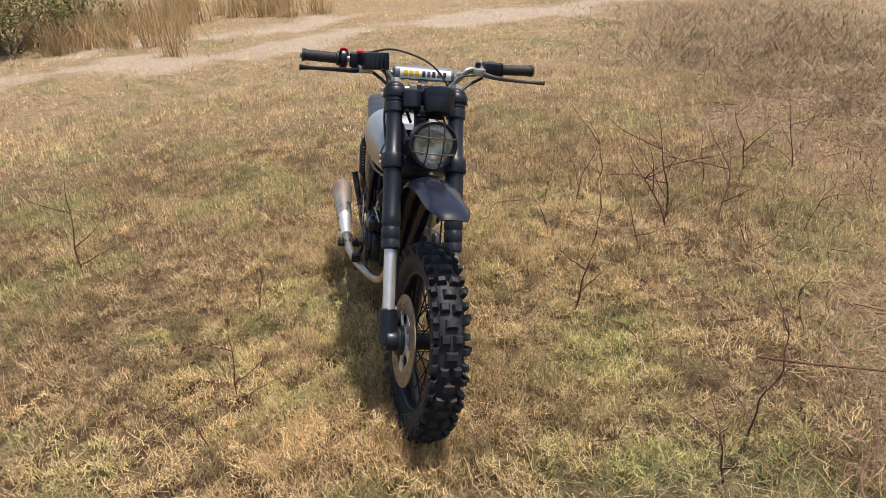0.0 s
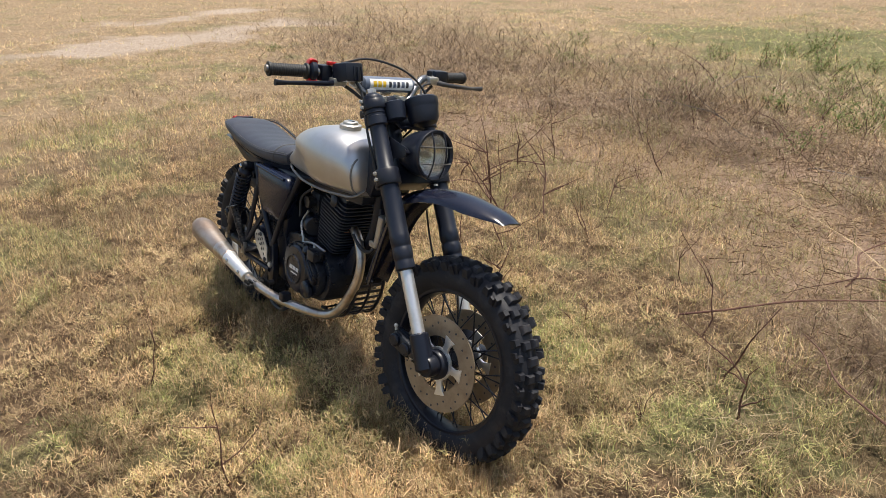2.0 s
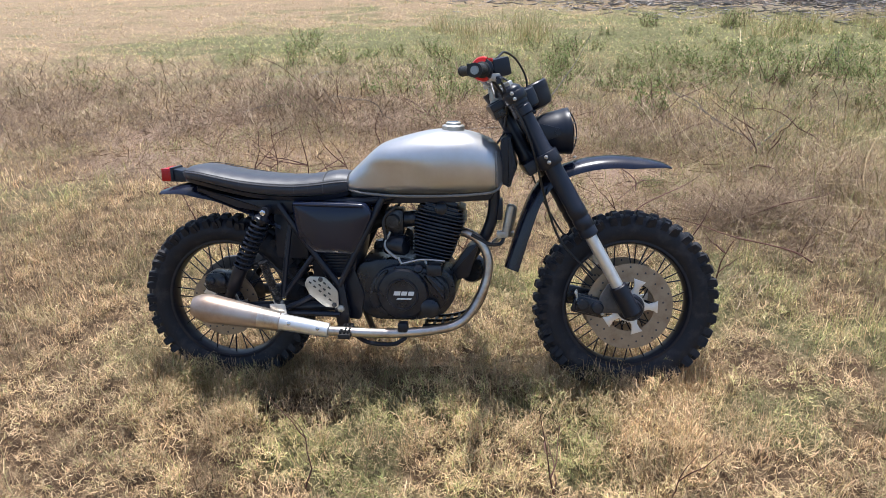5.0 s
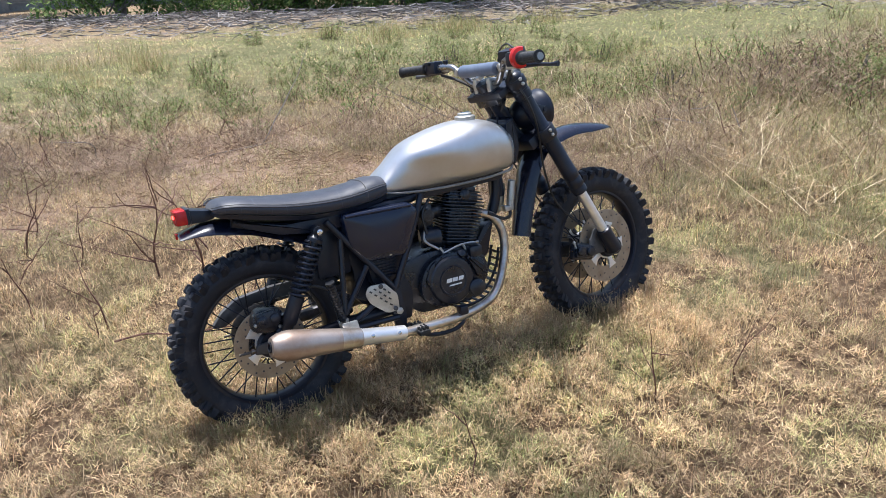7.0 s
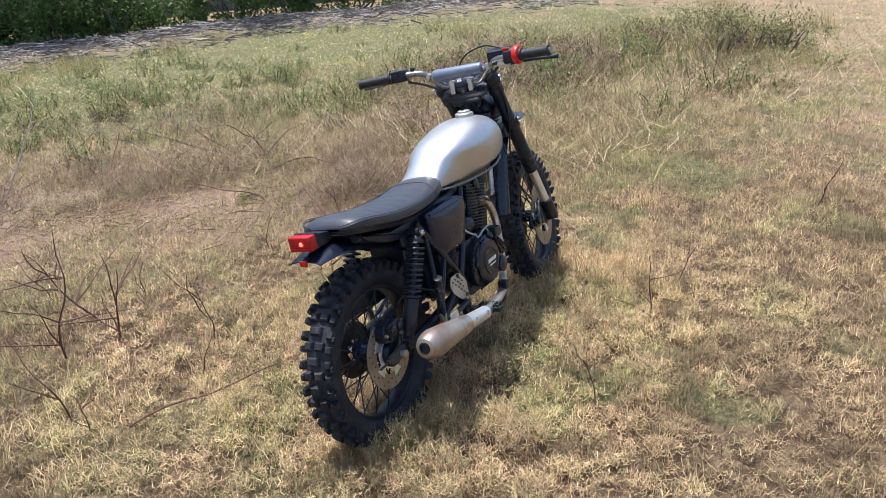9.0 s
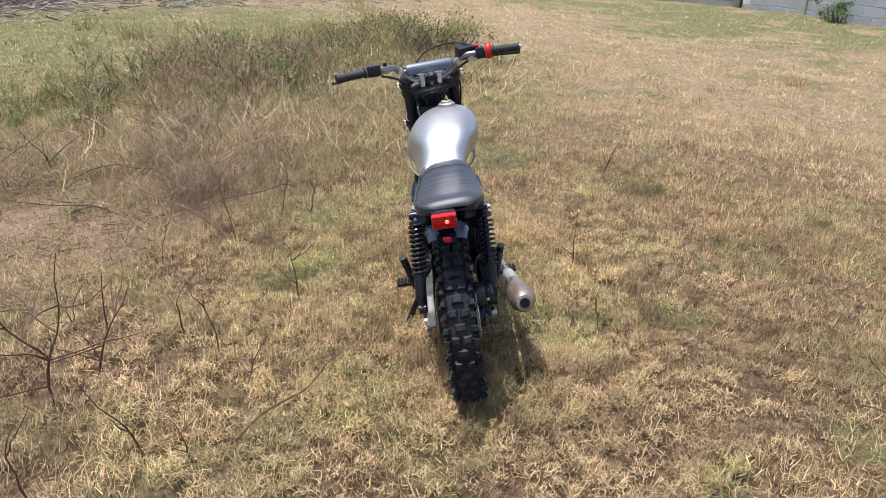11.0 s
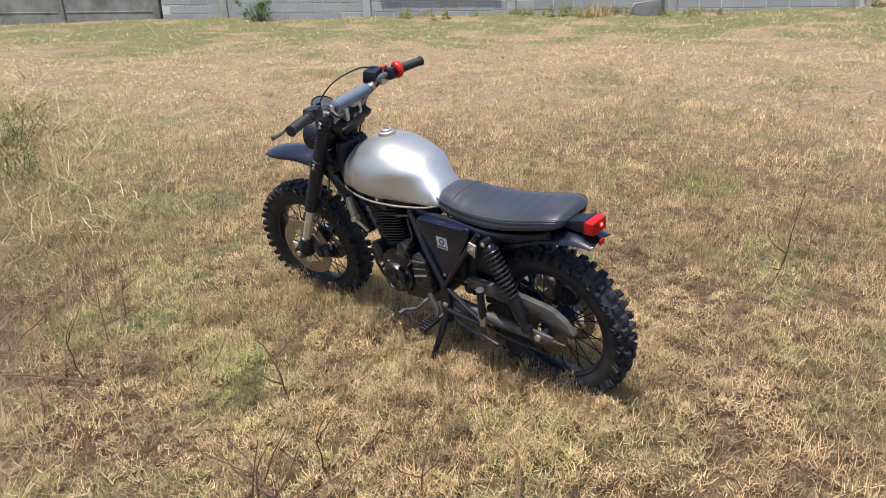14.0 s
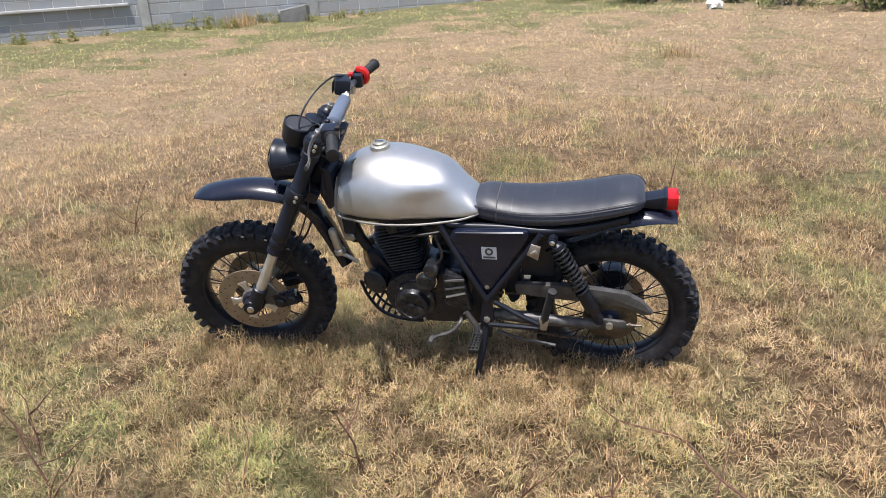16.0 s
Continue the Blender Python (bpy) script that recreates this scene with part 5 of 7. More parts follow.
def frame_tubes():
    fr = part("frame", tube([(0.205, 0, 0.79), (0.12, 0, 0.70), (-0.02, 0, 0.655), (-0.16, 0, 0.625)], 0.020, 12, 5), M_BLACK, bike, "black tubular steel frame")
    part("downtube", tube([(0.228, 0, 0.76), (0.238, 0, 0.63), (0.236, 0, 0.55), (0.215, 0, 0.485), (0.180, 0, 0.43), (0.145, 0, 0.375)], 0.019, 12, 5), M_BLACK, fr)
    part("tank_tunnel", prism(rounded([(0.245, 0.66), (0.235, 0.60), (0.10, 0.592), (-0.20, 0.585), (-0.215, 0.63), (-0.10, 0.64), (0.10, 0.65)], 0.012), -0.062, 0.062, 0.006), M_SATIN, fr, "black wiring tray under the tank")
    part("head_gusset", prism(rounded([(0.262, 0.79), (0.292, 0.80), (0.312, 0.70), (0.290, 0.64), (0.258, 0.655)], 0.008), -0.070, 0.070, 0.008), M_SATIN, fr, "black plate round the steering head")
    part("engine_mount", prism(rounded([(0.195, 0.46), (0.155, 0.445), (0.095, 0.36), (0.105, 0.33), (0.16, 0.345)], 0.01), -0.035, 0.035, 0.004), M_BLACK, fr)
    for sd in (-1, 1):
        y = sd * 0.105
        part("seat_rail", tube([(-0.06, sd * 0.05, 0.615), (-0.14, sd * 0.08, 0.602), (-0.30, sd * 0.08, 0.598), (-0.46, sd * 0.085, 0.592), (-0.60, sd * 0.07, 0.608), (-0.70, sd * 0.075, 0.640)], 0.0135, 10, 5), M_BLACK, fr)
        part("diagonal", tube([(-0.10, sd * 0.10, 0.612), (-0.17, sd * 0.118, 0.475), (-0.243, sd * 0.122, 0.335)], 0.0105, 10, 4), M_BLACK, fr)
        part("diagonal", tube([(-0.43, sd * 0.108, 0.592), (-0.33, sd * 0.120, 0.455), (-0.243, sd * 0.122, 0.335)], 0.0105, 10, 4), M_BLACK, fr)
        part("pivot_plate", prism([(-0.262, 0.345), (-0.228, 0.345), (-0.215, 0.25), (-0.222, 0.185), (-0.252, 0.185), (-0.262, 0.25)], sd * 0.108, sd * 0.128, 0.004), M_BLACK, fr)
        part("pivot_bolt", lathe([(0.012, 0), (0.012, 0.006), (0.007, 0.009)], (-0.240, sd * 0.128, 0.262), (0, sd, 0), 6), M_ALU, fr)
        part("shock_mount", lathe([(0.014, 0), (0.014, 0.030)], (-0.466, sd * 0.100, 0.574), (0, sd, 0), 12), M_BLACK, fr)
        part("peg_bracket", tube([(-0.268, sd * 0.128, 0.338), (-0.36, sd * 0.135, 0.287), (-0.432, sd * 0.140, 0.250), (-0.33, sd * 0.138, 0.247), (-0.245, sd * 0.128, 0.242)], 0.0095, 8, 3), M_BLACK, fr)
        if sd < 0:
            part("strut", tube([(-0.395, -0.112, 0.53), (-0.41, -0.125, 0.42), (-0.425, -0.14, 0.30)], 0.009, 8), M_BLACK, fr)
            part("strut", tube([(-0.325, -0.12, 0.43), (-0.42, -0.137, 0.305)], 0.009, 8), M_BLACK, fr)
        part("engine_hanger", prism(rounded([(-0.205, 0.40), (-0.245, 0.33), (-0.235, 0.22), (-0.185, 0.215), (-0.17, 0.30)], 0.012), sd * 0.085, sd * 0.096, 0.002), M_BLACK, fr)
    # side covers
    right = rounded([(-0.385, 0.606), (-0.150, 0.600), (-0.126, 0.568), (-0.188, 0.436), (-0.322, 0.440), (-0.372, 0.500)], 0.018)
    left = rounded([(-0.392, 0.604), (-0.150, 0.600), (-0.128, 0.572), (-0.228, 0.362), (-0.262, 0.362), (-0.392, 0.578)], 0.018)
    for sd, outl, name in ((-1, right, "side_cover"), (1, left, "side_cover")):
        cv = part(name, puffed(outl, sd * 0.085, sd * (0.112 if sd > 0 else 0.126), sd * (0.1165 if sd > 0 else 0.143)), M_COVER, bike, "triangular satin black side cover")
        part("top_edge", tube([(-0.375, (0.114 if sd > 0 else -0.131), 0.598), (-0.27, (0.117 if sd > 0 else -0.134), 0.596), (-0.155, (0.114 if sd > 0 else -0.131), 0.592)], 0.0055, 8, 3), M_COVER, cv)
        part("cover_screw", lathe([(0.008, 0), (0.008, 0.003), (0.004, 0.004)], (-0.245, 0.112 if sd > 0 else -0.130, 0.385 if sd > 0 else 0.455), (0, sd, 0), 12), M_ALU, cv)
        if sd > 0:
            st = part("sticker", prism([(-0.286, 0.545), (-0.236, 0.545), (-0.236, 0.498), (-0.286, 0.498)], 0.1140, 0.1172), M_STICKER, cv, "pale grey square sticker with a dark emblem", smooth=0)
            part("emblem", ringlathe([(0.007, 0.1173), (0.014, 0.1173), (0.014, 0.1178), (0.007, 0.1178)], (-0.261, 0, 0.527), Y, 20), M_DARKPRINT, st)
            part("printed_line", prism([(-0.281, 0.509), (-0.241, 0.509), (-0.241, 0.503), (-0.281, 0.503)], 0.1173, 0.1178), M_DARKPRINT, st, smooth=0)
    part("air_box", prism(rounded([(-0.33, 0.50), (-0.17, 0.50), (-0.20, 0.36), (-0.30, 0.345)], 0.02), -0.095, 0.075, 0.008), M_SATIN, bike, "black air box")
    for k in range(6):
        part("louvre", box((-0.255, -0.098, 0.375 + k * 0.010), (0.075, 0.006, 0.004), 0.001), M_SATIN, fr)
    part("seat_tray", prism(rounded([(-0.36, 0.604), (-0.55, 0.606), (-0.64, 0.630), (-0.70, 0.648), (-0.665, 0.618), (-0.57, 0.580), (-0.44, 0.558), (-0.37, 0.565)], 0.008), -0.098, 0.078, 0.004), M_SATIN, bike, "black tray under the seat")
    part("battery_tray", box((-0.41, 0.0, 0.48), (0.11, 0.13, 0.15), 0.01), M_SATIN, bike, "black electrics tray")
    part("fender_inner", prism(rounded([(-0.35, 0.42), (-0.42, 0.55), (-0.40, 0.57), (-0.31, 0.56), (-0.29, 0.34), (-0.315, 0.28), (-0.345, 0.30)], 0.015), -0.055, 0.055, 0.004), M_SATIN, bike, "black inner mudguard")


frame_tubes()


def engine():
    case_out = rounded([(-0.195, 0.400), (-0.10, 0.418), (0.055, 0.412), (0.115, 0.365), (0.128, 0.30), (0.085, 0.232), (-0.02, 0.212), (-0.15, 0.215), (-0.205, 0.27)], 0.03)
    en = part("engine", prism(case_out, -0.092, 0.095, 0.012), M_ENGINE, bike, "black air-cooled single-cylinder engine")
    tilt = Matrix.Rotation(radians(13), 4, "Y")
    base = Vector((0.030, 0, 0.40))
    flat = Matrix.Rotation(radians(90), 4, "X")
    for k in range(16):
        h = 0.020 + k * 0.0112
        w = 0.059 + 0.0016 * min(k, 11) - 0.004 * max(0, k - 12) + (0.0015 if k % 2 else 0.0)
        d = 0.076 - 0.004 * max(0, k - 12)
        bmf = prism(rounded([(-w, -d), (w + 0.004, -d), (w + 0.004, d), (-w, d)], 0.024), -0.0021, 0.0021, 0.0012)
        bmf.transform(Matrix.Translation(base + tilt @ Vector((0.006, 0, h))) @ tilt @ flat)
        part("cooling_fin", bmf, M_FIN, en, smooth=30)
    part("barrel", box(base + tilt @ Vector((0.006, 0, 0.075)), (0.098, 0.112, 0.155), 0.03, tilt), M_ENGINE, en)
    hd = part("cylinder_head", join(box(base + tilt @ Vector((0.008, 0, 0.166)), (0.118, 0.122, 0.050), 0.020, tilt), box(base + tilt @ Vector((0.004, 0, 0.196)), (0.105, 0.108, 0.026), 0.012, tilt)), M_ENGINE, en)
    for sy in (-1, 1):
        part("valve_cap", lathe([(0.020, 0), (0.020, 0.010), (0.015, 0.014), (0.001, 0.015)], base + tilt @ Vector((0.006, sy * 0.060, 0.180)), tilt @ Vector((0, sy, 0.15)), 18), M_ENGINE, hd)
    for sx in (-1, 1):
        for sy in (-1, 1):
            part("head_bolt", lathe([(0.006, 0), (0.006, 0.006), (0.003, 0.008)], base + tilt @ Vector((0.006 + sx * 0.045, sy * 0.048, 0.206)), tilt @ Vector((0, 0, 1)), 6), M_ALU, en)
    # right side
    rc = rounded([(-0.150, 0.335), (-0.110, 0.392), (-0.035, 0.408), (0.035, 0.395), (0.100, 0.350), (0.108, 0.305), (0.070, 0.245), (-0.005, 0.226), (-0.085, 0.226), (-0.148, 0.265)], 0.03)
    cl = part("clutch_cover", prism(rc, -0.122, -0.090, 0.010), M_ENGINE, en, "black clutch cover with a pale badge")
    part("cover_dome", lathe([(0.082, 0), (0.082, 0.004), (0.076, 0.011), (0.056, 0.014), (0.052, 0.014), (0.050, 0.019), (0.046, 0.019), (0.044, 0.0155), (0.001, 0.0155)], (-0.040, -0.1245, 0.314), (0, -1, 0), 40), M_ENGINE, cl)
    part("cover_lobe", prism(rounded([(0.020, 0.385), (0.060, 0.372), (0.094, 0.338), (0.092, 0.296), (0.056, 0.304), (0.040, 0.345)], 0.012), -0.136, -0.11, 0.008), M_ENGINE, cl)
    part("cover_lobe", prism(rounded([(-0.135, 0.330), (-0.110, 0.380), (-0.085, 0.392), (-0.098, 0.352), (-0.118, 0.30)], 0.010), -0.130, -0.11, 0.006), M_ENGINE, cl)
    for x0, z0, x1, z1 in ((0.045, 0.372, 0.088, 0.330), (0.055, 0.348, 0.086, 0.312)):
        part("cover_rib", tube([(x0, -0.137, z0), (x1, -0.137, z1)], 0.0035, 6), M_ENGINE, cl)
    part("oil_filler", lathe([(0.014, 0), (0.014, 0.010), (0.010, 0.013), (0.001, 0.013)], (0.010, -0.118, 0.392), (0, -0.8, 0.6), 16), M_DUSTCASE, cl)
    for x, z, w, h in ((-0.058, 0.319, 0.020, 0.013), (-0.036, 0.319, 0.018, 0.013), (-0.014, 0.319, 0.018, 0.013), (-0.036, 0.3015, 0.046, 0.0045)):
        bmm = prism([(x - w / 2, z - h / 2), (x + w / 2, z - h / 2), (x + w / 2 + 0.004, z + h / 2), (x - w / 2 + 0.004, z + h / 2)], -0.1414, -0.1405)
        part("badge_block", bmm, M_WHITE, cl, smooth=0)
    part("oil_filter_cap", lathe([(0.030, 0), (0.030, 0.012), (0.024, 0.017), (0.001, 0.018)], (0.046, -0.128, 0.270), (0, -1, 0), 24), M_ENGINE, cl)
    for a in range(0, 360, 36):
        x, z = -0.03 + 0.108 * math.cos(radians(a)) * 1.02, 0.316 + 0.082 * math.sin(radians(a))
        part("cover_bolt", lathe([(0.0045, 0), (0.0045, 0.007), (0.0025, 0.009)], (x, -0.119, z), (0, -1, 0), 6), M_DUSTCASE, cl)
    part("starter_rib", box((0.06, -0.112, 0.392), (0.05, 0.05, 0.04), 0.012), M_ENGINE, en)
    # left side
    fl = part("flywheel_cover", join(lathe([(0.062, 0), (0.062, 0.030), (0.057, 0.040), (0.046, 0.042), (0.043, 0.036), (0.001, 0.034)], (0.022, 0.092, 0.300), (0, 1, 0), 36), prism(rounded([(-0.045, 0.365), (0.02, 0.395), (0.075, 0.365), (0.09, 0.30), (0.05, 0.235), (-0.03, 0.235), (-0.06, 0.30)], 0.02), 0.085, 0.112, 0.008)), M_DUSTCASE, en, "dusty black flywheel cover")
    for a in (20, 110, 200, 290):
        d = Vector((math.cos(radians(a)), 0, math.sin(radians(a))))
        q = Vector((-d.z, 0, d.x))
        o = Vector((0.022, 0, 0.300))
        web = [o + d * 0.006 + q * 0.004, o + d * 0.050 + q * 0.011, o + d * 0.050 - q * 0.011, o + d * 0.006 - q * 0.004]
        part("cover_rib", prism([(v.x, v.z) for v in web], 0.124, 0.132, 0.002), M_DUSTCASE, fl, smooth=20)
    part("cover_boss", lathe([(0.012, 0), (0.012, 0.010), (0.008, 0.013), (0.001, 0.013)], (0.022, 0.124, 0.300), (0, 1, 0), 16), M_DUSTCASE, fl)
    for a in (60, 150, 240, 330):
        part("cover_bolt", lathe([(0.005, 0), (0.005, 0.008), (0.003, 0.010)], (0.022 + 0.070 * math.cos(radians(a)), 0.108, 0.300 + 0.070 * math.sin(radians(a))), (0, 1, 0), 6), M_ALU, fl)
    part("starter_motor", join(lathe([(0.022, -0.03), (0.026, -0.026), (0.026, 0.018), (0.020, 0.022)], (-0.062, 0.118, 0.452), (0, 1, 0), 20), lathe([(0.030, 0), (0.034, 0.004), (0.034, 0.030), (0.026, 0.038), (0.001, 0.039)], (-0.040, 0.100, 0.404), (0, 1, 0), 24)), M_DUSTCASE, en, "grey starter motor housing")
    part("clamp_band", lathe([(0.0345, 0.008), (0.037, 0.009), (0.037, 0.019), (0.0345, 0.020)], (-0.040, 0.100, 0.404), (0, 1, 0), 28), M_CHROME, en, "bright clamp band round the starter motor")
    sp = part("sprocket_cover", prism(rounded([(-0.104, 0.442), (-0.172, 0.430), (-0.190, 0.290), (-0.098, 0.318)], 0.014), 0.085, 0.135, 0.008), M_DUSTCASE, en, "ribbed dusty sprocket cover")
    # ribs in paler metals, the highlights on the cover's facets put into their colour
    for k in range(3):
        part("cover_rib", tube([(-0.108, 0.136, 0.352 + k * 0.032), (-0.175, 0.136, 0.372 + k * 0.026)], 0.005, 6), M_GREYARM if k else M_ALU, sp)
    part("horn", lathe([(0.040, -0.02), (0.046, -0.012), (0.046, 0.018), (0.036, 0.026), (0.001, 0.027)], (0.163, 0.052, 0.352), (0.25, 1, 0), 24), M_ENGINE, bike, "black round horn on the frame")
    # intake
    part("carburettor", join(box((-0.075, -0.020, 0.525), (0.062, 0.070, 0.085), 0.012), lathe([(0.026, 0), (0.026, 0.06)], (-0.05, -0.02, 0.53), (1, 0, 0.1), 16), lathe([(0.018, 0), (0.020, 0.004), (0.020, 0.03), (0.001, 0.031)], (-0.075, -0.055, 0.535), (0, -1, 0), 14)), M_DUSTCASE, bike, "grey carburettor body")
    part("intake_boot", tube([(-0.10, -0.01, 0.53), (-0.14, 0.0, 0.525), (-0.18, 0.0, 0.50)], 0.028, 14, 4), M_GRIP, bike)
    part("starter_canister", lathe([(0.030, -0.035), (0.034, -0.03), (0.034, 0.03), (0.030, 0.035)], (-0.068, -0.060, 0.457), (1, -0.3, 0), 18), M_ENGINE, en)
    part("cable_stay", join(tube([(-0.056, -0.100, 0.425), (-0.046, -0.104, 0.404)], 0.004, 6), tube([(-0.046, -0.104, 0.404), (0.02, -0.102, 0.418), (0.091, -0.098, 0.413)], 0.0038, 6, 4), tube([(0.028, -0.102, 0.418), (0.040, -0.108, 0.389)], 0.0045, 6)), M_ALU, en, "bright clutch cable stay")
    for pts in ([(-0.085, -0.07, 0.50), (-0.10, -0.085, 0.455), (-0.06, -0.10, 0.42)],):
        part("engine_hose", tube(pts, 0.0045, 8, 5), M_ALU, en)
    for pts in ([(0.06, 0.09, 0.56), (-0.02, 0.10, 0.57), (-0.10, 0.09, 0.58)], [(-0.08, 0.10, 0.57), (-0.10, 0.11, 0.50), (-0.07, 0.115, 0.46)], [(-0.06, -0.07, 0.585), (-0.10, -0.09, 0.545), (-0.095, -0.095, 0.48)]):
        part("engine_cable", tube(pts, 0.005, 8, 5), M_CABLE, en)
    # air valve on the downtube
    part("air_valve", join(lathe([(0.012, 0), (0.014, 0.002), (0.014, 0.098), (0.010, 0.102)], (0.276, -0.020, 0.480), (0.18, 0, 0.98), 14), box((0.266, -0.02, 0.484), (0.036, 0.028, 0.020), 0.004)), M_ALU, bike, "silver air valve beside the downtube")
    part("breather_valve", join(lathe([(0.013, 0), (0.015, 0.003), (0.015, 0.072), (0.012, 0.088), (0.006, 0.092)], (0.281, 0.060, 0.472), (0.20, 0, 0.98), 14), lathe([(0.019, 0), (0.020, 0.004), (0.020, 0.016), (0.016, 0.020)], (0.279, 0.060, 0.462), (0.20, 0, 0.98), 14), tube([(0.275, 0.060, 0.462), (0.245, 0.062, 0.448), (0.222, 0.055, 0.425)], 0.007, 8, 4)), M_ALU, bike, "dull silver breather valve and hose by the downtube")
    part("coil_box", box((0.246, 0.012, 0.560), (0.040, 0.045, 0.07), 0.008), M_SATIN, bike, "black ignition coil")
    part("valve_hose", tube([(0.272, -0.025, 0.482), (0.262, -0.035, 0.458), (0.225, -0.045, 0.458), (0.170, -0.045, 0.488)], 0.006, 8, 5), M_CABLE, bike)


engine()


def exhaust():
    path = [(0.105, -0.015, 0.492), (0.150, -0.025, 0.490), (0.198, -0.036, 0.462), (0.223, -0.042, 0.400), (0.212, -0.052, 0.325), (0.168, -0.072, 0.240), (0.118, -0.092, 0.202), (0.04, -0.128, 0.194), (-0.06, -0.168, 0.198), (-0.16, -0.192, 0.206), (-0.27, -0.203, 0.214)]
    ex = part("exhaust", tube(path, 0.0152, 16, 8), M_HEADER, bike, "browned steel exhaust with a conical silencer")
    part("port_flange", box((0.118, -0.018, 0.492), (0.012, 0.062, 0.040), 0.005, Matrix.Rotation(radians(-6), 4, "Y")), M_RUST, ex, "rusty exhaust flange")
    part("clamp_bracket", box((-0.035, -0.168, 0.220), (0.030, 0.034, 0.030), 0.006), M_BLACK, ex)
    o, d = Vector((-0.262, -0.203, 0.214)), Vector((-0.415, -0.021, 0.078)).normalized()
    part("sleeve", lathe([(0.019, 0), (0.023, 0.003), (0.026, 0.145), (0.028, 0.150), (0.028, 0.160)], o, d, 24), M_SLEEVE, ex, "bright slip-on sleeve")
    for k, s in enumerate((0.03, 0.12)):
        part("sleeve_bolt", lathe([(0.006, 0), (0.006, 0.006), (0.003, 0.008)], o + d * s + Vector((0, -0.022, 0.008)), (0, -1, 0.3), 8), M_CHROME, ex)
    prof = [(0.027, 0.152), (0.030, 0.156), (0.032, 0.19), (0.038, 0.27), (0.0435, 0.345), (0.0455, 0.375), (0.044, 0.392), (0.039, 0.412), (0.031, 0.428), (0.028, 0.432), (0.018, 0.434), (0.016, 0.428), (0.015, 0.40), (0.001, 0.39)]
    sil = part("silencer", lathe(prof, o, d, 36), M_MUFFLER, ex, "heat-tinted brushed silencer")
    part("heat_band", lathe([(0.0306, 0.157), (0.0326, 0.190), (0.0350, 0.222), (0.0340, 0.222), (0.0316, 0.190), (0.0296, 0.157)], o, d, 36), M_HEADER, sil, "brown heat-stained neck")
    part("outlet", lathe([(0.015, 0.4305), (0.0155, 0.437), (0.0125, 0.437), (0.012, 0.41), (0.001, 0.405)], o, d, 20), M_BLACK, sil)
    part("hanger", prism([(-0.455, 0.29), (-0.405, 0.29), (-0.398, 0.245), (-0.45, 0.245)], -0.185, -0.180, 0.002), M_ALU, ex)


exhaust()


def engine_guard():
    line = spline([(0.226, 0, 0.345), (0.205, 0, 0.275), (0.160, 0, 0.212), (0.090, 0, 0.186), (0.010, 0, 0.182)], 6)
    rail = part("engine_guard", tube([(p.x, -0.048, p.z) for p in line], 0.006, 8), M_BLACK, bike, "black slotted guard under the engine")
    part("rail", tube([(p.x, 0.052, p.z) for p in line], 0.006, 8), M_BLACK, rail)
    part("rail", tube([(p.x, 0.002, p.z) for p in line], 0.005, 8), M_BLACK, rail)
    for p, q in zip(line[1::2], line[2::2]):
        m = (p + q) / 2
        turn = Matrix.Rotation(-math.atan2(q.z - p.z, q.x - p.x), 4, "Y")
        part("slat", box((m.x, 0.002, m.z), ((q - p).length * 0.75, 0.10, 0.004), 0.001, turn), M_BLACK, rail)


engine_guard()


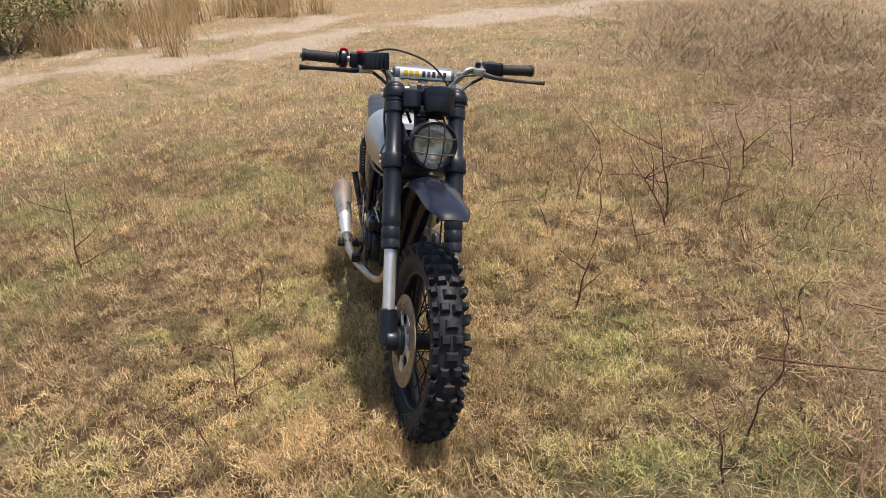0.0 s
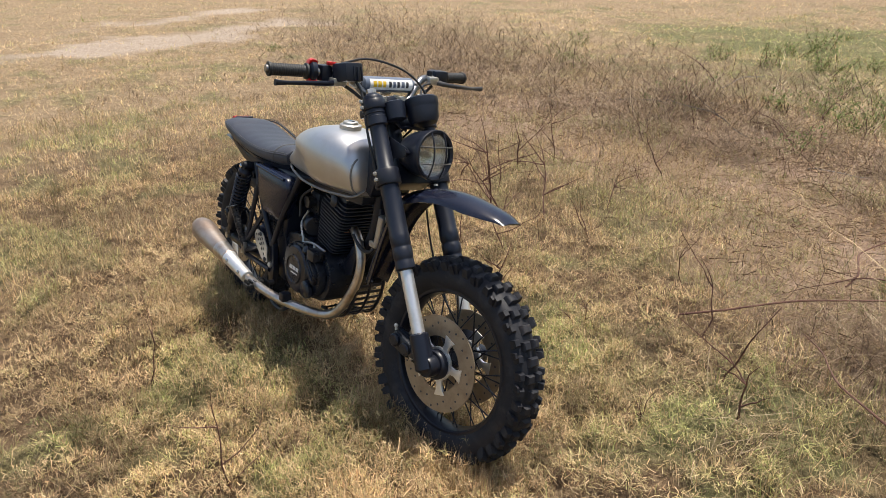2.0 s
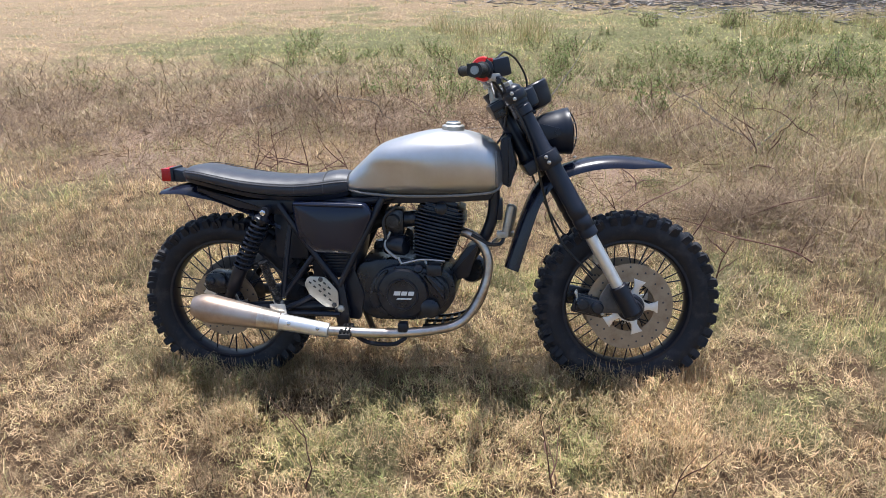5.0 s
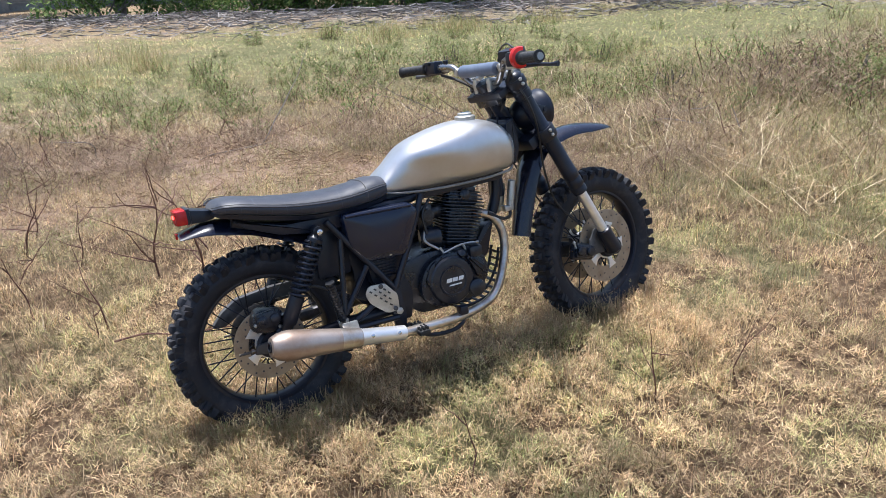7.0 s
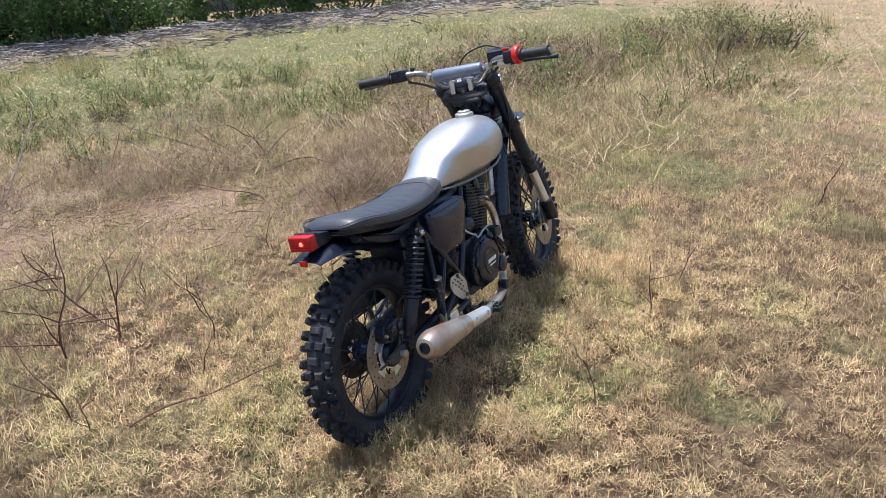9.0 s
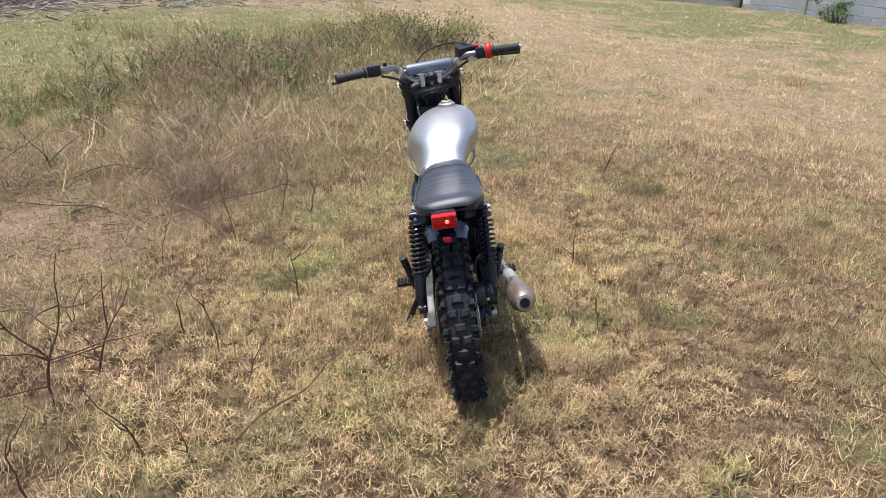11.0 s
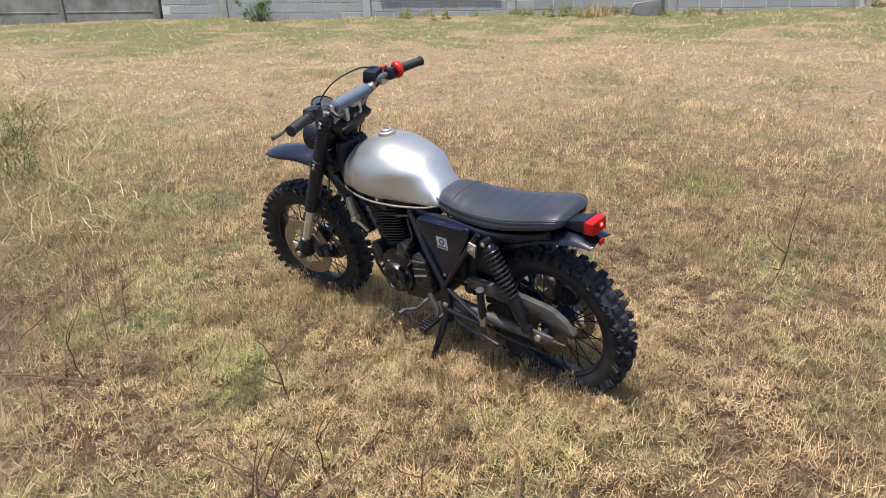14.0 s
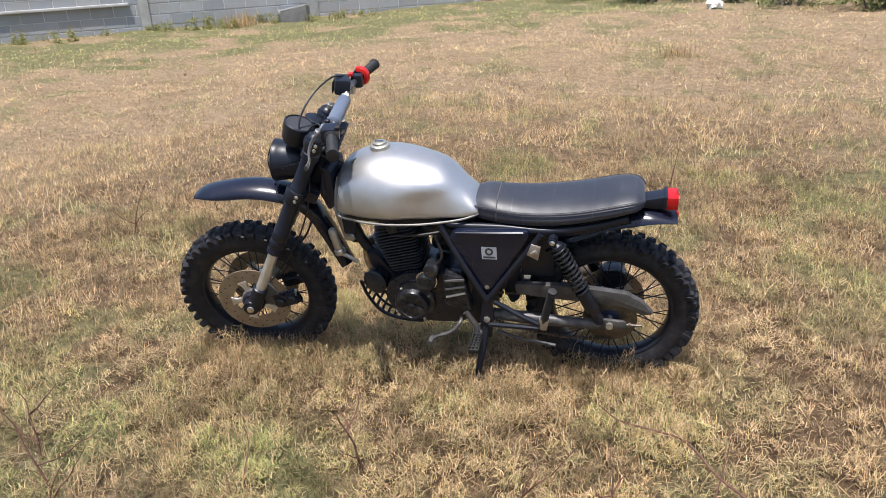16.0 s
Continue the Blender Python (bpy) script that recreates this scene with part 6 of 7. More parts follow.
def rear_end():
    sw = part("swingarm", tube([(-0.245, 0, 0.262), (-0.245, 0.004, 0.262)], 0.02, 10), M_GREYARM, bike, "dusty grey tubular swingarm")
    for sd in (-1, 1):
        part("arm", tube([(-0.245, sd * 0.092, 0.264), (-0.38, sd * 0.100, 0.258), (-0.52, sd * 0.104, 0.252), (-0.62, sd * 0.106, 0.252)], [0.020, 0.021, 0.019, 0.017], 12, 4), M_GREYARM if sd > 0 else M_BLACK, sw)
        part("axle_plate", prism(rounded([(-0.60, 0.275), (-0.70, 0.268), (-0.71, 0.240), (-0.60, 0.228)], 0.008), sd * 0.098, sd * 0.110, 0.002), M_GREYARM, sw)
        part("chain_adjuster", join(lathe([(0.004, 0), (0.004, 0.055)], (-0.70, sd * 0.104, 0.252), (-1, 0, 0), 8), lathe([(0.009, 0.01), (0.009, 0.018)], (-0.70, sd * 0.104, 0.252), (-1, 0, 0), 6)), M_CHAIN, sw)
        # shock absorbers
        a, b = Vector((-0.467, 0.108 if sd > 0 else -0.132, 0.574)), Vector((-0.614, sd * 0.122, 0.284))
        d = (b - a)
        L = d.length
        sh = part("shock_absorber", lathe([(0.010, 0.0), (0.017, 0.018), (0.024, 0.022), (0.024, 0.032), (0.010, 0.034), (0.010, 0.20), (0.023, 0.204), (0.023, 0.285), (0.018, 0.292), (0.014, L)], a, d, 18), M_BLACK, bike, "black coil-over rear shock absorber")
        for p in (a, b):
            part("shock_eye", lathe([(0.010, -0.012), (0.016, -0.012), (0.016, 0.012), (0.010, 0.012)], p, Y, 16), M_BLACK, sh)
        part("shock_nut", lathe([(0.010, 0), (0.010, 0.008), (0.005, 0.012)], a + Vector((0, sd * 0.014, 0)), (0, sd, 0), 6), M_CHROME, sh, "bright domed nut")
        u = d.normalized()
        e1 = u.orthogonal().normalized()
        e2 = u.cross(e1)
        turns = 10.5
        pts = [a + u * (0.034 + 0.172 * t) + (e1 * math.cos(t * turns * 2 * math.pi) + e2 * math.sin(t * turns * 2 * math.pi)) * 0.0255 for t in np.linspace(0, 1, 150)]
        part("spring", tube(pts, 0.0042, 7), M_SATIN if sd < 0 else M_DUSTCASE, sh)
    # chain side
    guard = rounded([(-0.335, 0.392), (-0.48, 0.392), (-0.60, 0.384), (-0.70, 0.372), (-0.752, 0.340), (-0.790, 0.296), (-0.752, 0.290), (-0.700, 0.318), (-0.60, 0.330), (-0.47, 0.338), (-0.34, 0.352)], 0.010)
    part("chain_guard", prism(guard, 0.074, 0.098, 0.004), M_GREYARM, bike, "scuffed grey chain guard")
    part("sprocket", ringlathe([(0.035, 0.070), (0.086, 0.070), (0.090, 0.072), (0.086, 0.075), (0.035, 0.075)], REAR_HUB, Y, 40), M_CHAIN, bike, "rear sprocket")
    for zz, pts in ((0, [(-0.16, 0.073, 0.335), (-0.40, 0.073, 0.340), (-0.655, 0.073, 0.340)]), (1, [(-0.16, 0.073, 0.265), (-0.30, 0.073, 0.205), (-0.48, 0.073, 0.168), (-0.655, 0.073, 0.164)])):
        q = spline(pts, 14)
        bms = [box((p + r) / 2, ((r - p).length * 0.86, 0.009 if i % 2 else 0.013, 0.009), 0.002, Matrix.Rotation(-math.atan2((r - p).z, (r - p).x), 4, "Y")) for i, (p, r) in enumerate(zip(q, q[1:]))]
        part("chain", join(*bms), M_CHAIN, bike, "oily drive chain run")
    cal = part("rear_caliper", join(prism(rounded([(-0.700, 0.346), (-0.676, 0.370), (-0.612, 0.362), (-0.594, 0.330), (-0.606, 0.302), (-0.656, 0.290), (-0.704, 0.308)], 0.016), -0.100, -0.048, 0.008), prism(rounded([(-0.690, 0.362), (-0.630, 0.368), (-0.612, 0.322), (-0.690, 0.312)], 0.012), -0.116, -0.096, 0.006)), M_ENGINE, bike, "dark rear brake caliper over the disc")
    for x in (-0.672, -0.634):
        part("piston_cap", lathe([(0.016, 0), (0.016, 0.007), (0.012, 0.010), (0.001, 0.010)], (x, -0.114, 0.340), (0, -1, 0), 16), M_ENGINE, cal)
    for x, z in ((-0.692, 0.328), (-0.606, 0.342), (-0.620, 0.308)):
        part("caliper_bolt", lathe([(0.006, 0), (0.006, 0.008), (0.003, 0.010)], (x, -0.099, z), (0, -1, 0), 6), M_ALU, cal)
    part("caliper_arm", tube([(-0.60, -0.085, 0.33), (-0.63, -0.095, 0.28), (-0.655, -0.095, 0.255)], 0.010, 8), M_BLACK, cal)
    part("brake_hose", tube([(-0.565, -0.07, 0.375), (-0.50, -0.085, 0.40), (-0.42, -0.10, 0.36), (-0.34, -0.11, 0.32)], 0.0045, 8, 5), M_CABLE, cal)
    # foot rests, levers, stand
    for sd in (-1, 1):
        peg = part("rider_footrest", tube([(-0.215, sd * 0.128, 0.205), (-0.210, sd * 0.155, 0.205)], 0.010, 10), M_GREYARM, bike, "folding footrest with studded rubber")
        rows = [box((-0.208, sd * 0.195, 0.206), (0.036, 0.085, 0.016), 0.003)]
        for i in range(3):
            for j in range(6):
                rows.append(box((-0.220 + i * 0.012, sd * (0.162 + j * 0.0135), 0.218), (0.007, 0.008, 0.012), 0.001))
        part("footrest_rubber", join(*rows), M_GRIP, peg)
        pb = Vector((-0.438, sd * 0.146, 0.290))
        pt = Vector((-0.470, sd * 0.176, 0.425))
        pp = part("passenger_footrest", tube([pb - (pt - pb) * 0.15, pb + (pt - pb) * 0.15], 0.010, 10), M_GREYARM, bike, "folded passenger footrest with ribbed rubber")
        prof, k = [], 0.0
        ln = (pt - pb).length
        while k < ln - 0.01:
            prof += [(0.0135, k), (0.0135, k + 0.005), (0.0115, k + 0.006), (0.0115, k + 0.0085)]
            k += 0.0095
        prof += [(0.0145, ln - 0.006), (0.0145, ln - 0.001), (0.004, ln)]
        part("footrest_rubber", lathe(prof, pb, pt - pb, 14), M_DUSTCASE if sd < 0 else M_GRIP, pp)
        part("footrest_hanger", prism([(-0.455, 0.292), (-0.420, 0.292), (-0.425, 0.245), (-0.445, 0.245)], sd * 0.140, sd * 0.152, 0.003), M_ALU, pp)
    hp = rounded([(-0.352, 0.345), (-0.338, 0.370), (-0.284, 0.368), (-0.244, 0.322), (-0.244, 0.268), (-0.288, 0.270), (-0.338, 0.312)], 0.010)
    plate = part("heel_plate", prism(hp, -0.142, -0.138, 0.001), M_ALU, bike, "drilled alloy heel guard plate", smooth=20)
    for i, (x, z) in enumerate([(-0.333, 0.350), (-0.318, 0.355), (-0.318, 0.336), (-0.302, 0.342), (-0.302, 0.322), (-0.286, 0.348), (-0.288, 0.328), (-0.287, 0.308), (-0.272, 0.334), (-0.272, 0.314), (-0.271, 0.294)]):
        part("slot", box((x, -0.1425, z), (0.010, 0.002, 0.005), 0.0008, Matrix.Rotation(radians(38), 4, "Y")), M_DARKPRINT, plate, smooth=0)
    for x, z in ((-0.298, 0.361), (-0.258, 0.278)):
        part("plate_bolt", lathe([(0.008, 0), (0.008, 0.004), (0.004, 0.006)], (x, -0.142, z), (0, -1, 0), 6), M_GREYARM, plate)
    part("brake_pedal", tube([(-0.215, -0.135, 0.190), (-0.15, -0.160, 0.162), (-0.07, -0.165, 0.160), (-0.035, -0.165, 0.178), (-0.030, -0.150, 0.182)], 0.007, 8, 4), M_BLACK, bike, "black rear brake pedal")
    part("gear_lever", join(tube([(-0.150, 0.118, 0.262), (-0.150, 0.150, 0.258), (-0.12, 0.165, 0.228), (-0.075, 0.172, 0.212), (-0.052, 0.176, 0.200)], 0.0065, 8, 4), lathe([(0.009, 0), (0.009, 0.034)], (-0.050, 0.168, 0.200), Y, 12)), M_GREYARM, bike, "scuffed metal gear lever")
    part("gear_linkage", tube([(-0.17, 0.138, 0.295), (-0.205, 0.140, 0.240), (-0.205, 0.150, 0.215)], 0.010, 10), M_GREYARM, bike, "scuffed gear linkage")
    st = part("side_stand", tube([(-0.232, 0.118, 0.225), (-0.222, 0.155, 0.150), (-0.206, 0.205, 0.055), (-0.200, 0.226, 0.012)], [0.014, 0.0125, 0.011, 0.012], 10, 4), M_BLACK, bike, "black side stand dug into the grass")
    part("stand_foot", box((-0.200, 0.236, 0.006), (0.045, 0.05, 0.010), 0.003, Matrix.Rotation(radians(9.5), 4, "X")), M_BLACK, st)
    part("stand_bracket", prism([(-0.262, 0.235), (-0.212, 0.235), (-0.215, 0.19), (-0.245, 0.175)], 0.108, 0.124, 0.003), M_GREYARM, st)
    part("stand_spring", tube([(-0.225, 0.132, 0.212), (-0.216, 0.165, 0.12)], 0.006, 8), M_CHAIN, st)
    part("lower_link", tube([(-0.27, 0.118, 0.205), (-0.36, 0.120, 0.178), (-0.47, 0.118, 0.160)], 0.006, 8), M_GREYARM, bike, "thin linkage rod")
    part("shock_bracket", join(prism([(-0.43, 0.555), (-0.40, 0.565), (-0.385, 0.525), (-0.42, 0.505)], 0.118, 0.126, 0.002), box((-0.408, 0.128, 0.535), (0.022, 0.012, 0.012), 0.002, Matrix.Rotation(radians(30), 4, "Y"))), M_ALU, bike, "bare metal lock bracket")


rear_end()

# ---- the field round it ----


def at_ground(x, y, turn=0.0, scale=1.0, sink=0.0):
    return Matrix.Translation((x, y, float(height_at(x, y)) - sink)) @ Matrix.Rotation(turn, 4, "Z") @ Matrix.Diagonal((scale, scale, scale, 1))


def place(src, x, y, turn, scale, sink=0.01):
    ob = copy_thing(src, Matrix())
    ob.matrix_basis = at_ground(x, y, turn, scale, sink)
    return ob


def dry_stem(rng, height, branches, label, r=0.0040, wild=0.5):
    """A bare dry weed stem: one crooked main shoot with a few forks."""

    def shoot(p, d, length, rad):
        pts, rs = [p.copy()], [rad]
        n = 6
        for i in range(n):
            d = (d + Vector((rng.gauss(0, wild), rng.gauss(0, wild), rng.gauss(0.02, wild * 0.6))) * 0.42).normalized()
            p = p + d * length / n
            pts.append(p.copy())
            rs.append(rad * (1 - 0.75 * (i + 1) / n))
        return tube(pts, rs, 5, 2), pts

    bm, main = shoot(Vector((0, 0, -0.02)), Vector((rng.gauss(0, 0.35), rng.gauss(0, 0.35), 1)).normalized(), height, r)
    ob = tagged(new("dry_stem", mesh_of("dry_stem", bm, M_STEM)), label, "dry stem", "dry weed stems")
    for _ in range(branches):
        d = Vector((rng.gauss(0, 1), rng.gauss(0, 1), 0.7)).normalized()
        bm, _pts = shoot(main[rng.randint(1, 4)], d, height * rng.uniform(0.35, 0.7), r * 0.7)
        part("branch", bm, M_STEM, ob)
    return ob


def dry_stems():
    rng = random.Random(12)
    kinds = [dry_stem(rng, rng.uniform(0.24, 0.42), rng.choice((0, 1, 1, 2, 3)), "bare brown weed stem standing in dry grass") for k in range(9)]
    spots = [(-0.24, 1.47), (-0.48, 0.82), (-1.10, 1.62), (-0.71, 0.69), (0.36, 0.75), (-1.05, 0.92), (-1.09, 0.75), (-0.44, 1.82), (-0.32, 1.0), (0.75, -0.68), (-1.01, 1.76), (-0.53, 2.23), (-1.31, 1.10), (0.44, -0.63), (0.44, 1.33), (0.38, 0.80), (0.73, 1.03), (-1.37, 1.54), (-1.33, 1.96), (-1.27, 2.23), (0.91, 0.50), (0.95, 0.86), (1.52, 1.01), (1.09, 0.71), (-1.8, 2.6), (-0.1, 2.9)]
    while len(spots) < 52:
        x, y = rng.uniform(-2.6, 3.6), rng.uniform(0.45, 3.9)
        if rng.random() < 0.12:
            x, y = rng.uniform(-1.5, 2.2), rng.uniform(-1.9, -0.6)
        if 0.55 < math.hypot(x, y) and not (-3.4 < x < -1.5 and y < 2.4):
            spots.append((x, y))
    for i, (x, y) in enumerate(spots):
        if i < len(kinds):
            kinds[i].matrix_basis = at_ground(x, y, rng.uniform(0, 6.3), rng.uniform(0.8, 1.2), 0.005)
        else:
            place(rng.choice(kinds), x, y, rng.uniform(0, 6.3), rng.uniform(0.55, 1.25))
    for x, y, h, b in ((-0.78, 1.30, 0.58, 7), (-0.50, 1.43, 0.48, 5), (-0.60, 1.23, 0.44, 6)):
        dry_stem(rng, h, b, "branching reddish-brown dead shrub in the grass", 0.0052, 0.36).matrix_basis = at_ground(x, y)
    for _ in range(46):
        t = rng.random()
        x, y = (-1.9 + 5.0 * t + rng.gauss(0, 0.3), 4.4 - 2.2 * t + rng.gauss(0, 0.5)) if rng.random() < 0.7 else (rng.gauss(4.6, 1.0), rng.gauss(2.2, 0.6))
        a, ln, up = rng.uniform(0, 6.3), rng.uniform(0.35, 0.9), rng.uniform(0.15, 0.8)
        d, q = Vector((math.cos(a), math.sin(a), up)).normalized(), Vector((x, y, float(height_at(x, y)) - 0.01))
        pts = [q.copy()]
        for i in range(7):
            d = (d + Vector((rng.gauss(0, 0.16), rng.gauss(0, 0.16), rng.gauss(-0.02, 0.14)))).normalized()
            q = q + d * ln / 7
            pts.append(q.copy())
        pale = rng.random() < 0.3
        tagged(new("bent_branch", mesh_of("bent_branch", tube(pts, [0.0045, 0.0042, 0.004, 0.0036, 0.003, 0.0025, 0.002, 0.001], 5, 2), M_PALEWOOD if pale else M_STEM)), "long pale dead branch sticking out of brush" if pale else "long brown dead branch sticking out of brush", "branch", "dead branches")
    for x, y, a, ln in ((0.62, 1.03, 50, 0.95), (1.35, 1.30, 20, 0.5), (1.55, 0.85, 150, 0.6), (-1.05, 0.62, -35, 0.5), (0.9, 1.7, 100, 0.5)):
        d = Vector((math.cos(radians(a)), math.sin(radians(a)), 0))
        z = float(height_at(x, y))
        pts = [Vector((x, y, z + 0.05)) + d * ln * t + Vector((0.02 * math.sin(9 * t), 0.02 * math.cos(7 * t), 0.10 * t + 0.02 * math.sin(5 * t))) for t in np.linspace(0, 1, 7)]
        tagged(new("fallen_twig", mesh_of("fallen_twig", tube(pts, [0.004, 0.004, 0.0035, 0.0035, 0.003, 0.0025, 0.0015], 6, 3), M_STEM)), "thin brown twig lying over the grass", "twig", "fallen twigs")


dry_stems()


def stick_heap(name, x, y, z, length, thick, flat, mat, label, rng):
    """Many loose sticks in one mesh: square bars with tapered ends."""
    n = len(x)
    az, el = rng.uniform(0, 2 * np.pi, n), rng.normal(0, flat, n)
    d = np.stack([np.cos(az) * np.cos(el), np.sin(az) * np.cos(el), np.sin(el)], 1)
    s = np.stack([-np.sin(az), np.cos(az), np.zeros(n)], 1)
    u = np.cross(d, s)
    c = np.stack([x, y, z], 1)
    co = []
    for e, k in ((-0.5, 1.0), (0.5, 0.45)):
        for a, b in ((1, 0), (-0.5, 0.87), (-0.5, -0.87)):
            co.append(c + d * (length * e)[:, None] + (s * a + u * b) * (thick * k)[:, None])
    co = np.stack(co, 1).reshape(-1, 3)
    b = (np.arange(n) * 6)[:, None]
    quads = np.concatenate([b + [0, 1, 4, 3], b + [1, 2, 5, 4], b + [2, 0, 3, 5]], 1).reshape(-1, 4)
    me = bpy.data.meshes.new(name)
    me.from_pydata(co.tolist(), [], quads.tolist())
    me.materials.append(mat)
    return tagged(new(name, me), label, name.replace("_", " "), kind="stuff")


def litter():
    rng = np.random.default_rng(9)
    x, y = rng.uniform(-6, 4.5, 60000), rng.uniform(0.8, 6.0, 60000)
    k = rng.uniform(0, 1, len(x)) < red_at(x, y) ** 1.4
    x, y = x[k][:9000], y[k][:9000]
    n = len(x)
    stick_heap("twig_litter", x, y, height_at(x, y) + rng.uniform(0.0, 0.05, n) + 0.07 * rng.uniform(0, 1, n) * smooth(0.45, 0.7, fbm(x, y, 1.4, 81)), 0.02 + 0.15 * rng.uniform(0, 1, n) ** 2.2, rng.uniform(0.0012, 0.0026, n), 0.30, M_STICK, "reddish-brown dead twigs and clippings on bare soil", rng)
    # bleached brushwood along the edge of the field
    t = rng.uniform(0, 1, 10000)
    seg = np.array(STRIP)
    cum = np.r_[0, np.cumsum(np.hypot(*np.diff(seg, axis=0).T))]
    px, py = np.interp(t * cum[-1], cum, seg[:, 0]), np.interp(t * cum[-1], cum, seg[:, 1])
    x, y = px + rng.normal(0, 0.80, len(t)), py + rng.normal(0, 0.80, len(t))
    d = near_line(x, y, STRIP)
    z = height_at(x, y) + rng.uniform(0, 1, len(t)) * 0.16 * np.exp(-(d / 0.7) ** 2)
    stick_heap("brushwood", x, y, z, rng.uniform(0.06, 0.42, len(t)), rng.uniform(0.004, 0.014, len(t)), 0.16, M_PALEWOOD, "bleached heap of dead branches along the field edge", rng)
    # tangled dead brush: a low bank across the field and brown weeds further out
    bank = [(-1.9, 4.3), (-0.7, 3.35), (0.3, 3.2), (0.9, 2.9), (1.5, 2.45), (2.1, 2.3), (2.7, 1.9), (3.5, 1.9)]
    seg = np.array(bank)
    cum = np.r_[0, np.cumsum(np.hypot(*np.diff(seg, axis=0).T))]
    t = rng.uniform(0, 1, 14000)
    x = np.interp(t * cum[-1], cum, seg[:, 0]) + rng.normal(0, 0.26, len(t))
    y = np.interp(t * cum[-1], cum, seg[:, 1]) + rng.normal(0, 0.22, len(t))
    spots = ((1.5, 0.75, 0.4, 0.2, 1200, 0.05), (-6.4, 4.0, 1.6, 0.8, 3200, 0.2), (-3.4, 4.4, 1.0, 0.6, 2400, 0.16), (1.20, 1.40, 0.28, 0.14, 3000, 0.13), (1.75, 1.62, 0.32, 0.18, 3600, 0.15), (2.3, 1.35, 0.40, 0.22, 2600, 0.13), (-0.6, 3.6, 0.9, 0.35, 3200, 0.13), (0.9, 3.35, 0.8, 0.3, 3000, 0.13), (-1.8, 3.0, 0.6, 0.3, 1800, 0.11), (4.7, 2.1, 0.8, 0.5, 4200, 0.27), (5.6, 1.5, 0.8, 0.4, 3000, 0.28), (7.1, 0.2, 0.45, 0.5, 1000, 0.35), (1.9, 1.2, 0.4, 0.25, 1700, 0.10), (3.9, 0.6, 0.9, 0.5, 3000, 0.10), (5.9, 0.1, 0.6, 0.4, 1500, 0.12), (2.3, 4.3, 1.1, 0.6, 2600, 0.16), (-1.3, 5.4, 1.2, 0.5, 2200, 0.14), (6.6, 2.6, 1.0, 0.7, 2600, 0.30), (-2.6, 3.2, 0.8, 0.5, 2200, 0.16), (-4.6, 3.3, 0.9, 0.6, 2600, 0.26), (-5.4, 4.8, 1.2, 0.6, 3000, 0.28), (-8.0, 5.2, 1.2, 0.6, 2200, 0.3))
    hgt = np.full(len(t), 0.15)
    for cx, cy, sx, sy, n, h in spots:
        x, y = np.r_[x, rng.normal(cx, sx, n)], np.r_[y, rng.normal(cy, sy, n)]
        hgt = np.r_[hgt, np.full(n, h)]
    n = len(x)
    lump = fbm(x, y, 2.4, 95, 2)
    k = (rng.uniform(0, 1, n) < smooth(0.25, 0.55, lump)) & (np.hypot(x, y) > 1.2)
    x, y, hgt, lump = x[k], y[k], hgt[k], lump[k]
    n = len(x)
    ob = blades("dead_brush", x, y, rng.uniform(0.10, 0.42, n) * (0.6 + 1.6 * hgt), rng.uniform(0.003, 0.0075, n) * (0.36 + 0.64 * smooth(2.6, 5.0, np.hypot(x, y))), 1.5, rng, zoff=hgt * rng.uniform(0, 1, n) ** 1.3 * (0.3 + 1.2 * lump), curl=1.1, segs=3, flat=0.6, material=M_BRUSH)
    tagged(ob, "tangled brown dead brush lying over the field", "brush", kind="stuff")
    # low brown growth creeping over the soil
    x, y = rng.uniform(-5.5, 4.2, 36000), rng.uniform(0.9, 5.2, 36000)
    k = rng.uniform(0, 1, len(x)) < 0.9 * red_at(x, y) * smooth(0.36, 0.52, fbm(x, y, 2.2, 96, 3))
    x, y = x[k], y[k]
    n = len(x)
    ob = blades("low_brush", x, y, rng.uniform(0.04, 0.16, n), rng.uniform(0.002, 0.0042, n), 1.45, rng, zoff=rng.uniform(0, 0.07, n) * fbm(x, y, 2.2, 96, 2), curl=1.9, segs=2, flat=0.4, material=M_BRUSH)
    tagged(ob, "low brown dead growth creeping over bare soil", "brush", kind="stuff")
    # pale straw blown over the soil in drifts, green grass coming through it
    x, y = rng.uniform(-3.6, 3.9, 60000), rng.uniform(0.75, 4.8, 60000)
    drift = smooth(0.38, 0.56, fbm(x, y, 1.7, 98, 3))
    k = rng.uniform(0, 1, len(x)) < drift * (0.15 + 0.85 * smooth(0.08, 0.4, red_at(x, y)))
    x, y, drift = x[k], y[k], drift[k]
    n = len(x)
    ob = blades("blown_straw", x, y, rng.uniform(0.05, 0.19, n), rng.uniform(0.0014, 0.0030, n), 1.5, rng, zoff=0.055 * drift * rng.uniform(0, 1, n), green=np.clip(0.10 + 0.9 * smooth(0.5, 0.66, fbm(x, y, 2.3, 99, 2)), 0, 1), curl=1.3, segs=3, flat=0.6, tone=rng.uniform(0.45, 1.05, n))
    tagged(ob, "pale straw and thin grass drifted over bare soil", "straw", kind="stuff")
    # small withered plants among the grass
    cx, cy = scatter(2600, 0.5, 6.5, rng)
    k = fbm(cx, cy, 1.6, 97, 2) > 0.47
    cx, cy = cx[k], cy[k]
    idx = np.repeat(np.arange(len(cx)), 22)
    n = len(idx)
    dx, dy = rng.normal(0, 0.026, n), rng.normal(0, 0.026, n)
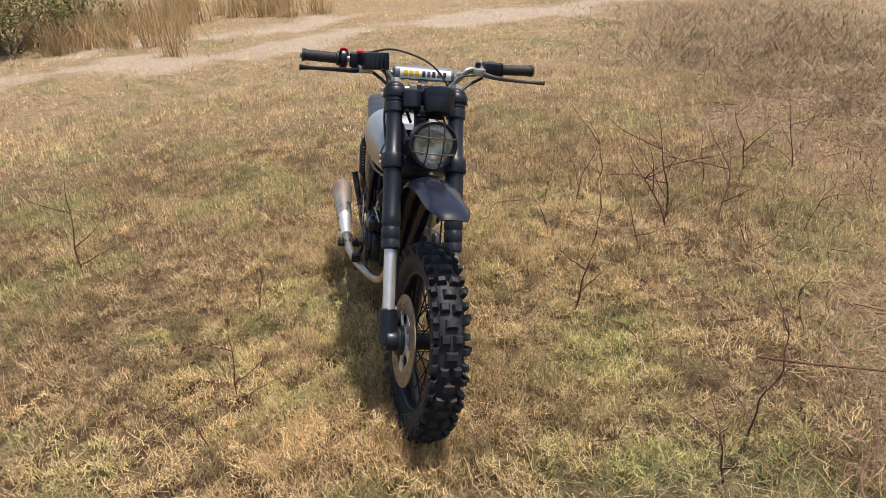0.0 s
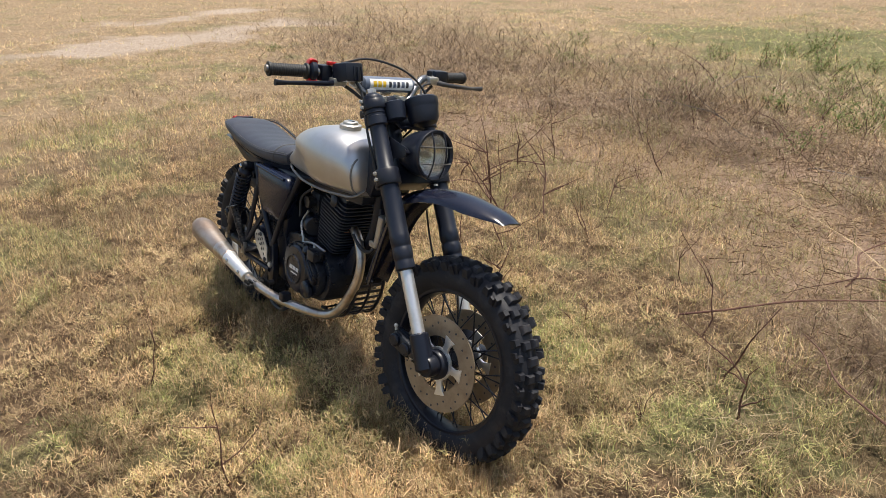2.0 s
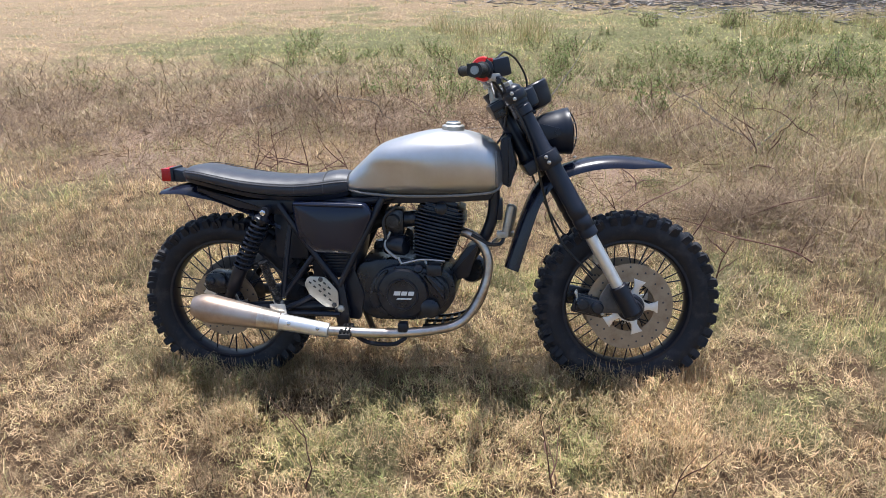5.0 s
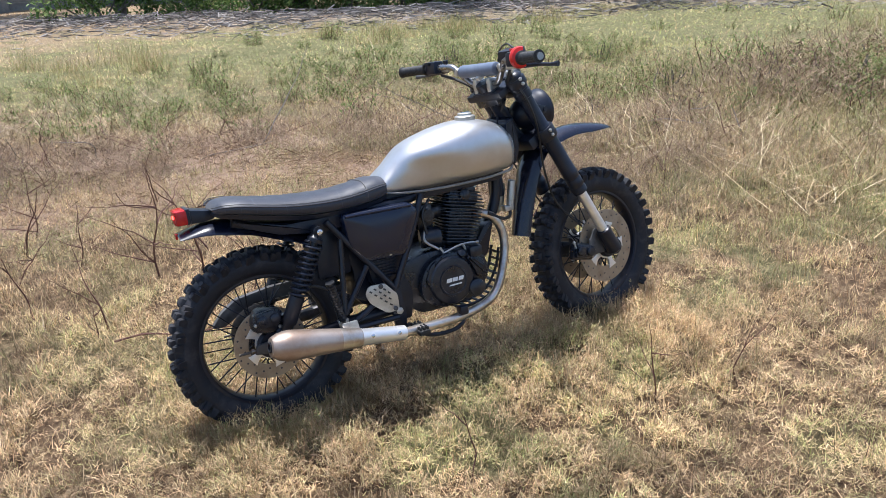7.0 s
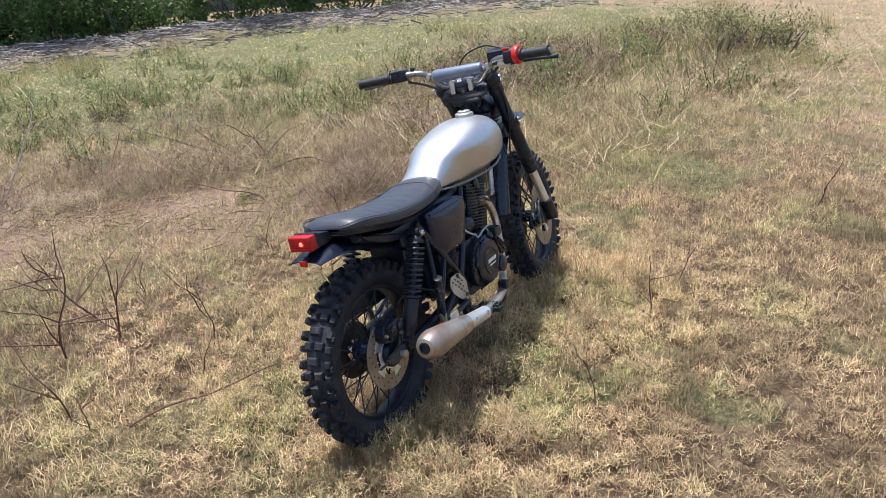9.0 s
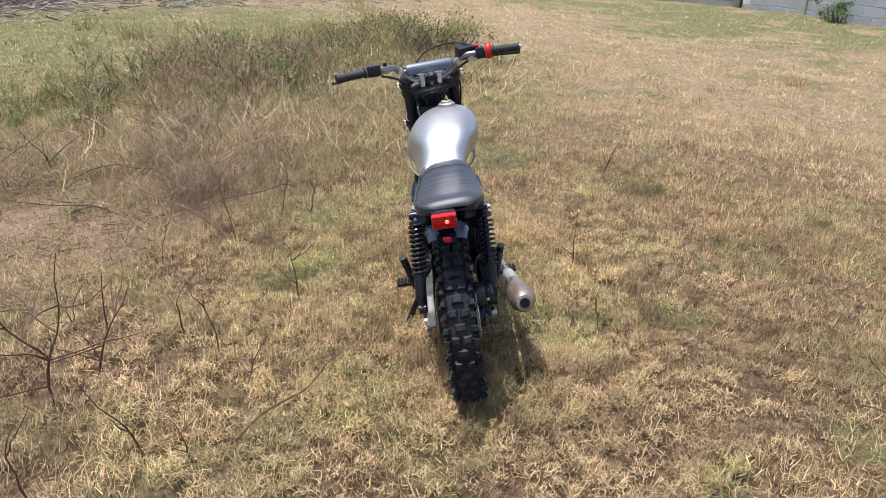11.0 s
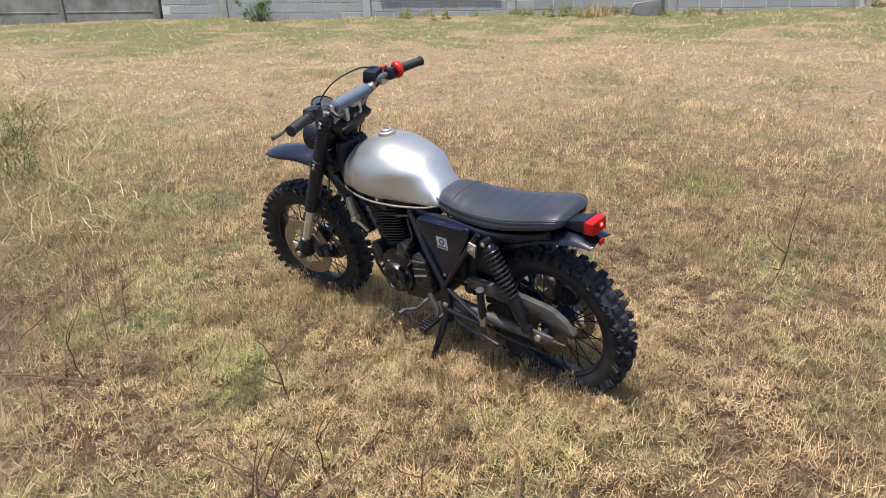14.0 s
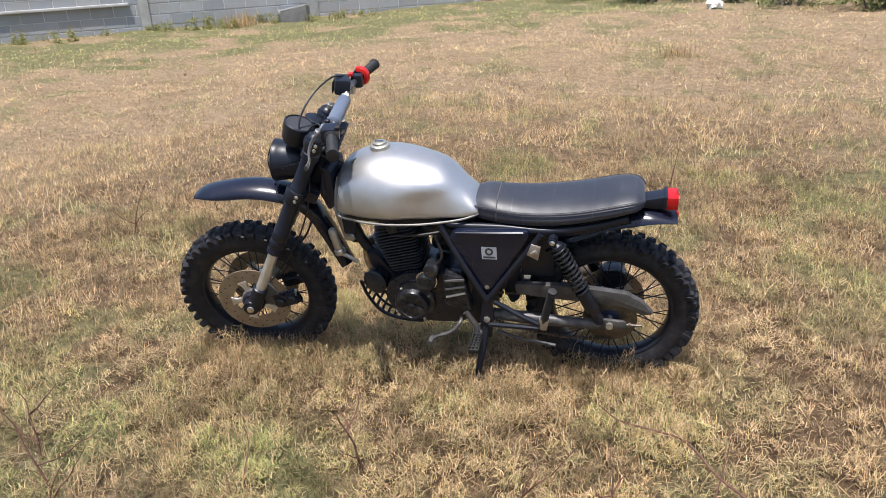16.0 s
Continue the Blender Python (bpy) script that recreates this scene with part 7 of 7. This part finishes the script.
    ob = blades("withered_plants", cx[idx] + dx, cy[idx] + dy, rng.uniform(0.03, 0.10, n), rng.uniform(0.0012, 0.0024, n), 1.4, rng, zoff=rng.uniform(0, 0.03, n), curl=1.8, segs=2, az=np.arctan2(dy, dx) + rng.normal(0, 0.8, n), material=M_BRUSH)
    tagged(ob, "small withered brown plants among the grass", "dead plants", kind="stuff")


litter()


def leaf_cloud(rng, pts, size, aspect=1.8, droop=0.3):
    """Small folded leaves at the given points, one mesh."""
    n = len(pts)
    pts = np.asarray(pts)
    az, el = rng.uniform(0, 2 * np.pi, n), rng.normal(-droop, 0.6, n)
    d = np.stack([np.cos(az) * np.cos(el), np.sin(az) * np.cos(el), np.sin(el)], 1)
    s = np.stack([-np.sin(az), np.cos(az), rng.normal(0, 0.5, n)], 1)
    s /= np.linalg.norm(s, axis=1)[:, None]
    u = np.cross(d, s)
    L = (size * rng.uniform(0.6, 1.3, n))[:, None]
    W = L / aspect / 2
    co = np.stack([pts, pts + d * L * 0.5 + s * W + u * W * 0.35, pts + d * L, pts + d * L * 0.5 - s * W + u * W * 0.35], 1).reshape(-1, 3)
    b = (np.arange(n) * 4)[:, None]
    tris = np.concatenate([b + [0, 1, 2], b + [0, 2, 3]], 1).reshape(-1, 3)
    return co, tris


def raw_mesh(name, co, faces, material):
    me = bpy.data.meshes.new(name)
    me.from_pydata(np.asarray(co).tolist(), [], np.asarray(faces).tolist())
    me.materials.append(material)
    return me


def weed(seed, height, label, leaf=0.045, stems=7, spread=0.16, material=None):
    """A leafy field weed: several stems with leaves all along."""
    r, rng = random.Random(seed), np.random.default_rng(seed)
    bms, pts = [], []
    for _ in range(stems):
        a, tilt = r.uniform(0, 6.3), r.uniform(0.1, 0.7)
        p, d = Vector((r.gauss(0, spread * 0.4), r.gauss(0, spread * 0.4), -0.02)), Vector((math.cos(a) * tilt, math.sin(a) * tilt, 1)).normalized()
        line = [p]
        h = height * r.uniform(0.6, 1.05)
        for i in range(5):
            d = (d + Vector((r.gauss(0, 0.16), r.gauss(0, 0.16), -0.02))).normalized()
            line.append(line[-1] + d * h / 5)
        bms.append(tube(line, [0.004, 0.0035, 0.003, 0.0025, 0.002, 0.001], 5))
        for i in range(1, 6):
            for _ in range(9):
                t = r.random()
                q = line[i - 1].lerp(line[i], t)
                pts.append((q.x + r.gauss(0, 0.02), q.y + r.gauss(0, 0.02), q.z + r.gauss(0, 0.01)))
    ob = new("weed")
    ob.empty_display_size = 0.1
    tagged(ob, label, "weed", "field weeds")
    for b in bms:
        part("stem", b, M_STEM, ob)
    co, f = leaf_cloud(rng, pts, leaf, 2.2)
    part("foliage", raw_mesh("foliage", co, f, material or M_WEED), None, ob)
    return ob


def weeds():
    r = random.Random(77)
    kinds = [weed(100 + k, 0.20 + 0.05 * k, "green leafy field weed with dry stems", 0.032, 6 + k) for k in range(4)]
    zones = ((4.9, 1.9, 0.9, 0.5, 40), (1.05, 1.85, 0.12, 0.10, 7), (6.4, 1.6, 1.5, 1.1, 40), (4.6, 3.4, 1.3, 0.9, 34), (2.6, 5.4, 1.6, 0.9, 66), (8.2, 0.6, 1.0, 0.8, 22), (3.4, 3.0, 0.8, 0.6, 22), (0.9, 4.7, 1.2, 0.5, 34), (-0.3, 6.8, 2.2, 0.9, 46), (4.5, 7.6, 2.0, 1.0, 30), (-3.6, 5.2, 2.2, 1.0, 10))
    first = list(kinds)
    for cx, cy, sx, sy, n in zones:
        for _ in range(n):
            x, y, a, s = r.gauss(cx, sx), r.gauss(cy, sy), r.uniform(0, 6.3), r.uniform(0.45, 1.05) * (1.45 if cx == 4.9 else 0.5 if cx == 1.05 else 1.0)
            if math.hypot(x, y) < 1.9:
                continue
            if first:
                first.pop().matrix_basis = at_ground(x, y, a, s, 0.01)
            else:
                place(r.choice(kinds), x, y, a, s)


weeds()


def tussock(seed, height, width, label, green, n=90, spread=0.12, lean=0.75):
    rng = np.random.default_rng(seed)
    x, y = rng.normal(0, spread, n), rng.normal(0, spread, n)
    base = height_at(x, y)
    ob = blades("tall_grass", x, y, height * rng.uniform(0.6, 1.15, n), np.full(n, width), lean, rng, green=np.full(n, green), curl=0.9, tone=rng.uniform(0.6, 1.1, n))
    co = np.empty(len(ob.data.vertices) * 3, np.float32)
    ob.data.vertices.foreach_get("co", co)
    co = co.reshape(-1, 3)
    co[:, 2] -= np.repeat(base, 7)
    ob.data.vertices.foreach_set("co", co.ravel())
    ob.data.update()
    return tagged(ob, label, "tall grass", "grass tussocks")


def tussocks():
    r = random.Random(5)
    green = [tussock(200 + k, 0.30 + 0.06 * k, 0.005, "tall tangled green and straw grass tussock", 0.75, 240, 0.17, 1.25) for k in range(3)]
    small = [tussock(250 + k, 0.20 + 0.05 * k, 0.004, "low tangled brush of green and brown grass", 0.45, 80, 0.11, 1.3) for k in range(3)]
    dry = [tussock(300 + k, 0.55 + 0.1 * k, 0.010, "tall yellow dry grass tussock beside the track", 0.0) for k in range(3)]
    jobs = [(green, 7.6, 0.15, 0.5, 0.45, 22), (green, 8.2, 0.9, 1.0, 0.7, 12), (green, 6.2, 2.4, 1.0, 0.8, 8), (green, 9.2, 1.6, 1.5, 0.8, 10), (small, 3.4, 2.0, 1.0, 0.6, 30), (small, 2.6, 3.6, 1.6, 0.7, 26), (small, 5.0, 1.2, 0.9, 0.7, 20), (dry, -11.3, -3.6, 1.6, 1.0, 46), (dry, -12.6, -1.8, 0.8, 0.8, 16), (green, 2.5, 8.6, 3.0, 0.9, 16)]
    fresh = {id(o): True for o in green + small + dry}
    for kinds, cx, cy, sx, sy, n in jobs:
        for _ in range(n):
            k = r.choice(kinds)
            x, y, a, s = r.gauss(cx, sx), r.gauss(cy, sy), r.uniform(0, 6.3), r.uniform(0.6, 1.2)
            if fresh.pop(id(k), None):
                k.matrix_basis = at_ground(x, y, a, s, 0.01)
            else:
                place(k, x, y, a, s)


tussocks()


def tangle():
    """Long grass fallen every way beyond the motorcycle, with bleached stalks over it."""
    rng = np.random.default_rng(61)
    #         middle      spread    stems heap
    zones = ((4.2, 0.5, 0.8, 0.5, 3800, 0.15), (5.3, 1.2, 1.1, 0.7, 5600, 0.20), (6.4, 0.4, 0.9, 0.7, 3800, 0.20), (6.3, 2.4, 1.2, 0.8, 3600, 0.22), (8.6, 0.2, 1.2, 0.9, 2600, 0.2), (7.6, 0.2, 0.5, 0.4, 2000, 0.5), (3.6, 2.9, 1.0, 0.7, 2200, 0.15), (1.5, 5.6, 1.8, 0.8, 3000, 0.15), (-1.0, 7.0, 1.8, 0.9, 2200, 0.15),
             (2.5, 1.7, 0.6, 0.4, 3200, 0.09), (3.4, 1.3, 0.8, 0.5, 5200, 0.13), (3.2, 0.5, 0.6, 0.4, 1800, 0.07), (5.2, 2.0, 0.7, 0.4, 2600, 0.34), (2.4, 2.6, 0.7, 0.5, 2200, 0.10), (4.9, -0.35, 0.6, 0.4, 2400, 0.13), (2.6, 0.3, 0.5, 0.3, 1600, 0.05), (6.6, -1.0, 0.9, 0.6, 1900, 0.14), (7.3, -0.3, 0.7, 0.4, 2000, 0.3))
    x = np.concatenate([rng.normal(cx, sx, n) for cx, cy, sx, sy, n, h in zones])
    y = np.concatenate([rng.normal(cy, sy, n) for cx, cy, sx, sy, n, h in zones])
    heap = np.concatenate([np.full(n, h) for cx, cy, sx, sy, n, h in zones])
    n = len(x)
    k = (np.hypot(x, y) > 2.0) & (rng.uniform(0, 1, n) < 0.25 + 0.9 * fbm(x, y, 1.5, 67, 2))
    x, y, heap = x[k], y[k], heap[k]
    n = len(x)
    top, a, _ = cushions(x, y, 2.4)
    up = heap * top * rng.uniform(0.3, 1.0, n)
    # tone drops with top: shade of the gaps between cushions painted into the blades
    ob = blades("tangled_grass", x, y, rng.uniform(0.10, 0.34, n), rng.uniform(0.0026, 0.0052, n), 1.5, rng, zoff=up, green=np.clip(0.44 + 1.2 * (fbm(x, y, 0.9, 68, 2) - 0.45) + 0.4 * (a - 0.5) + rng.normal(0, 0.25, n), 0, 1), curl=1.0, segs=3, flat=0.55, tone=rng.uniform(0.5, 1.1, n) * (0.7 + 0.5 * top))
    tagged(ob, "long green and straw grass fallen into a tangle", "grass", kind="stuff")
    k = rng.uniform(0, 1, n) < 0.030 + 0.030 * smooth(3.5, 5.5, x)
    x, y, up, m = x[k], y[k], up[k], int(k.sum())
    ob = blades("pale_stalks", x, y, rng.uniform(0.20, 0.65, m), rng.uniform(0.003, 0.0055, m) * (1 + 0.4 * smooth(4, 7, x)), 1.5, rng, zoff=up + 0.05 * rng.uniform(0.2, 1.0, m), curl=0.6, segs=4, flat=0.7, material=M_STRAW)
    tagged(ob, "bleached stalks lying over tangled grass", "stalks", kind="stuff")


tangle()


def shrub(seed, radius, height, label, material, leaves=2600, leaf=0.09):
    r, rng = random.Random(seed), np.random.default_rng(seed)
    bms, pts = [], []
    for _ in range(9):
        a, t = r.uniform(0, 6.3), r.uniform(0.2, 0.9)
        d = Vector((math.cos(a) * t, math.sin(a) * t, 1)).normalized()
        line = [Vector((r.gauss(0, 0.08), r.gauss(0, 0.08), -0.05))]
        for i in range(5):
            d = (d + Vector((r.gauss(0, 0.2), r.gauss(0, 0.2), 0))).normalized()
            line.append(line[-1] + d * height * 0.21)
        bms.append(tube(line, [0.02, 0.017, 0.014, 0.011, 0.008, 0.004], 6))
    clumps = [(r.gauss(0, radius * 0.5), r.gauss(0, radius * 0.5), height * r.uniform(0.12, 0.95), radius * r.uniform(0.2, 0.38)) for _ in range(22)]
    for _ in range(leaves):
        cx, cy, cz, cr = r.choice(clumps)
        pts.append((r.gauss(cx, cr * 0.6), r.gauss(cy, cr * 0.6), max(0.02, r.gauss(cz, cr * 0.5))))
    ob = new("shrub")
    tagged(ob, label, "shrub")
    for b in bms:
        part("stem", b, M_BARK, ob)
    co, f = leaf_cloud(rng, pts, leaf)
    part("foliage", raw_mesh("foliage", co, f, material), None, ob)
    return ob


def tree(seed, height, label):
    r, rng = random.Random(seed), np.random.default_rng(seed)
    trunk = [Vector((0, 0, -0.1))]
    d = Vector((r.gauss(0, 0.06), r.gauss(0, 0.06), 1)).normalized()
    for i in range(7):
        d = (d + Vector((r.gauss(0, 0.07), r.gauss(0, 0.07), 0))).normalized()
        trunk.append(trunk[-1] + d * height / 7)
    bms = [tube(trunk, [0.17, 0.13, 0.115, 0.10, 0.085, 0.065, 0.045, 0.02], 10, 3)]
    ends = []
    for i in range(3, 8):
        for _ in range(3):
            a = r.uniform(0, 6.3)
            dd = Vector((math.cos(a), math.sin(a), r.uniform(0.2, 0.8))).normalized()
            line = [trunk[i].copy()]
            for k in range(4):
                dd = (dd + Vector((r.gauss(0, 0.2), r.gauss(0, 0.2), r.gauss(0, 0.12)))).normalized()
                line.append(line[-1] + dd * height * 0.075)
                ends.append(line[-1])
            bms.append(tube(line, [0.04, 0.03, 0.022, 0.014, 0.006], 6))
    pts = []
    for _ in range(4200):
        e = r.choice(ends)
        pts.append((r.gauss(e.x, 0.32), r.gauss(e.y, 0.32), r.gauss(e.z, 0.26)))
    ob = new("tree")
    tagged(ob, label, "tree", "trees behind the field")
    part("trunk", join(*bms), M_BARK, ob, "grey-brown trunk with limbs")
    co, f = leaf_cloud(rng, pts, 0.15, 2.0)
    part("crown", raw_mesh("crown", co, f, M_LEAF), None, ob)
    return ob


def woods():
    r = random.Random(31)
    trees = [tree(400 + k, 5.2 + 0.8 * k, "broad-leaved tree standing behind the brushwood") for k in range(3)]
    spots = [(1.2, 17.8), (4.6, 15.0), (6.2, 14.2), (8.4, 12.8), (10.6, 11.8), (12.6, 10.4), (14.6, 8.8), (16.4, 6.2), (18.3, 3.6), (3.0, 19.0), (9.5, 15.5), (-2.0, 20.0)]
    for i, (x, y) in enumerate(spots):
        if i < 3:
            trees[i].matrix_basis = at_ground(x, y, r.uniform(0, 6), r.uniform(0.9, 1.15), 0.05)
        else:
            place(r.choice(trees), x, y, r.uniform(0, 6.3), r.uniform(0.85, 1.2), 0.05)
    dark = [shrub(500 + k, 0.9, 1.1, "dark green bush at the edge of the wood", M_LEAF) for k in range(3)]
    more = [(2.6, 15.6), (3.6, 14.4), (5.2, 13.4), (6.0, 12.9), (7.3, 12.2), (8.2, 11.6), (9.4, 11.2), (10.3, 10.5), (11.6, 9.9), (12.8, 9.2), (13.8, 7.9), (16.2, 5.2), (0.6, 16.4), (4.4, 14.9), (7.0, 13.6), (9.0, 12.6), (19.2, 1.9), (18.6, 3.9)]
    for i, (x, y) in enumerate(more):
        if i < 3:
            dark[i].matrix_basis = at_ground(x, y, r.uniform(0, 6), r.uniform(0.8, 1.2), 0.05)
        else:
            place(r.choice(dark), x, y, r.uniform(0, 6.3), r.uniform(0.7, 1.3), 0.05)
    olive = shrub(560, 0.9, 1.1, "dark olive bush mixed with dry grass beside the track", M_OLIVE, 3200, 0.07)
    olive.matrix_basis = at_ground(-9.6, -5.2, 0.4, 1.1, 0.05)
    for x, y, s in ((-10.4, -5.9, 1.2), (-10.9, -4.6, 1.0)):
        place(olive, x, y, r.uniform(0, 6.3), s, 0.05)
    brush = [shrub(570 + k, 0.38, 0.44, label, m, 1500, leaf) for k, (label, m, leaf) in enumerate((("low green and straw brush in the field", M_WEED, 0.034), ("dense olive and brown brush in the field", M_OLIVE, 0.030), ("brown withered brush in the field", M_BRUSH, 0.026)))]
    for i, (x, y, s, k) in enumerate(((4.9, 1.9, 0.85, 0), (7.5, 0.15, 1.35, 1), (5.5, 1.6, 0.9, 2), (7.8, 0.5, 1.2, 1), (7.2, -0.1, 1.1, 1), (5.9, 2.2, 0.85, 2), (6.5, 1.3, 0.9, 0), (5.1, 2.7, 0.7, 2), (6.9, 1.0, 0.8, 2), (7.6, 1.2, 1.0, 1), (6.7, 2.6, 0.9, 0), (8.4, 0.8, 1.1, 1), (3.3, 2.2, 0.5, 2), (2.7, 2.5, 0.42, 2), (4.5, 4.6, 0.6, 0), (3.2, 5.6, 0.55, 0), (4.3, 2.4, 0.7, 2), (3.9, 2.9, 0.65, 1), (7.4, -0.35, 1.1, 1), (6.9, 0.2, 1.0, 1))):
        if i < 3:
            brush[k].matrix_basis = at_ground(x, y, 1.0 + i, s, 0.03)
        else:
            place(brush[k], x, y, r.uniform(0, 6.3), s, 0.03)
    scrub = [shrub(520 + k, 0.7, 0.6, "low green and brown scrub along the field edge", M_WEED, 1500, 0.07) for k in range(2)]
    edge = [(-3.2, -11.9), (-4.3, -11.2), (-5.4, -10.8), (-2.4, -12.6), (-1.0, -13.2), (0.3, -14.0), (-6.4, -10.2), (-4.8, -12.2), (1.8, -14.8), (-7.6, -9.8)]
    for i, (x, y) in enumerate(edge):
        if i < 2:
            scrub[i].matrix_basis = at_ground(x, y, 1.0 + i, 1.0, 0.03)
        else:
            place(scrub[i % 2], x, y, r.uniform(0, 6.3), r.uniform(0.7, 1.3), 0.03)


woods()

# ---- block wall with cast posts, and the old rendered wall beyond it ----
BL, BH, BT = 0.40, 0.20, 0.14


def along(s, out=0.0, z=0.0):
    p = WALL_A + WALL_DIR * s + WALL_OUT * out
    return Vector((p.x, p.y, z))


def wall():
    turn = math.atan2(WALL_DIR.y, WALL_DIR.x)
    s0, s1 = -1.6, 13.2
    zb = min(float(height_at(*along(s).xy)) for s in (s0, 0.5 * (s0 + s1), s1)) - 0.10
    courses = 10
    z0 = zb
    core = new("wall_south", mesh_of("wall_south", box((0, 0, 0), (s1 - s0, BT - 0.016, courses * BH), 0), M_MORTAR, 0))
    core.matrix_basis = Matrix.Translation(along((s0 + s1) / 2, 0, z0 + courses * BH / 2)) @ Matrix.Rotation(turn, 4, "Z")
    tagged(core, "grey concrete block wall with pale mortar joints", "wall", kind="structure")
    inv = core.matrix_basis.inverted()
    rng = random.Random(3)
    block = mesh_of("concrete_block", box((0, 0, 0), (BL - 0.014, BT, BH - 0.014), 0.006), M_BLOCK, 0)
    rest = []
    n = int((s1 - s0) / BL)
    count = 0
    for c in range(courses):
        for i in range(n):
            s = s0 + BL * (i + 0.5) + (0.2 if c % 2 else 0)
            if s + BL / 2 > s1:
                continue
            m = inv @ Matrix.Translation(along(s, rng.uniform(-0.002, 0.003), z0 + BH * (c + 0.5))) @ Matrix.Rotation(turn, 4, "Z")
            if count < 290 and c < 8:
                part("concrete_block", block, None, core, at=m)
                count += 1
            else:
                b = box((0, 0, 0), (BL - 0.014, BT, BH - 0.014))
                b.transform(m)
                rest.append(b)
    r = part("upper_blocks", join(*rest), M_BLOCKFAR, core, smooth=0)
    r["kind"] = "stuff"
    post = mesh_of("post", box((0, 0, 0), (0.17, 0.19, courses * BH + 0.16), 0.012), M_PILLAR, 30)
    for s in (0.0, 3.42, 6.55, 9.7, 12.8):
        part("post", post, None, core, "pale cast concrete post", inv @ Matrix.Translation(along(s, 0.01, z0 + courses * BH / 2 + 0.05)) @ Matrix.Rotation(turn, 4, "Z"))
    for s, w in ((5.0, 2.6),):
        part("ledge", box((0, 0, 0), (w, 0.10, 0.05), 0.01), M_PILLAR, core, "rough mortar ledge", inv @ Matrix.Translation(along(s, 0.10, z0 + 0.62)) @ Matrix.Rotation(turn, 4, "Z"))
    # the older wall: cast panels between posts
    pts = [along(s0 - 0.05), along(-9.5), Vector((19.5, 5.5, 0)), Vector((13.5, 13.5, 0)), Vector((4.0, 21.5, 0)), Vector((-8, 25, 0))]
    for i, (a, b) in enumerate(zip(pts, pts[1:])):
        d = b - a
        L = d.length
        h = 2.0
        zz = min(float(height_at(a.x, a.y)), float(height_at(b.x, b.y))) - 0.15
        m = Matrix.Translation(((a.x + b.x) / 2, (a.y + b.y) / 2, zz + h / 2)) @ Matrix.Rotation(math.atan2(d.y, d.x), 4, "Z")
        w = new("wall_east" if i else "wall_rendered", mesh_of("old_wall", box((0, 0, 0), (L - 0.02, 0.14, h), 0.01), M_OLDWALL, 0))
        w.matrix_basis = m
        tagged(w, "weathered dark grey rendered concrete wall", "wall", kind="structure")
        for k in range(int(L / 2.6) + 1):
            x = -L / 2 + 0.1 + k * 2.6
            part("post", box((x, 0, 0.03), (0.18, 0.22, h + 0.1), 0.015), M_OLDWALL, w)
        for zc in (-0.55, -0.1, 0.35, 0.8):
            part("panel_rib", box((0, 0.0, zc), (L - 0.3, 0.16, 0.03), 0.006), M_OLDWALL, w)


wall()


def wall_foot():
    r = random.Random(9)
    sh = shrub(540, 0.30, 0.42, "small rounded green shrub against the block wall", M_LEAF, 900, 0.05)
    p = along(1.05, 0.45)
    sh.matrix_basis = at_ground(p.x, p.y, 0.4, 1.0, 0.02)
    creeper = [weed(600 + k, 0.34, "low creeping weeds along the foot of the wall", 0.045, 8, 0.3, M_CREEPER) for k in range(2)]
    for i in range(26):
        s = r.uniform(4.3, 11.0)
        p = along(s, r.uniform(0.15, 0.75))
        if i < 2:
            creeper[i].matrix_basis = at_ground(p.x, p.y, 1.0, 1.0, 0.01)
        else:
            place(r.choice(creeper), p.x, p.y, r.uniform(0, 6.3), r.uniform(0.4, 0.85))
    p = along(8.3, 0.45)
    heap = tussock(700, 0.34, 0.012, "brown heap of dead palm-like leaves by the wall", 0.0, 160, 0.16)
    heap.matrix_basis = at_ground(p.x, p.y, 0, 1.0, 0.01)
    p = along(9.25, 0.45)
    bm = box((0, 0, 0), (0.55, 0.32, 0.36), 0.03)
    rr = random.Random(2)
    for v in bm.verts:
        v.co += Vector((rr.gauss(0, 0.02), rr.gauss(0, 0.02), rr.gauss(0, 0.015) - 0.10 * (v.co.x > 0)))
    lump = tagged(new("concrete_lump", mesh_of("concrete_lump", bm, M_OLDWALL, 0)), "broken grey concrete lump by the wall", "rubble")
    lump.matrix_basis = at_ground(p.x, p.y, 0.5, 1.0, -0.14)
    bm = bmesh.new()
    bmesh.ops.create_icosphere(bm, subdivisions=3, radius=0.13)
    for v in bm.verts:
        v.co *= 1 + 0.45 * (noise.noise(v.co * 14) + 0.5 * noise.noise(v.co * 31))
        v.co.z *= 0.7
    bag = tagged(new("plastic_bag", mesh_of("plastic_bag", bm, M_WHITE, 25)), "crumpled white plastic bag lying in the grass", "litter")
    bag.matrix_basis = at_ground(-1.95, -11.5, 0, 1.0, -0.07)
    # a clump of torn-up dry turf
    for x, y, s in ((5.75, -4.12, 0.7), (3.9, -0.4, 0.45), (-1.2, -6.9, 0.9)):
        t = tussock(int(x * 10) + 900, 0.22, 0.008, "torn-up brown clump of dead grass", 0.0, 140, 0.13)
        t.matrix_basis = at_ground(x, y, 0, s, 0.01)


wall_foot()
